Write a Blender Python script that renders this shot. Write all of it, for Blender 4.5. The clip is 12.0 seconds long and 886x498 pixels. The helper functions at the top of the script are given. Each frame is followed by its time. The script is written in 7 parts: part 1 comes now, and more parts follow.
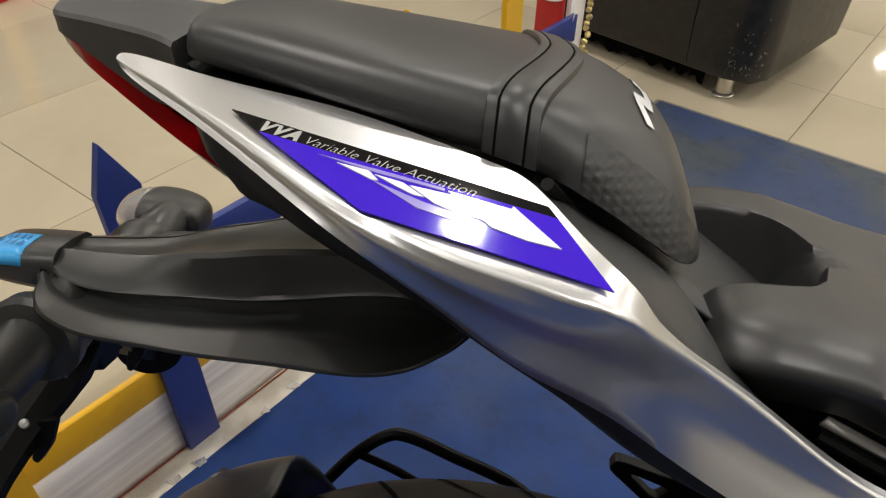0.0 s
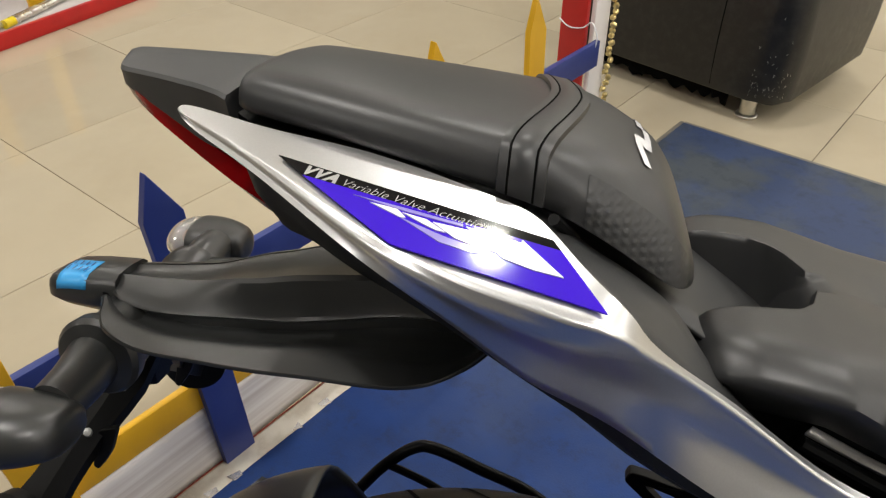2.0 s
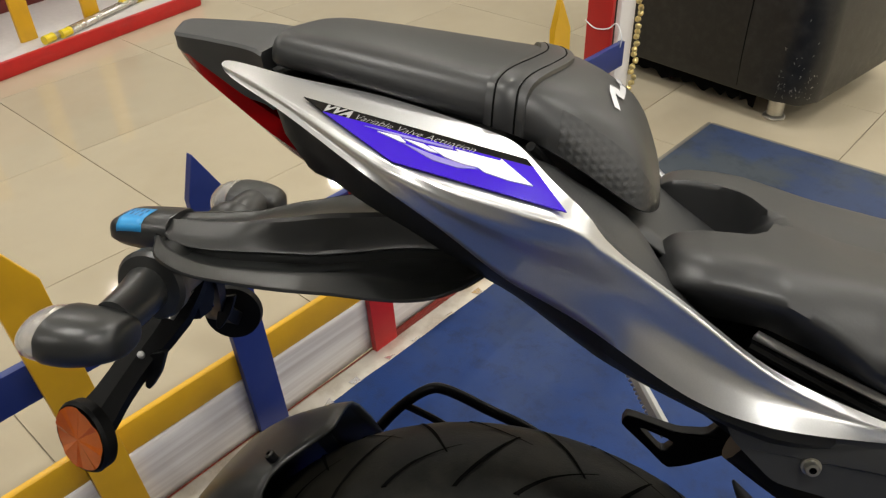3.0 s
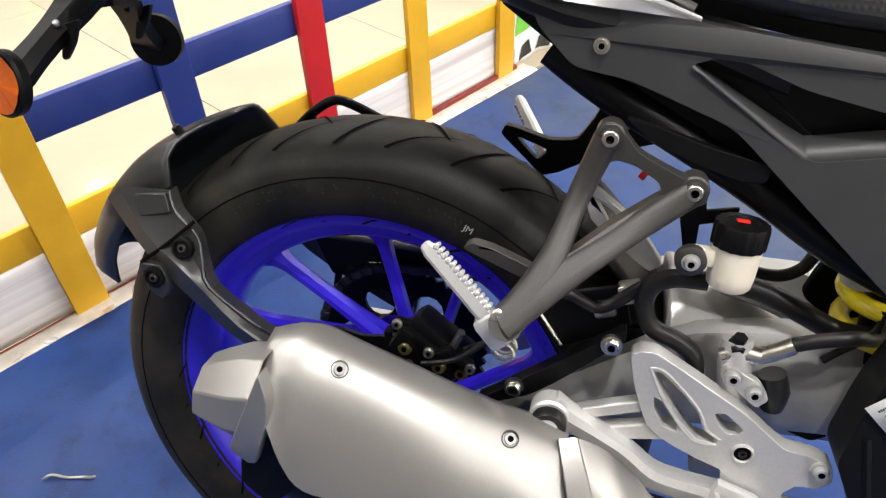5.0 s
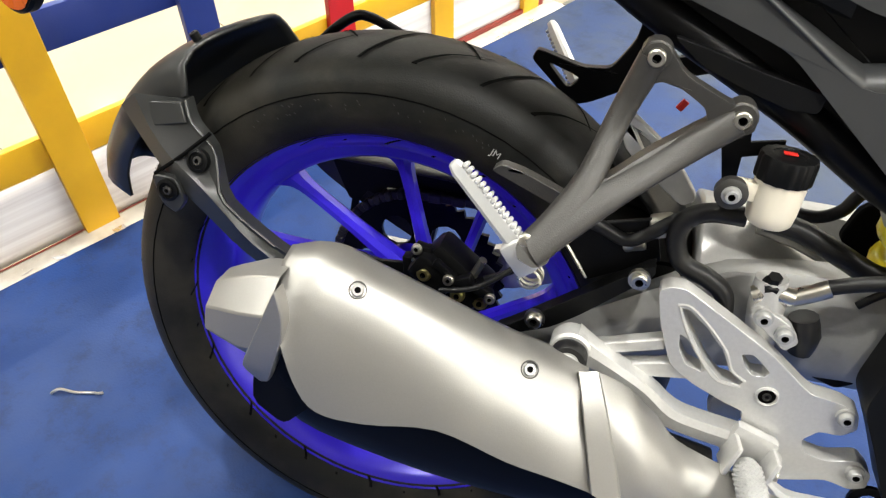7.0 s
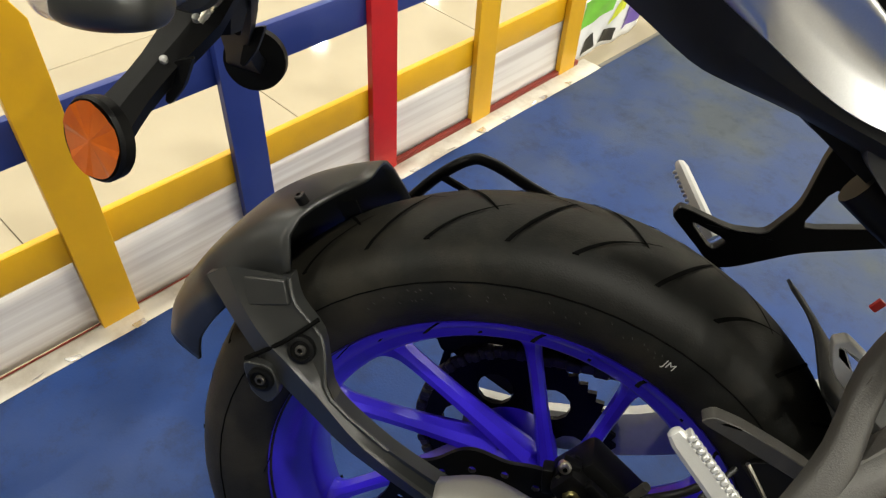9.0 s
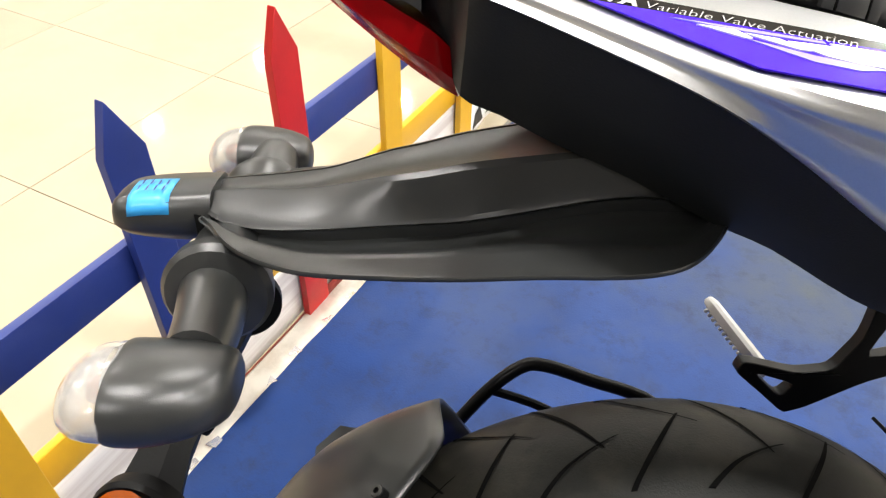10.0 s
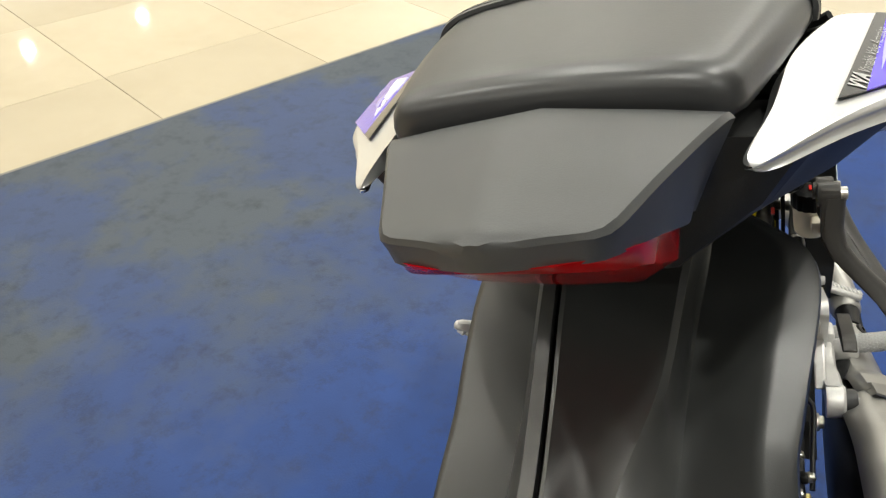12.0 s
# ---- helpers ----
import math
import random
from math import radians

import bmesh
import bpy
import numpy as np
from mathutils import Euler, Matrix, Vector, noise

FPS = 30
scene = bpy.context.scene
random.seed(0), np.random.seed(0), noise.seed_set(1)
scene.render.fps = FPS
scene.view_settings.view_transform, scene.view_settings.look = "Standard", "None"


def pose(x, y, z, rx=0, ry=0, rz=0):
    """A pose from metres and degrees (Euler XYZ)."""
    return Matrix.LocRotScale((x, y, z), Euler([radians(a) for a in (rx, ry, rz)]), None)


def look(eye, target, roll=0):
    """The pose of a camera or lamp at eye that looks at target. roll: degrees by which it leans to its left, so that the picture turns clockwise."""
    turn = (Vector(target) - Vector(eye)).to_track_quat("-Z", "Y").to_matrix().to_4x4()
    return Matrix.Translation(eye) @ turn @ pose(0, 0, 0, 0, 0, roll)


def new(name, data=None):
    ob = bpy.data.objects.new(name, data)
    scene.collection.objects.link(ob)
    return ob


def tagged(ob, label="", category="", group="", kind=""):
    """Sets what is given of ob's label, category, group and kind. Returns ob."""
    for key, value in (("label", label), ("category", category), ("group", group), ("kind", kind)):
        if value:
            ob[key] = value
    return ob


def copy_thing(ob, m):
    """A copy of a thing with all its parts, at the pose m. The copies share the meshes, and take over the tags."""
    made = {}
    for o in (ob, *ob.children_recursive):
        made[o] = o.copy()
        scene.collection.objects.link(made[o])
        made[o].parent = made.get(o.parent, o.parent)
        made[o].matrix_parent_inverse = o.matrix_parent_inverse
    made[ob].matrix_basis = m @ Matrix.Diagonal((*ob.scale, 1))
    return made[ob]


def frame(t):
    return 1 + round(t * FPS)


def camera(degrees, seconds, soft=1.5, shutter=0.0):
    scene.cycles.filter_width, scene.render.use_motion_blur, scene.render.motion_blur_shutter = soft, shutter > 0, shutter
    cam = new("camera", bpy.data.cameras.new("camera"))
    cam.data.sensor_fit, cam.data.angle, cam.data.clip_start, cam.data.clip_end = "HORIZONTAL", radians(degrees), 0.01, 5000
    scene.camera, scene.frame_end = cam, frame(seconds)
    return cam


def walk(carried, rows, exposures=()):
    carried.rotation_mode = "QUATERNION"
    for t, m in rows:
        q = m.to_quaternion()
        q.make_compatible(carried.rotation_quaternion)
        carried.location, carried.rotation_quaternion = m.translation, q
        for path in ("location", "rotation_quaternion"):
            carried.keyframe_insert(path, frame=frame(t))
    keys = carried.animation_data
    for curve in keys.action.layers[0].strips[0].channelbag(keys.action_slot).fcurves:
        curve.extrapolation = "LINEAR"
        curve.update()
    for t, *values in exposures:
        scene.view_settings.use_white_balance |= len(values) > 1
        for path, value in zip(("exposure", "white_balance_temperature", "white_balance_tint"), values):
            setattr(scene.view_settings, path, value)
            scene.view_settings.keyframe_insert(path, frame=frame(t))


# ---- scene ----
cam = camera(60.5, 12.0, soft=1.3)
PATH = [
    (0, (0.599, -0.11, 1.115), (-0.343, 1.149, -0.122), 1.7),
    (0.5, (0.614, -0.127, 1.137), (-0.352, 1.127, -0.085), 1.4),
    (1, (0.625, -0.132, 1.145), (-0.362, 1.117, -0.066), 1.1),
    (1.5, (0.626, -0.129, 1.149), (-0.375, 1.116, -0.054), 0.6),
    (2, (0.624, -0.136, 1.149), (-0.395, 1.1, -0.049), -0.1),
    (2.5, (0.648, -0.156, 1.151), (-0.42, 1.062, -0.023), -1.5),
    (2.7, (0.668, -0.169, 1.153), (-0.422, 1.038, -0.01), -1.7),
    (4.3, (0.871, -0.264, 1.068), (-0.255, 0.835, -0.167), -2.6),
    (4.5, (0.889, -0.266, 1.051), (-0.21, 0.838, -0.203), -2.2),
    (5, (0.929, -0.285, 1.006), (-0.096, 0.843, -0.289), -0.1),
    (5.5, (0.958, -0.295, 0.98), (0.009, 0.818, -0.383), 1.3),
    (6, (0.985, -0.296, 0.965), (0.062, 0.816, -0.417), 2.0),
    (6.5, (0.979, -0.291, 0.967), (0.065, 0.806, -0.434), 2.4),
    (7, (0.914, -0.29, 0.975), (-0.056, 0.754, -0.427), 2.2),
    (7.2, (0.886, -0.289, 0.979), (-0.085, 0.736, -0.437), 2.5),
    (8.8, (0.688, -0.25, 0.999), (-0.219, 0.842, -0.41), 6.5),
    (9, (0.664, -0.255, 1.007), (-0.249, 0.858, -0.382), 6.3),
    (9.5, (0.566, -0.244, 1.035), (-0.328, 0.951, -0.296), 5.4),
    (10, (0.431, -0.208, 1.062), (-0.233, 1.153, -0.244), 2.6),
    (10.2, (0.355, -0.178, 1.047), (-0.052, 1.278, -0.263), 4.4),
    (10.5, (0.231, -0.139, 1.053), (0.232, 1.345, -0.286), 3.3),
    (11, (0.111, -0.083, 1.071), (0.655, 1.375, -0.185), 4.1),
    (11.5, (0.017, -0.069, 1.073), (0.952, 1.217, -0.139), 2.3),
    (12, (0.003, -0.01, 1.083), (1.12, 1.134, -0.118), 0.7),
]
EXPOSURE = [(0.0, -0.30, 6600, 10), (1.0, -0.05, 6500, 10), (2.5, -0.2, 6550, 9), (4.5, 0.32, 6550, 6), (5.0, 0.95, 6250, 12), (5.5, 1.32, 6250, 4), (6.0, 1.27, 6300, 6), (7.0, 1.22, 6400, 7), (9.0, 0.56, 6800, 4), (9.5, -0.24, 7000, 9),
            (10.0, 1.0, 6400, 10), (10.5, 0.68, 6400, 9), (11.0, 0.65, 6400, 10), (11.5, 0.52, 6300, 3), (12.0, 0.44, 6500, 5)]
walk(cam, [(t, look(eye, target, roll)) for t, eye, target, roll in PATH], EXPOSURE)

# ---- world and light ----
world = bpy.data.worlds.new("world")
scene.world = world
world.use_nodes = True
world.node_tree.nodes["Background"].inputs[0].default_value = (0.75, 0.85, 1.0, 1)
world.node_tree.nodes["Background"].inputs[1].default_value = 0.05
CEILING = 2.9
# The last six are unseen lamps, added to brighten the bike's sides
LAMPS = [(x, y) for x in (-4.8, -3.0, -0.48, 1.1, 2.72) for y in (-0.1, 1.65, 4.1, 5.75, 10.6) if (x, y) != (-0.48, 1.65)] + [(-0.455, 1.60), (4.4, 10.8), (-0.48, -2.0), (-3.0, -2.0), (4.4, -0.1), (4.4, 1.65), (4.4, 4.1), (4.4, 5.75)]
LAMP_POWER = 18.5


# ---- materials ----
def material(name, colour, rough=0.5, metal=0.0, vary=0.12, scale=40.0, bump=0.0, bump_scale=300.0, coat=0.0, stain=None, stain_scale=4.0, stain_amount=0.35,
             rough_vary=0.1, spec=0.5, island=False):
    m = bpy.data.materials.new(name)
    m.use_nodes = True
    t, n = m.node_tree, m.node_tree.nodes
    bsdf = n["Principled BSDF"]
    bsdf.inputs["Metallic"].default_value = metal
    bsdf.inputs["Specular IOR Level"].default_value = spec
    bsdf.inputs["Coat Weight"].default_value = coat
    bsdf.inputs["Coat Roughness"].default_value = 0.05
    where = n.new("ShaderNodeTexCoord")
    fine = n.new("ShaderNodeTexNoise")
    fine.inputs["Scale"].default_value, fine.inputs["Detail"].default_value = scale, 6.0
    t.links.new(where.outputs["Object"], fine.inputs["Vector"])
    mix = n.new("ShaderNodeMix")
    mix.data_type = "RGBA"
    mix.inputs[6].default_value = (*[c * (1 - vary) for c in colour], 1)
    mix.inputs[7].default_value = (*[min(1.0, c * (1 + vary)) for c in colour], 1)
    t.links.new(fine.outputs["Fac"], mix.inputs[0])
    out = mix.outputs[2]
    coarse = n.new("ShaderNodeTexNoise")
    coarse.inputs["Scale"].default_value, coarse.inputs["Detail"].default_value, coarse.inputs["Roughness"].default_value = stain_scale, 8.0, 0.62
    t.links.new(where.outputs["Object"], coarse.inputs["Vector"])
    if stain:
        ramp = n.new("ShaderNodeMapRange")
        ramp.inputs["From Min"].default_value, ramp.inputs["From Max"].default_value = 0.46, 0.68
        ramp.inputs["To Max"].default_value = stain_amount
        t.links.new(coarse.outputs["Fac"], ramp.inputs["Value"])
        over = n.new("ShaderNodeMix")
        over.data_type = "RGBA"
        over.inputs[7].default_value = (*stain, 1)
        t.links.new(ramp.outputs["Result"], over.inputs[0])
        t.links.new(out, over.inputs[6])
        out = over.outputs[2]
    if island:
        info = n.new("ShaderNodeObjectInfo")
        spread = n.new("ShaderNodeMapRange")
        spread.inputs["To Min"].default_value, spread.inputs["To Max"].default_value = 0.93, 1.05
        t.links.new(info.outputs["Random"], spread.inputs["Value"])
        shade = n.new("ShaderNodeVectorMath")
        shade.operation = "SCALE"
        t.links.new(out, shade.inputs[0])
        t.links.new(spread.outputs["Result"], shade.inputs["Scale"])
        out = shade.outputs[0]
    t.links.new(out, bsdf.inputs["Base Color"])
    gloss = n.new("ShaderNodeMapRange")
    gloss.inputs["To Min"].default_value, gloss.inputs["To Max"].default_value = max(0.02, rough - rough_vary), min(1.0, rough + rough_vary)
    t.links.new(coarse.outputs["Fac"], gloss.inputs["Value"])
    t.links.new(gloss.outputs["Result"], bsdf.inputs["Roughness"])
    if bump:
        grain = n.new("ShaderNodeTexNoise")
        grain.inputs["Scale"].default_value, grain.inputs["Detail"].default_value = bump_scale, 3.0
        t.links.new(where.outputs["Object"], grain.inputs["Vector"])
        relief = n.new("ShaderNodeBump")
        relief.inputs["Strength"].default_value, relief.inputs["Distance"].default_value = bump, 0.001
        t.links.new(grain.outputs["Fac"], relief.inputs["Height"])
        t.links.new(relief.outputs["Normal"], bsdf.inputs["Normal"])
    return m


def glass(name, colour, rough=0.05, mixed=0.5):
    """A lens of tinted plastic: partly clear, partly milky."""
    m = material(name, colour, rough, vary=0.1, coat=1.0)
    m.node_tree.nodes["Principled BSDF"].inputs["Transmission Weight"].default_value = mixed
    m.node_tree.nodes["Principled BSDF"].inputs["IOR"].default_value = 1.3
    return m


def leatherette(name, colour, rough, pitch, depth):
    """Vinyl with a woven relief: two crossed waves."""
    m = material(name, colour, rough, vary=0.15, scale=120, rough_vary=0.06, spec=0.62)
    t, n = m.node_tree, m.node_tree.nodes
    where = n.new("ShaderNodeTexCoord")
    waves = []
    for direction in ("X", "Z"):
        w = n.new("ShaderNodeTexWave")
        w.bands_direction = direction
        w.inputs["Scale"].default_value, w.inputs["Distortion"].default_value = pitch, 0.4
        t.links.new(where.outputs["Object"], w.inputs["Vector"])
        waves.append(w)
    top = n.new("ShaderNodeMath")
    top.operation = "MULTIPLY"
    t.links.new(waves[0].outputs["Fac"], top.inputs[0])
    t.links.new(waves[1].outputs["Fac"], top.inputs[1])
    grain = n.new("ShaderNodeTexNoise")
    grain.inputs["Scale"].default_value = 500
    t.links.new(where.outputs["Object"], grain.inputs["Vector"])
    both = n.new("ShaderNodeMath")
    both.operation = "MULTIPLY_ADD"
    both.inputs[1].default_value = 0.6
    t.links.new(grain.outputs["Fac"], both.inputs[0])
    t.links.new(top.outputs[0], both.inputs[2])
    relief = n.new("ShaderNodeBump")
    relief.inputs["Strength"].default_value, relief.inputs["Distance"].default_value = depth, 0.0008
    t.links.new(both.outputs[0], relief.inputs["Height"])
    t.links.new(relief.outputs["Normal"], n["Principled BSDF"].inputs["Normal"])
    return m


def emitter(name, colour, strength):
    m = bpy.data.materials.new(name)
    m.use_nodes = True
    b = m.node_tree.nodes["Principled BSDF"]
    b.inputs["Base Color"].default_value = (*colour, 1)
    b.inputs["Emission Color"].default_value = (*colour, 1)
    b.inputs["Emission Strength"].default_value = strength
    return m


PLASTIC = material("matte_black_plastic", (0.0335, 0.0345, 0.0350), 0.46, spec=0.55, vary=0.2, bump=0.12, bump_scale=1500, rough_vary=0.06)
MOULDED = material("moulded_black_plastic", (0.0205, 0.0215, 0.0212), 0.34, spec=0.65, vary=0.25, bump=0.10, bump_scale=1500, rough_vary=0.08, stain=(0.027, 0.028, 0.027), stain_scale=14, stain_amount=0.25)
SATIN = material("satin_black_plastic", (0.0035, 0.0036, 0.0038), 0.46, spec=0.16, vary=0.2, bump=0.12, bump_scale=700, rough_vary=0.08)
CORE = material("grained_black_plastic", (0.0105, 0.0112, 0.0112), 0.50, spec=0.34, vary=0.2, bump=0.12, bump_scale=700, rough_vary=0.08)
DARK = material("black_coated_steel", (0.0025, 0.0025, 0.0028), 0.40, spec=0.16, vary=0.3, rough_vary=0.12)
RUBBER = material("tyre_rubber", (0.0085, 0.0085, 0.0075), 0.52, spec=0.24, vary=0.25, scale=90, bump=0.3, bump_scale=600, stain=(0.050, 0.044, 0.032), stain_scale=7, stain_amount=0.6)
# Near-black: shade of grooves, sockets and bores put into the colour; seams too
RECESS_SHADE = material("recess_shade_black", (0.002, 0.002, 0.002), 0.9, spec=0.08)
HOSE = material("hose_rubber", (0.007, 0.007, 0.0075), 0.42, spec=0.4, vary=0.2, scale=200)
SEAT = leatherette("seat_vinyl", (0.0190, 0.0195, 0.0202), 0.40, 0.001, 0.10)
CARBON = leatherette("woven_vinyl", (0.0165, 0.0172, 0.0178), 0.42, 60, 0.30)
SILVER = material("silver_paint", (0.74, 0.745, 0.755), 0.33, metal=0.95, vary=0.06, scale=900, coat=0.15, rough_vary=0.03)
BLUE_RIM = material("blue_metallic_paint", (0.035, 0.016, 0.63), 0.30, metal=0.1, vary=0.12, scale=600, coat=0.6, rough_vary=0.05)
ALLOY = material("cast_alloy", (0.58, 0.575, 0.56), 0.40, metal=0.5, vary=0.10, scale=300, bump=0.2, bump_scale=900, rough_vary=0.1)
BARE = material("dull_alloy", (0.46, 0.46, 0.45), 0.48, metal=0.55, vary=0.12, scale=120, bump=0.2, bump_scale=500)
GREY = material("grey_coated_steel", (0.042, 0.040, 0.037), 0.42, metal=0.3, vary=0.12, scale=300, bump=0.25, bump_scale=900)
PEG = material("bright_cast_alloy", (0.56, 0.56, 0.55), 0.45, metal=0.5, vary=0.06, scale=200, bump=0.15, bump_scale=800)
STEEL = material("zinc_steel", (0.62, 0.60, 0.54), 0.28, metal=1.0, vary=0.12, scale=200)
GOLD = material("yellow_zinc", (0.66, 0.58, 0.25), 0.3, metal=1.0, vary=0.15, scale=200)
KNURL = material("worn_cast_alloy", (0.40, 0.40, 0.39), 0.60, metal=0.15, vary=0.10, scale=200, bump=0.15, bump_scale=800)
SHIELD = material("brushed_shield", (0.335, 0.326, 0.306), 0.42, metal=0.7, vary=0.05, scale=600, bump=0.08, bump_scale=900)
DECAL = material("violet_decal", (0.045, 0.010, 0.55), 0.075, vary=0.04, coat=0.0, rough_vary=0.015)
PALE_VIOLET = material("pale_violet_decal", (0.30, 0.26, 0.62), 0.10, vary=0.04)
INK = material("black_decal", (0.006, 0.006, 0.007), 0.06, rough_vary=0.015, spec=0.25)
PRINT = material("silver_print", (0.36, 0.36, 0.35), 0.42, vary=0.05)
WHITE = material("white_decal", (0.82, 0.82, 0.84), 0.22, vary=0.02)
RED_LENS = material("red_lens", (0.32, 0.001, 0.003), 0.16, vary=0.25, scale=30, spec=0.12)
CLEAR = glass("clear_lens", (0.90, 0.89, 0.87), 0.08, 0.76)
AMBER = material("amber_lens", (0.52, 0.10, 0.006), 0.14, vary=0.2, scale=80, spec=0.45)
MILKY = material("milky_plastic", (0.80, 0.74, 0.60), 0.4, vary=0.06, scale=60)
YELLOW_SPRING = material("yellow_spring_paint", (0.78, 0.62, 0.012), 0.28, vary=0.05, coat=0.4)
TAPE = material("cyan_sticker", (0.05, 0.38, 0.80), 0.35, vary=0.08, scale=60)
PAPER = material("label_paper", (0.80, 0.81, 0.82), 0.5, vary=0.03)
RED_PLASTIC = material("red_plastic", (0.55, 0.02, 0.015), 0.4)
YELLOW = material("yellow_fence_paint", (0.72, 0.40, 0.012), 0.38, vary=0.1, scale=12, bump=0.2, bump_scale=120, stain=(0.55, 0.30, 0.02), stain_scale=7, stain_amount=0.35)
BLUE = material("blue_fence_paint", (0.018, 0.035, 0.19), 0.42, vary=0.14, scale=14, bump=0.2, bump_scale=120, stain=(0.05, 0.07, 0.2), stain_scale=9, stain_amount=0.35)
RED = material("red_fence_paint", (0.50, 0.011, 0.010), 0.38, vary=0.12, scale=14, bump=0.2, bump_scale=120, stain=(0.3, 0.01, 0.012), stain_scale=8, stain_amount=0.35)
OFFWHITE = material("white_post_paint", (0.84, 0.80, 0.77), 0.45, vary=0.06, scale=12)
BRASS = material("gold_chain_metal", (0.72, 0.58, 0.26), 0.3, metal=0.9, vary=0.1, scale=80)
TILE = material("cream_polished_tile", (0.48, 0.42, 0.31), 0.04, vary=0.05, scale=7, stain=(0.40, 0.335, 0.23), stain_scale=2.2, stain_amount=0.30, rough_vary=0.018, island=True)
GROUT = material("tile_grout", (0.39, 0.34, 0.255), 0.8, vary=0.2, scale=50)
STRIP = material("pale_edge_tape", (0.70, 0.66, 0.58), 0.25, vary=0.12, scale=30, bump=0.5, bump_scale=60, stain=(0.40, 0.33, 0.24), stain_scale=18, stain_amount=0.5)
SOFA = material("black_sofa_leatherette", (0.0055, 0.0056, 0.0055), 0.40, vary=0.3, scale=60, bump=0.3, bump_scale=160, stain=(0.07, 0.066, 0.06), stain_scale=30, stain_amount=0.16, rough_vary=0.14)
CLOTH = material("black_lining", (0.003, 0.003, 0.003), 0.95, spec=0.1)
# Unseen walls: dark on two sides, white on two, set to shape reflections
DARK_WALL = material("unseen_wall_dark", (0.16, 0.157, 0.152), 0.7, vary=0.04, scale=3)
BOUNCE_WALL = material("unseen_bounce_white", (0.80, 0.79, 0.77), 0.6, vary=0.03, scale=3)
PLASTER = material("ceiling_paint", (0.72, 0.72, 0.70), 0.8, vary=0.03, scale=3)
GREEN = material("green_print", (0.20, 0.55, 0.06), 0.4, vary=0.2, scale=40)
PURPLE = material("purple_print", (0.16, 0.10, 0.42), 0.4, vary=0.2, scale=40)
LIME = material("lime_print", (0.72, 0.80, 0.04), 0.4, vary=0.1, scale=40)
FOIL = material("crumpled_foil", (0.78, 0.76, 0.74), 0.25, metal=0.8, vary=0.15, scale=80)


def streaked(name, colour, other, scale, rough):
    """A printed sheet with long horizontal streaks."""
    m = material(name, colour, rough, vary=0.02)
    t, n = m.node_tree, m.node_tree.nodes
    where, warp, noise_t, mix = n.new("ShaderNodeTexCoord"), n.new("ShaderNodeMapping"), n.new("ShaderNodeTexNoise"), n.new("ShaderNodeMix")
    warp.inputs["Scale"].default_value = scale
    noise_t.inputs["Scale"].default_value, noise_t.inputs["Detail"].default_value = 1.0, 5.0
    mix.data_type = "RGBA"
    mix.inputs[6].default_value, mix.inputs[7].default_value = (*other, 1), (*colour, 1)
    ramp = n.new("ShaderNodeMapRange")
    ramp.inputs["From Min"].default_value, ramp.inputs["From Max"].default_value = 0.35, 0.6
    t.links.new(where.outputs["Object"], warp.inputs["Vector"])
    t.links.new(warp.outputs["Vector"], noise_t.inputs["Vector"])
    t.links.new(noise_t.outputs["Fac"], ramp.inputs["Value"])
    t.links.new(ramp.outputs["Result"], mix.inputs[0])
    t.links.new(mix.outputs[2], n["Principled BSDF"].inputs["Base Color"])
    return m


BANNER = streaked("white_streaked_flex", (0.80, 0.77, 0.74), (0.60, 0.55, 0.52), (1.0, 1.4, 55.0), 0.35)


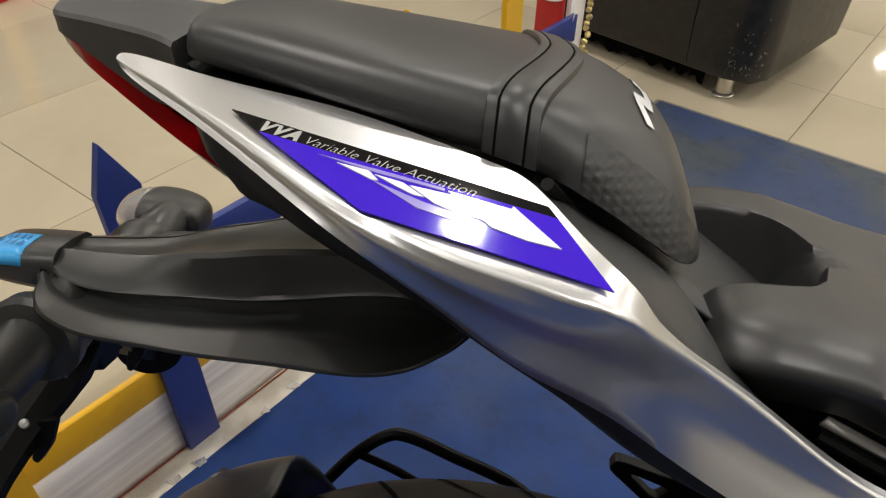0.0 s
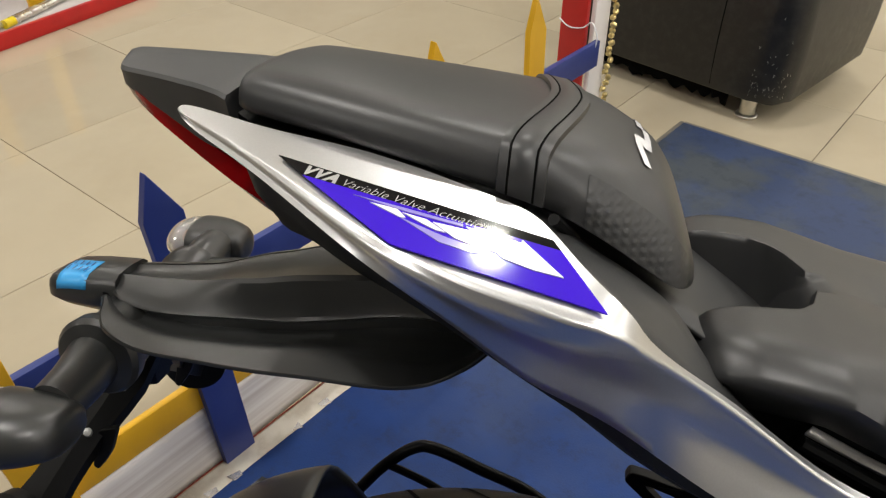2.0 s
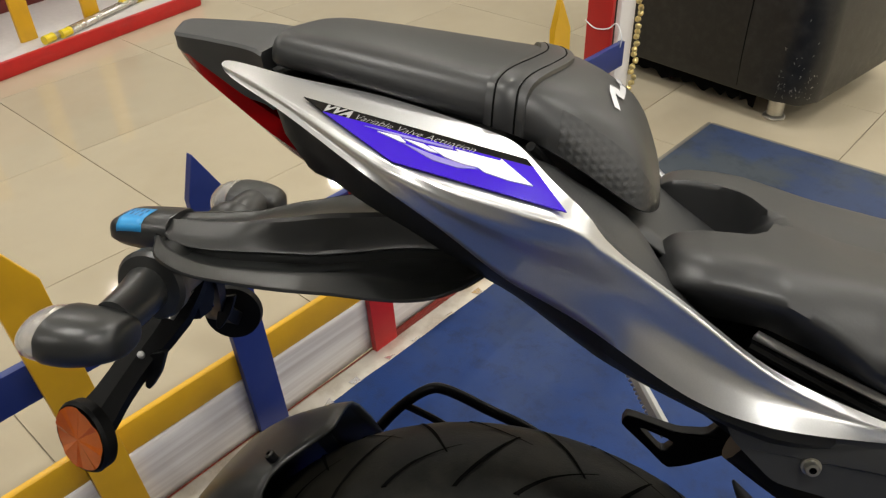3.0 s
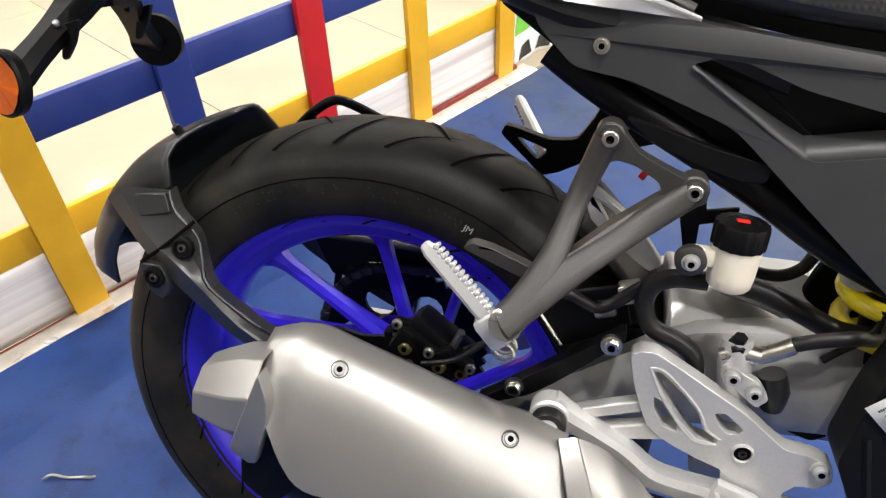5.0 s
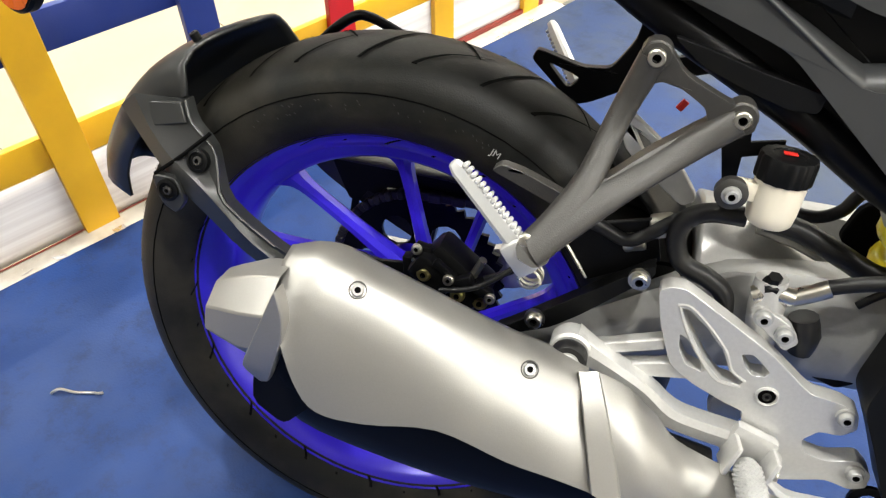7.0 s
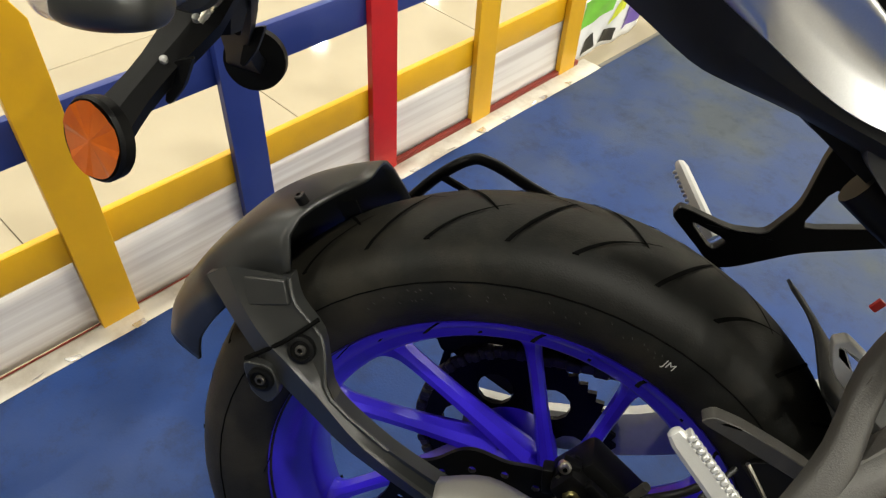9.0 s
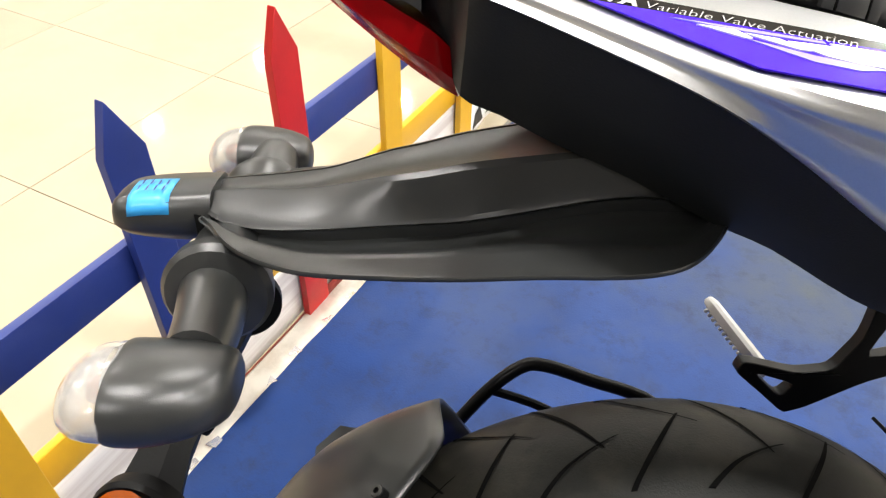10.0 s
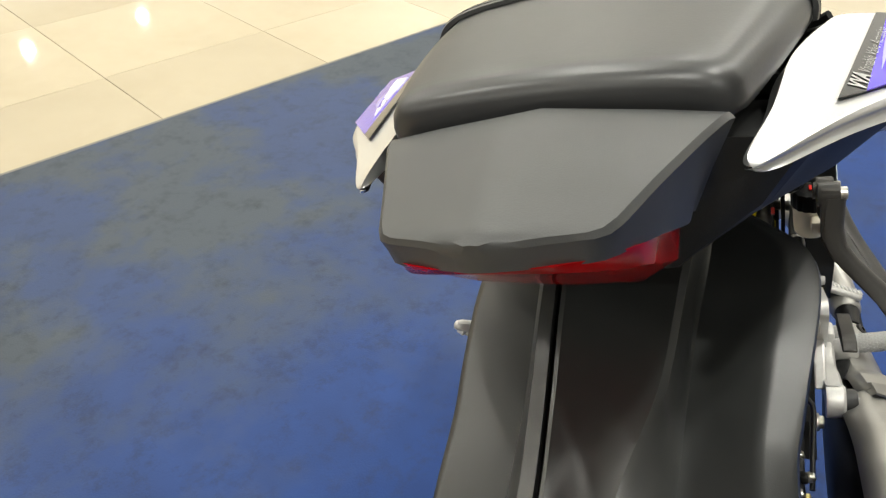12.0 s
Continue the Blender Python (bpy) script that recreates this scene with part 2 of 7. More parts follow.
def mat_material():
    """Worn blue floor mat: blue with grey-brown rubbed patches and small marks."""
    m = material("worn_blue_mat", (0.0090, 0.037, 0.160), 0.62, spec=0.22, vary=0.3, scale=9, bump=0.5, bump_scale=260, stain=(0.058, 0.070, 0.086), stain_scale=2.1, stain_amount=0.85, rough_vary=0.1)
    for node in m.node_tree.nodes:
        if node.type == "MAP_RANGE" and abs(node.inputs["From Min"].default_value - 0.46) < 1e-3:
            node.inputs["From Min"].default_value, node.inputs["From Max"].default_value = 0.44, 0.64
    # the walked-on far side of the mat is rubbed greyer
    t, n = m.node_tree, m.node_tree.nodes
    rubbed = next(node for node in n if node.type == "MIX" and abs(node.inputs[7].default_value[0] - 0.058) < 1e-3)
    amount = rubbed.inputs[0].links[0].from_socket
    place, axes, side, less = n.new("ShaderNodeTexCoord"), n.new("ShaderNodeSeparateXYZ"), n.new("ShaderNodeMapRange"), n.new("ShaderNodeMath")
    side.inputs["From Min"].default_value, side.inputs["From Max"].default_value, side.inputs["To Min"].default_value = 0.55, 1.5, 0.35
    less.operation = "MULTIPLY_ADD"
    worn = n.new("ShaderNodeMapRange")
    worn.inputs["From Min"].default_value, worn.inputs["From Max"].default_value, worn.inputs["To Max"].default_value = 0.6, 1.5, 0.55
    t.links.new(axes.outputs["Y"], worn.inputs["Value"])
    t.links.new(worn.outputs["Result"], less.inputs[2])
    t.links.new(place.outputs["Object"], axes.inputs[0])
    t.links.new(axes.outputs["Y"], side.inputs["Value"])
    t.links.new(amount, less.inputs[0])
    t.links.new(side.outputs["Result"], less.inputs[1])
    t.links.new(less.outputs[0], rubbed.inputs[0])
    bsdf = n["Principled BSDF"]
    before = bsdf.inputs["Base Color"].links[0].from_socket
    where = n.new("ShaderNodeTexCoord")
    spots = n.new("ShaderNodeTexNoise")
    spots.inputs["Scale"].default_value, spots.inputs["Detail"].default_value, spots.inputs["Roughness"].default_value = 13.0, 10.0, 0.78
    t.links.new(where.outputs["Object"], spots.inputs["Vector"])
    ramp = n.new("ShaderNodeMapRange")
    ramp.inputs["From Min"].default_value, ramp.inputs["From Max"].default_value, ramp.inputs["To Max"].default_value = 0.50, 0.74, 0.70
    t.links.new(spots.outputs["Fac"], ramp.inputs["Value"])
    mix = n.new("ShaderNodeMix")
    mix.data_type = "RGBA"
    mix.inputs[7].default_value = (0.016, 0.020, 0.030, 1)
    t.links.new(ramp.outputs["Result"], mix.inputs[0])
    t.links.new(before, mix.inputs[6])
    t.links.new(mix.outputs[2], bsdf.inputs["Base Color"])
    return m


MAT = mat_material()


# ---- mesh helpers ----
from mathutils.geometry import tessellate_polygon

def part(name, bm, mat, parent=None, label="", sharp=38, bevel=0.0, solid=0.0):
    """Links a bmesh as one mesh object under a thing or part."""
    bmesh.ops.recalc_face_normals(bm, faces=bm.faces)
    me = bpy.data.meshes.new(name)
    bm.to_mesh(me)
    bm.free()
    me.materials.append(mat)
    me.shade_smooth()
    me.set_sharp_from_angle(angle=radians(sharp))
    ob = new(name, me)
    if parent:
        ob.parent = parent
    if label:
        ob["label"] = label
    if solid:
        mod = ob.modifiers.new("thickness", "SOLIDIFY")
        mod.thickness, mod.offset = abs(solid), -1 if solid > 0 else 1
    if bevel:
        mod = ob.modifiers.new("worn edge", "BEVEL")
        mod.width, mod.segments, mod.limit_method, mod.angle_limit = bevel, 2, "ANGLE", radians(32)
    return ob


def thing(name, label, category, group="", m=None):
    ob = new(name)
    ob.empty_display_size = 0.1
    if m:
        ob.matrix_world = m
    return tagged(ob, label, category, group)


def curve(pts, n=6, closed=False):
    """Catmull-Rom through the points, n steps a span."""
    p = [Vector(q) for q in pts]
    out, count = [], len(p)
    for i in range(count if closed else count - 1):
        a, b, c, d = (p[(i + k) % count] if closed else p[min(max(i + k, 0), count - 1)] for k in (-1, 0, 1, 2))
        for s in range(n):
            u = s / n
            out.append(0.5 * ((2 * b) + (c - a) * u + (2 * a - 5 * b + 4 * c - d) * u * u + (3 * b - a - 3 * c + d) * u**3))
    if not closed:
        out.append(p[-1])
    return out


def skin(rows, closed=False, caps=False, bm=None, smooth_u=1):
    """A sheet through rows of points; smooth_u > 1 puts spline steps between rows; closed joins each row's ends."""
    if smooth_u > 1:
        cols = [curve([r[k] for r in rows], smooth_u) for k in range(len(rows[0]))]
        rows = [[c[i] for c in cols] for i in range(len(cols[0]))]
    bm = bm or bmesh.new()
    vs = [[bm.verts.new(p) for p in r] for r in rows]
    n = len(rows[0])
    for a, b in zip(vs, vs[1:]):
        for k in range(n if closed else n - 1):
            bm.faces.new((a[k], a[(k + 1) % n], b[(k + 1) % n], b[k]))
    if caps:
        bm.faces.new(vs[0])
        bm.faces.new(vs[-1])
    return bm


def even(rows, steps, passes):
    """Fills rows in between in straight lines, then eases the corners."""
    out = []
    for a, b in zip(rows, rows[1:]):
        out += [[Vector(p).lerp(Vector(q), k / steps) for p, q in zip(a, b)] for k in range(steps)]
    out.append([Vector(p) for p in rows[-1]])
    for _ in range(passes):
        out = [out[0]] + [[(p + q * 2 + r) / 4 for p, q, r in zip(out[k - 1], out[k], out[k + 1])] for k in range(1, len(out) - 1)] + [out[-1]]
    return out


def tube(pts, r, n=10, steps=5, bm=None, caps=True):
    """A round bar along a smooth line; r may be a list, one for each point."""
    line = curve(pts, steps) if steps > 1 else [Vector(p) for p in pts]
    radii = [r] * len(line) if not isinstance(r, (list, tuple)) else list(np.interp(np.linspace(0, len(pts) - 1, len(line)), range(len(pts)), r))
    rows, side = [], None
    for i, p in enumerate(line):
        d = (line[min(i + 1, len(line) - 1)] - line[max(i - 1, 0)]).normalized()
        if side is None:
            side = d.orthogonal().normalized()
        side = (side - d * side.dot(d)).normalized()
        up = d.cross(side)
        rows.append([p + (side * math.cos(a) + up * math.sin(a)) * radii[i] for a in (2 * math.pi * k / n for k in range(n))])
    return skin(rows, closed=True, caps=caps, bm=bm)


def lathe(profile, m=None, n=32, bm=None, caps=True):
    """Revolves (radius, height) pairs about z, laid by the pose m."""
    m = m or Matrix()
    rows = [[m @ Vector((r * math.cos(2 * math.pi * k / n), r * math.sin(2 * math.pi * k / n), h)) for k in range(n)] for r, h in profile]
    return skin(rows, closed=True, caps=caps, bm=bm)


def box(size, m=None, bevel=0.0, bm=None, segments=2):
    out = bmesh.new()
    bmesh.ops.create_cube(out, size=1)
    bmesh.ops.scale(out, vec=size, verts=out.verts)
    if bevel:
        bmesh.ops.bevel(out, geom=out.edges[:], offset=bevel, segments=segments, affect="EDGES", profile=0.5)
    if m:
        bmesh.ops.transform(out, matrix=m, verts=out.verts)
    if bm is None:
        return out
    return join(bm, out)


def join(bm, other):
    remap = {v: bm.verts.new(v.co) for v in other.verts}
    for f in other.faces:
        bm.faces.new([remap[v] for v in f.verts])
    other.free()
    return bm


def plate(outline, lo, hi, holes=(), place=None, bm=None):
    """A flat plate from an outline in x and z, between y = lo and y = hi, with holes; place(p) may bend it."""
    from_ = [outline, *holes]
    flat = [[Vector((a, b, 0)) for a, b in loop] for loop in from_]
    tris = tessellate_polygon(flat)
    pts = [q for loop in from_ for q in loop]
    bm = bm or bmesh.new()
    put = place or (lambda p: p)
    low = [bm.verts.new(put(Vector((a, lo, b)))) for a, b in pts]
    high = [bm.verts.new(put(Vector((a, hi, b)))) for a, b in pts]
    for t in tris:
        bm.faces.new([low[i] for i in t])
        bm.faces.new([high[i] for i in reversed(t)])
    start = 0
    for loop in from_:
        n = len(loop)
        for k in range(n):
            a, b = start + k, start + (k + 1) % n
            bm.faces.new((low[a], low[b], high[b], high[a]))
        start += n
    return bm


def rounded(outline, n=3, sharp=0.25):
    """Rounds an outline's corners: each corner becomes a short arc."""
    out, count = [], len(outline)
    for i in range(count):
        a, b, c = Vector(outline[i - 1]), Vector(outline[i]), Vector(outline[(i + 1) % count])
        p, q = b + (a - b) * sharp, b + (c - b) * sharp
        for k in range(n + 1):
            u = k / n
            out.append(tuple((1 - u) ** 2 * p + 2 * u * (1 - u) * b + u * u * q))
    return out


def ring(cx, cz, r, n=20):
    return [(cx + r * math.cos(2 * math.pi * k / n), cz + r * math.sin(2 * math.pi * k / n)) for k in range(n)]


def mirrored(bm):
    """The same mesh on the other side of the machine."""
    out = bm.copy()
    bmesh.ops.scale(out, vec=(1, -1, 1), verts=out.verts)
    bmesh.ops.reverse_faces(out, faces=out.faces)
    return out


def facing(at, way, spin=0.0):
    """A pose at a place whose z axis points along way."""
    return Matrix.Translation(at) @ Vector(way).to_track_quat("Z", "Y").to_matrix().to_4x4() @ pose(0, 0, 0, 0, 0, spin)


def bolt(parent, at, way, r=0.008, mat=None, h=0.006, label="", name="bolt", washer=True):
    """A socket-head bolt with a washer, pointing out along way."""
    m = facing(at, way)
    prof = [(r * 1.35, -0.004), (r * 1.35, 0.0012), (r * 1.05, 0.0014)] if washer else [(r, -0.004)]
    prof += [(r, 0.002), (r, h - 0.001), (r * 0.86, h), (r * 0.5, h), (r * 0.46, h * 0.35), (0.0004, h * 0.3)]
    ob = part(name, lathe(prof, m, 18), mat or STEEL, parent, label)
    # Socket faces turn near-black: the recess's shade as a second colour
    ob.data.materials.append(RECESS_SHADE)
    for f in ob.data.polygons:
        away = m.inverted() @ f.center
        f.material_index = int(math.hypot(away.x, away.y) < r * 0.49)
    return ob


def lettering(body, size, m, depth=0.0, bold=0.0, shear=0.0, spacing=1.0):
    """Words as a mesh, laid by the pose m with x along the words."""
    data = bpy.data.curves.new("words", "FONT")
    data.body, data.size, data.extrude, data.shear, data.offset = body, size, depth, shear, bold
    data.resolution_u, data.space_character = 3, spacing
    temp = new("words", data)
    me = bpy.data.meshes.new_from_object(temp.evaluated_get(bpy.context.evaluated_depsgraph_get()))
    bm = bmesh.new()
    bm.from_mesh(me)
    bpy.data.objects.remove(temp)
    bpy.data.curves.remove(data)
    bpy.data.meshes.remove(me)
    bmesh.ops.transform(bm, matrix=m, verts=bm.verts)
    return bm


# ---- the showroom ----
X0, X1, Y0, Y1 = -5.7, 5.2, -3.2, 11.8
# walls out of view, added to close the room and steer its light
for name, size, at in (("wall_west", (0.15, Y1 - Y0 + 0.3, CEILING), (X0 - 0.075, (Y0 + Y1) / 2, CEILING / 2)), ("wall_east", (0.15, Y1 - Y0 + 0.3, CEILING), (X1 + 0.075, (Y0 + Y1) / 2, CEILING / 2)),
                       ("wall_south", (X1 - X0, 0.15, CEILING), ((X0 + X1) / 2, Y0 - 0.075, CEILING / 2)), ("wall_north", (X1 - X0, 0.15, CEILING), ((X0 + X1) / 2, Y1 + 0.075, CEILING / 2))):
    tagged(part(name, box(size, pose(*at)), BOUNCE_WALL if name in ("wall_north", "wall_east") else DARK_WALL), "plain wall out of view, added to close the room and shape its light", "wall", kind="structure")
tagged(part("ceiling", box((X1 - X0 + 0.3, Y1 - Y0 + 0.3, 0.1), pose((X0 + X1) / 2, (Y0 + Y1) / 2, CEILING + 0.05)), PLASTER), "plain white painted ceiling with round downlights", "ceiling", kind="structure")
floor = tagged(part("floor", box((X1 - X0 + 0.3, Y1 - Y0 + 0.3, 0.1), pose((X0 + X1) / 2, (Y0 + Y1) / 2, -0.0585)), GROUT), "cream polished floor tiles with thin dark joints", "floor", kind="structure")

# round downlights in the ceiling, and the unseen ones added for light
lamp = thing("ceiling_light", "round white recessed ceiling downlight, switched on; some are added to brighten the room", "ceiling light", "ceiling downlights", pose(*LAMPS[0], CEILING))
part("frame", lathe([(0.085, 0.0), (0.085, -0.008), (0.077, -0.014), (0.064, -0.012), (0.062, 0.0)], n=28, caps=False), WHITE, lamp)
part("diffuser", lathe([(0.062, -0.004), (0.04, -0.006), (0.001, -0.0065)], n=28, caps=False), emitter("lamp_glow", (1.0, 0.93, 0.80), 30), lamp)
for k, (x, y) in enumerate(LAMPS):
    if k:
        copy_thing(lamp, pose(x, y, CEILING))
    data = bpy.data.lights.new("downlight", "AREA")
    data.shape, data.size, data.energy, data.color = "DISK", 0.12, LAMP_POWER, (1.0, 0.965, 0.91)
    new("downlight", data).matrix_world = pose(x, y, CEILING - 0.02)

# worn blue mat under the motorcycle, with its taped edge
MAT_TOP = 0.004
EDGE = [(-0.236, -2.6), (-0.183, 2.068), (3.2, 2.066), (3.2, -2.6)]
bm = bmesh.new()
lows, highs = [bm.verts.new((x, y, -0.002)) for x, y in EDGE], [bm.verts.new((x, y, MAT_TOP)) for x, y in EDGE]
bm.faces.new(highs)
for k in range(4):
    bm.faces.new((lows[k], lows[(k + 1) % 4], highs[(k + 1) % 4], highs[k]))
tagged(part("floor_mat", bm, MAT, bevel=0.002), "worn blue rubber floor mat with grey rubbed patches", "mat")
bm = bmesh.new()
rng = random.Random(5)
rows = []
for k in range(60):
    y = -2.4 + k * 3.75 / 59
    x = -0.236 + (y + 2.6) / 4.668 * 0.053
    rows.append([(-0.250 + rng.uniform(-0.0015, 0.0015), y, 0.0002), (-0.247, y, 0.003), (x - 0.002 + rng.uniform(-0.002, 0.003), y, 0.0035), (x + rng.uniform(0, 0.004), y, 0.0046)])
skin(rows, bm=bm)
tagged(part("edge_tape", bm, STRIP), "shiny pale tape strip along the mat's edge", "tape", kind="structure")
for y in [-0.35 + 1.6 * k / 17 + rng.uniform(-0.04, 0.04) for k in range(18)]:
    bm = bmesh.new()
    edge_x = -0.236 + (y + 2.6) / 4.668 * 0.053
    c = [bm.verts.new((edge_x + rng.uniform(-0.012, 0.004) + dx, y + dy, 0.0048 + rng.uniform(0, 0.0015))) for dx, dy in ((-0.004, -0.012), (0.003, -0.008), (0.004, 0.009), (-0.003, 0.012))]
    mid = bm.verts.new((edge_x - 0.004, y, 0.0068))
    for k in range(4):
        bm.faces.new((c[k], c[(k + 1) % 4], mid))
    tagged(part("foil_scrap", bm, FOIL, sharp=60), "small scrap of shiny torn foil on the mat's edge", "foil scrap", "foil scraps along the mat")

trim_edge = tagged(part("mat_edging", box((3.38, 0.012, 0.0035), pose(1.508, 2.0735, 0.0016), 0.001), material("grey_edging", (0.16, 0.15, 0.13), 0.6, vary=0.2)), "thin grey edging along the mat's far side", "edging", kind="structure")
tagged(part("mat_edging", box((0.012, 0.72, 0.0035), pose(-0.1935, 1.715, 0.0016, 0, 0, -0.65), 0.001), trim_edge.data.materials[0]), "thin grey edging along the mat's side", "edging", kind="structure")

# ---- picket fence behind the machine ----
FENCE_X = -0.245
fence = thing("picket_fence", "low wooden picket fence painted yellow, blue and red", "fence", m=pose(FENCE_X, 0, 0))


def picket(y, colour, height=0.615, width=0.064, label="", lean=0.0):
    w = width / 2
    outline = [(-w, 0.001), (w, 0.001), (w, height - 0.08), (-w * 0.35 + w * 0.15, height), (-w, height - 0.07)]
    bm = plate(outline, -0.007, 0.007)
    bmesh.ops.transform(bm, matrix=Matrix.Translation((0, y, 0)) @ pose(0, 0, 0, 0, lean, 90), verts=bm.verts)
    return part("picket", bm, colour, fence, label, bevel=0.0015)


for y, colour, label in ((-0.585, BLUE, "blue picket"), (-0.28, RED, "red picket"), (0.028, YELLOW, "yellow picket"), (0.322, BLUE, "blue picket"), (0.628, RED, "red picket"), (0.930, YELLOW, "yellow picket"), (1.262, YELLOW, "yellow picket")):
    picket(y, colour, 0.615 + rng.uniform(-0.006, 0.01), label=label, lean=-2.7 + rng.uniform(-0.3, 0.3))
part("rail", box((0.014, 1.98, 0.062), pose(-0.0155, 0.31, 0.181), 0.0015), YELLOW, fence, "yellow lower rail")
part("rail", box((0.014, 2.26, 0.068), pose(-0.0155, 0.43, 0.381), 0.0015), BLUE, fence, "blue upper rail")

# printed sheets hung along the fence's foot
bm = bmesh.new()
rows = [[(FENCE_X - 0.0115 + 0.0025 * math.sin(7 * y + 3 * z / 0.15), y, z) for z in np.linspace(0.002, 0.1485, 8)] for y in np.linspace(-0.68, 1.295, 60)]
skin(rows, bm=bm)
tagged(part("fence_banner", bm, BANNER, solid=0.001), "white streaked plastic banner hung along the fence's foot", "banner")
line_red = material("red_batten_paint", (0.20, 0.02, 0.012), 0.5, vary=0.2)
part("foot_line", tube([(-0.0055, -0.68 + 0.1 * k, 0.0042 + 0.0006 * math.sin(3 * k)) for k in range(14)], 0.0016, 6, 2), line_red, fence, "thin dark red line along the fence's foot")
tagged(part("red_batten", box((0.012, 0.66, 0.012), pose(FENCE_X - 0.0005, 0.985, 0.0075), 0.001), line_red), "thin dark red batten along the foot of the fence", "batten")
poster = thing("printed_sheet", "creased printed sheet in green, lime, purple and white", "poster", m=pose(FENCE_X - 0.012, 1.47, 0.0))
def crumple(y, z):
    """How far the creased sheet stands off at a point."""
    return 0.0035 * math.sin(31 * y + 17 * z) + 0.0028 * math.sin(67 * y - 52 * z + 1) + 0.0016 * abs(math.sin(90 * z + 40 * y))


part("sheet", skin([[(crumple(y, z), y, z) for z in np.linspace(0.003, 0.168, 14)] for y in np.linspace(-0.155, 0.155, 26)]), PAPER, poster, solid=0.0012, sharp=20)
for name, mat_p, pts in (("green_area", GREEN, ((-0.15, 0.09), (-0.02, 0.11), (0.0, 0.165), (-0.15, 0.165))), ("lime_area", LIME, ((-0.03, 0.07), (0.05, 0.09), (0.08, 0.15), (0.0, 0.12))),
                         ("purple_area", PURPLE, ((0.05, 0.03), (0.15, 0.03), (0.15, 0.11), (0.07, 0.09))), ("grey_area", GREY, ((-0.13, 0.01), (-0.07, 0.02), (-0.08, 0.06), (-0.12, 0.05))),
                         ("grey_area", GREY, ((-0.05, 0.02), (0.01, 0.012), (0.02, 0.045), (-0.04, 0.06)))):
    a, b, c, d = (Vector((0, *p)) for p in pts)
    grid = [[a.lerp(b, u).lerp(d.lerp(c, u), v) for v in np.linspace(0, 1, 7)] for u in np.linspace(0, 1, 9)]
    part(name, skin([[(crumple(p.y, p.z) + 0.0016, p.y, p.z) for p in row] for row in grid]), mat_p, poster, sharp=20)

# gate post at the end of the fence, with its chain
post = thing("gate_post", "square post painted red and white at the fence's end", "post", m=pose(-0.287, 1.59, 0))
part("red_face", box((0.075, 0.016, 1.0), pose(-0.045, -0.032, 0.5), 0.002), RED, post, "red painted board")
part("white_face", box((0.014, 0.075, 1.0), pose(0.002, 0.0145, 0.5), 0.002), OFFWHITE, post, "white painted board")
chain = thing("bead_chain", "string of gold beads hanging down the post", "bead chain", m=pose(-0.268, 1.648, 0))
bead = lathe([(0.0005, -0.009), (0.006, -0.007), (0.0085, 0), (0.006, 0.007), (0.0005, 0.009)], n=10)
first = part("bead", bead, BRASS, chain)
first.location = (0, 0, 0.215)
for k in range(1, 48):
    b = first.copy()
    scene.collection.objects.link(b)
    b.location = (0.004 * math.sin(k * 2.1), 0.005 * math.cos(k * 1.7), 0.215 + k * 0.0165)
    b.rotation_euler = (k, 0.4 * k, 0)
tagged(part("tie_string", tube([(-0.372, 1.548, 0.45), (-0.34, 1.546, 0.435), (-0.300, 1.546, 0.442), (-0.272, 1.54, 0.462), (-0.250, 1.535, 0.425), (-0.272, 1.546, 0.36)], 0.0018, 6), PAPER), "thin white string tying the rail to the post", "string")

# black sofa beyond the mat
sofa = thing("sofa", "black leatherette sofa on short steel legs, scuffed", "sofa", m=pose(-0.325, 2.57, 0, 0, 0, -7))


def cushion(sx, sy, sz, at, bulge, corner):
    bm = box((sx, sy, sz), None, corner, segments=5)
    bmesh.ops.subdivide_edges(bm, edges=[e for e in bm.edges if e.calc_length() > 0.1], cuts=7, use_grid_fill=True)
    for v in bm.verts:
        f = (1 - (2 * v.co.x / sx) ** 2) * (1 - (2 * v.co.z / sz) ** 2)
        g = (1 - (2 * v.co.y / sy) ** 2) * (1 - (2 * v.co.z / sz) ** 2)
        v.co.y += math.copysign(bulge * f, v.co.y) if abs(v.co.y) > sy / 2 - corner * 1.2 else 0
        v.co.x += math.copysign(bulge * g, v.co.x) if abs(v.co.x) > sx / 2 - corner * 1.2 else 0
        v.co += 0.004 * noise.noise_vector(v.co * 9)
    bmesh.ops.transform(bm, matrix=pose(*at), verts=bm.verts)
    return bm


HX, HY, ROUND = 0.432, 0.357, 0.10


def sofa_rim(k, out=0.0):
    """A point of the sofa's outline: a rectangle with wide round corners."""
    quarter, u = divmod(k, 1.0)
    sx, sy = ((1, -1), (1, 1), (-1, 1), (-1, -1))[int(quarter) % 4]
    a = math.radians(-90 + 90 * (int(quarter) + u))
    return sx * (HX - ROUND) + (ROUND + out) * math.cos(a), sy * (HY - ROUND) + (ROUND + out) * math.sin(a)


rows = []
for z, out in ((0.084, -0.02), (0.084, -0.003), (0.090, 0.0), (0.14, 0.004), (0.22, 0.008), (0.30, 0.008), (0.38, 0.005), (0.44, 0.0), (0.458, -0.006), (0.462, -0.03)):
    ring_ = [(*sofa_rim(q + j / 10 * 0.999, out + 0.002 * math.sin(9 * z + 5 * q)), z + (0.003 * math.sin(3 * q + j) if z < 0.1 else 0)) for q in range(4) for j in range(11)]
    rows.append(ring_)
part("base", skin(rows, closed=True, caps=True), SOFA, sofa, sharp=50)
part("seat_cushion", cushion(0.82, 0.66, 0.16, (0, 0, 0.53), 0.02, 0.05), SOFA, sofa)
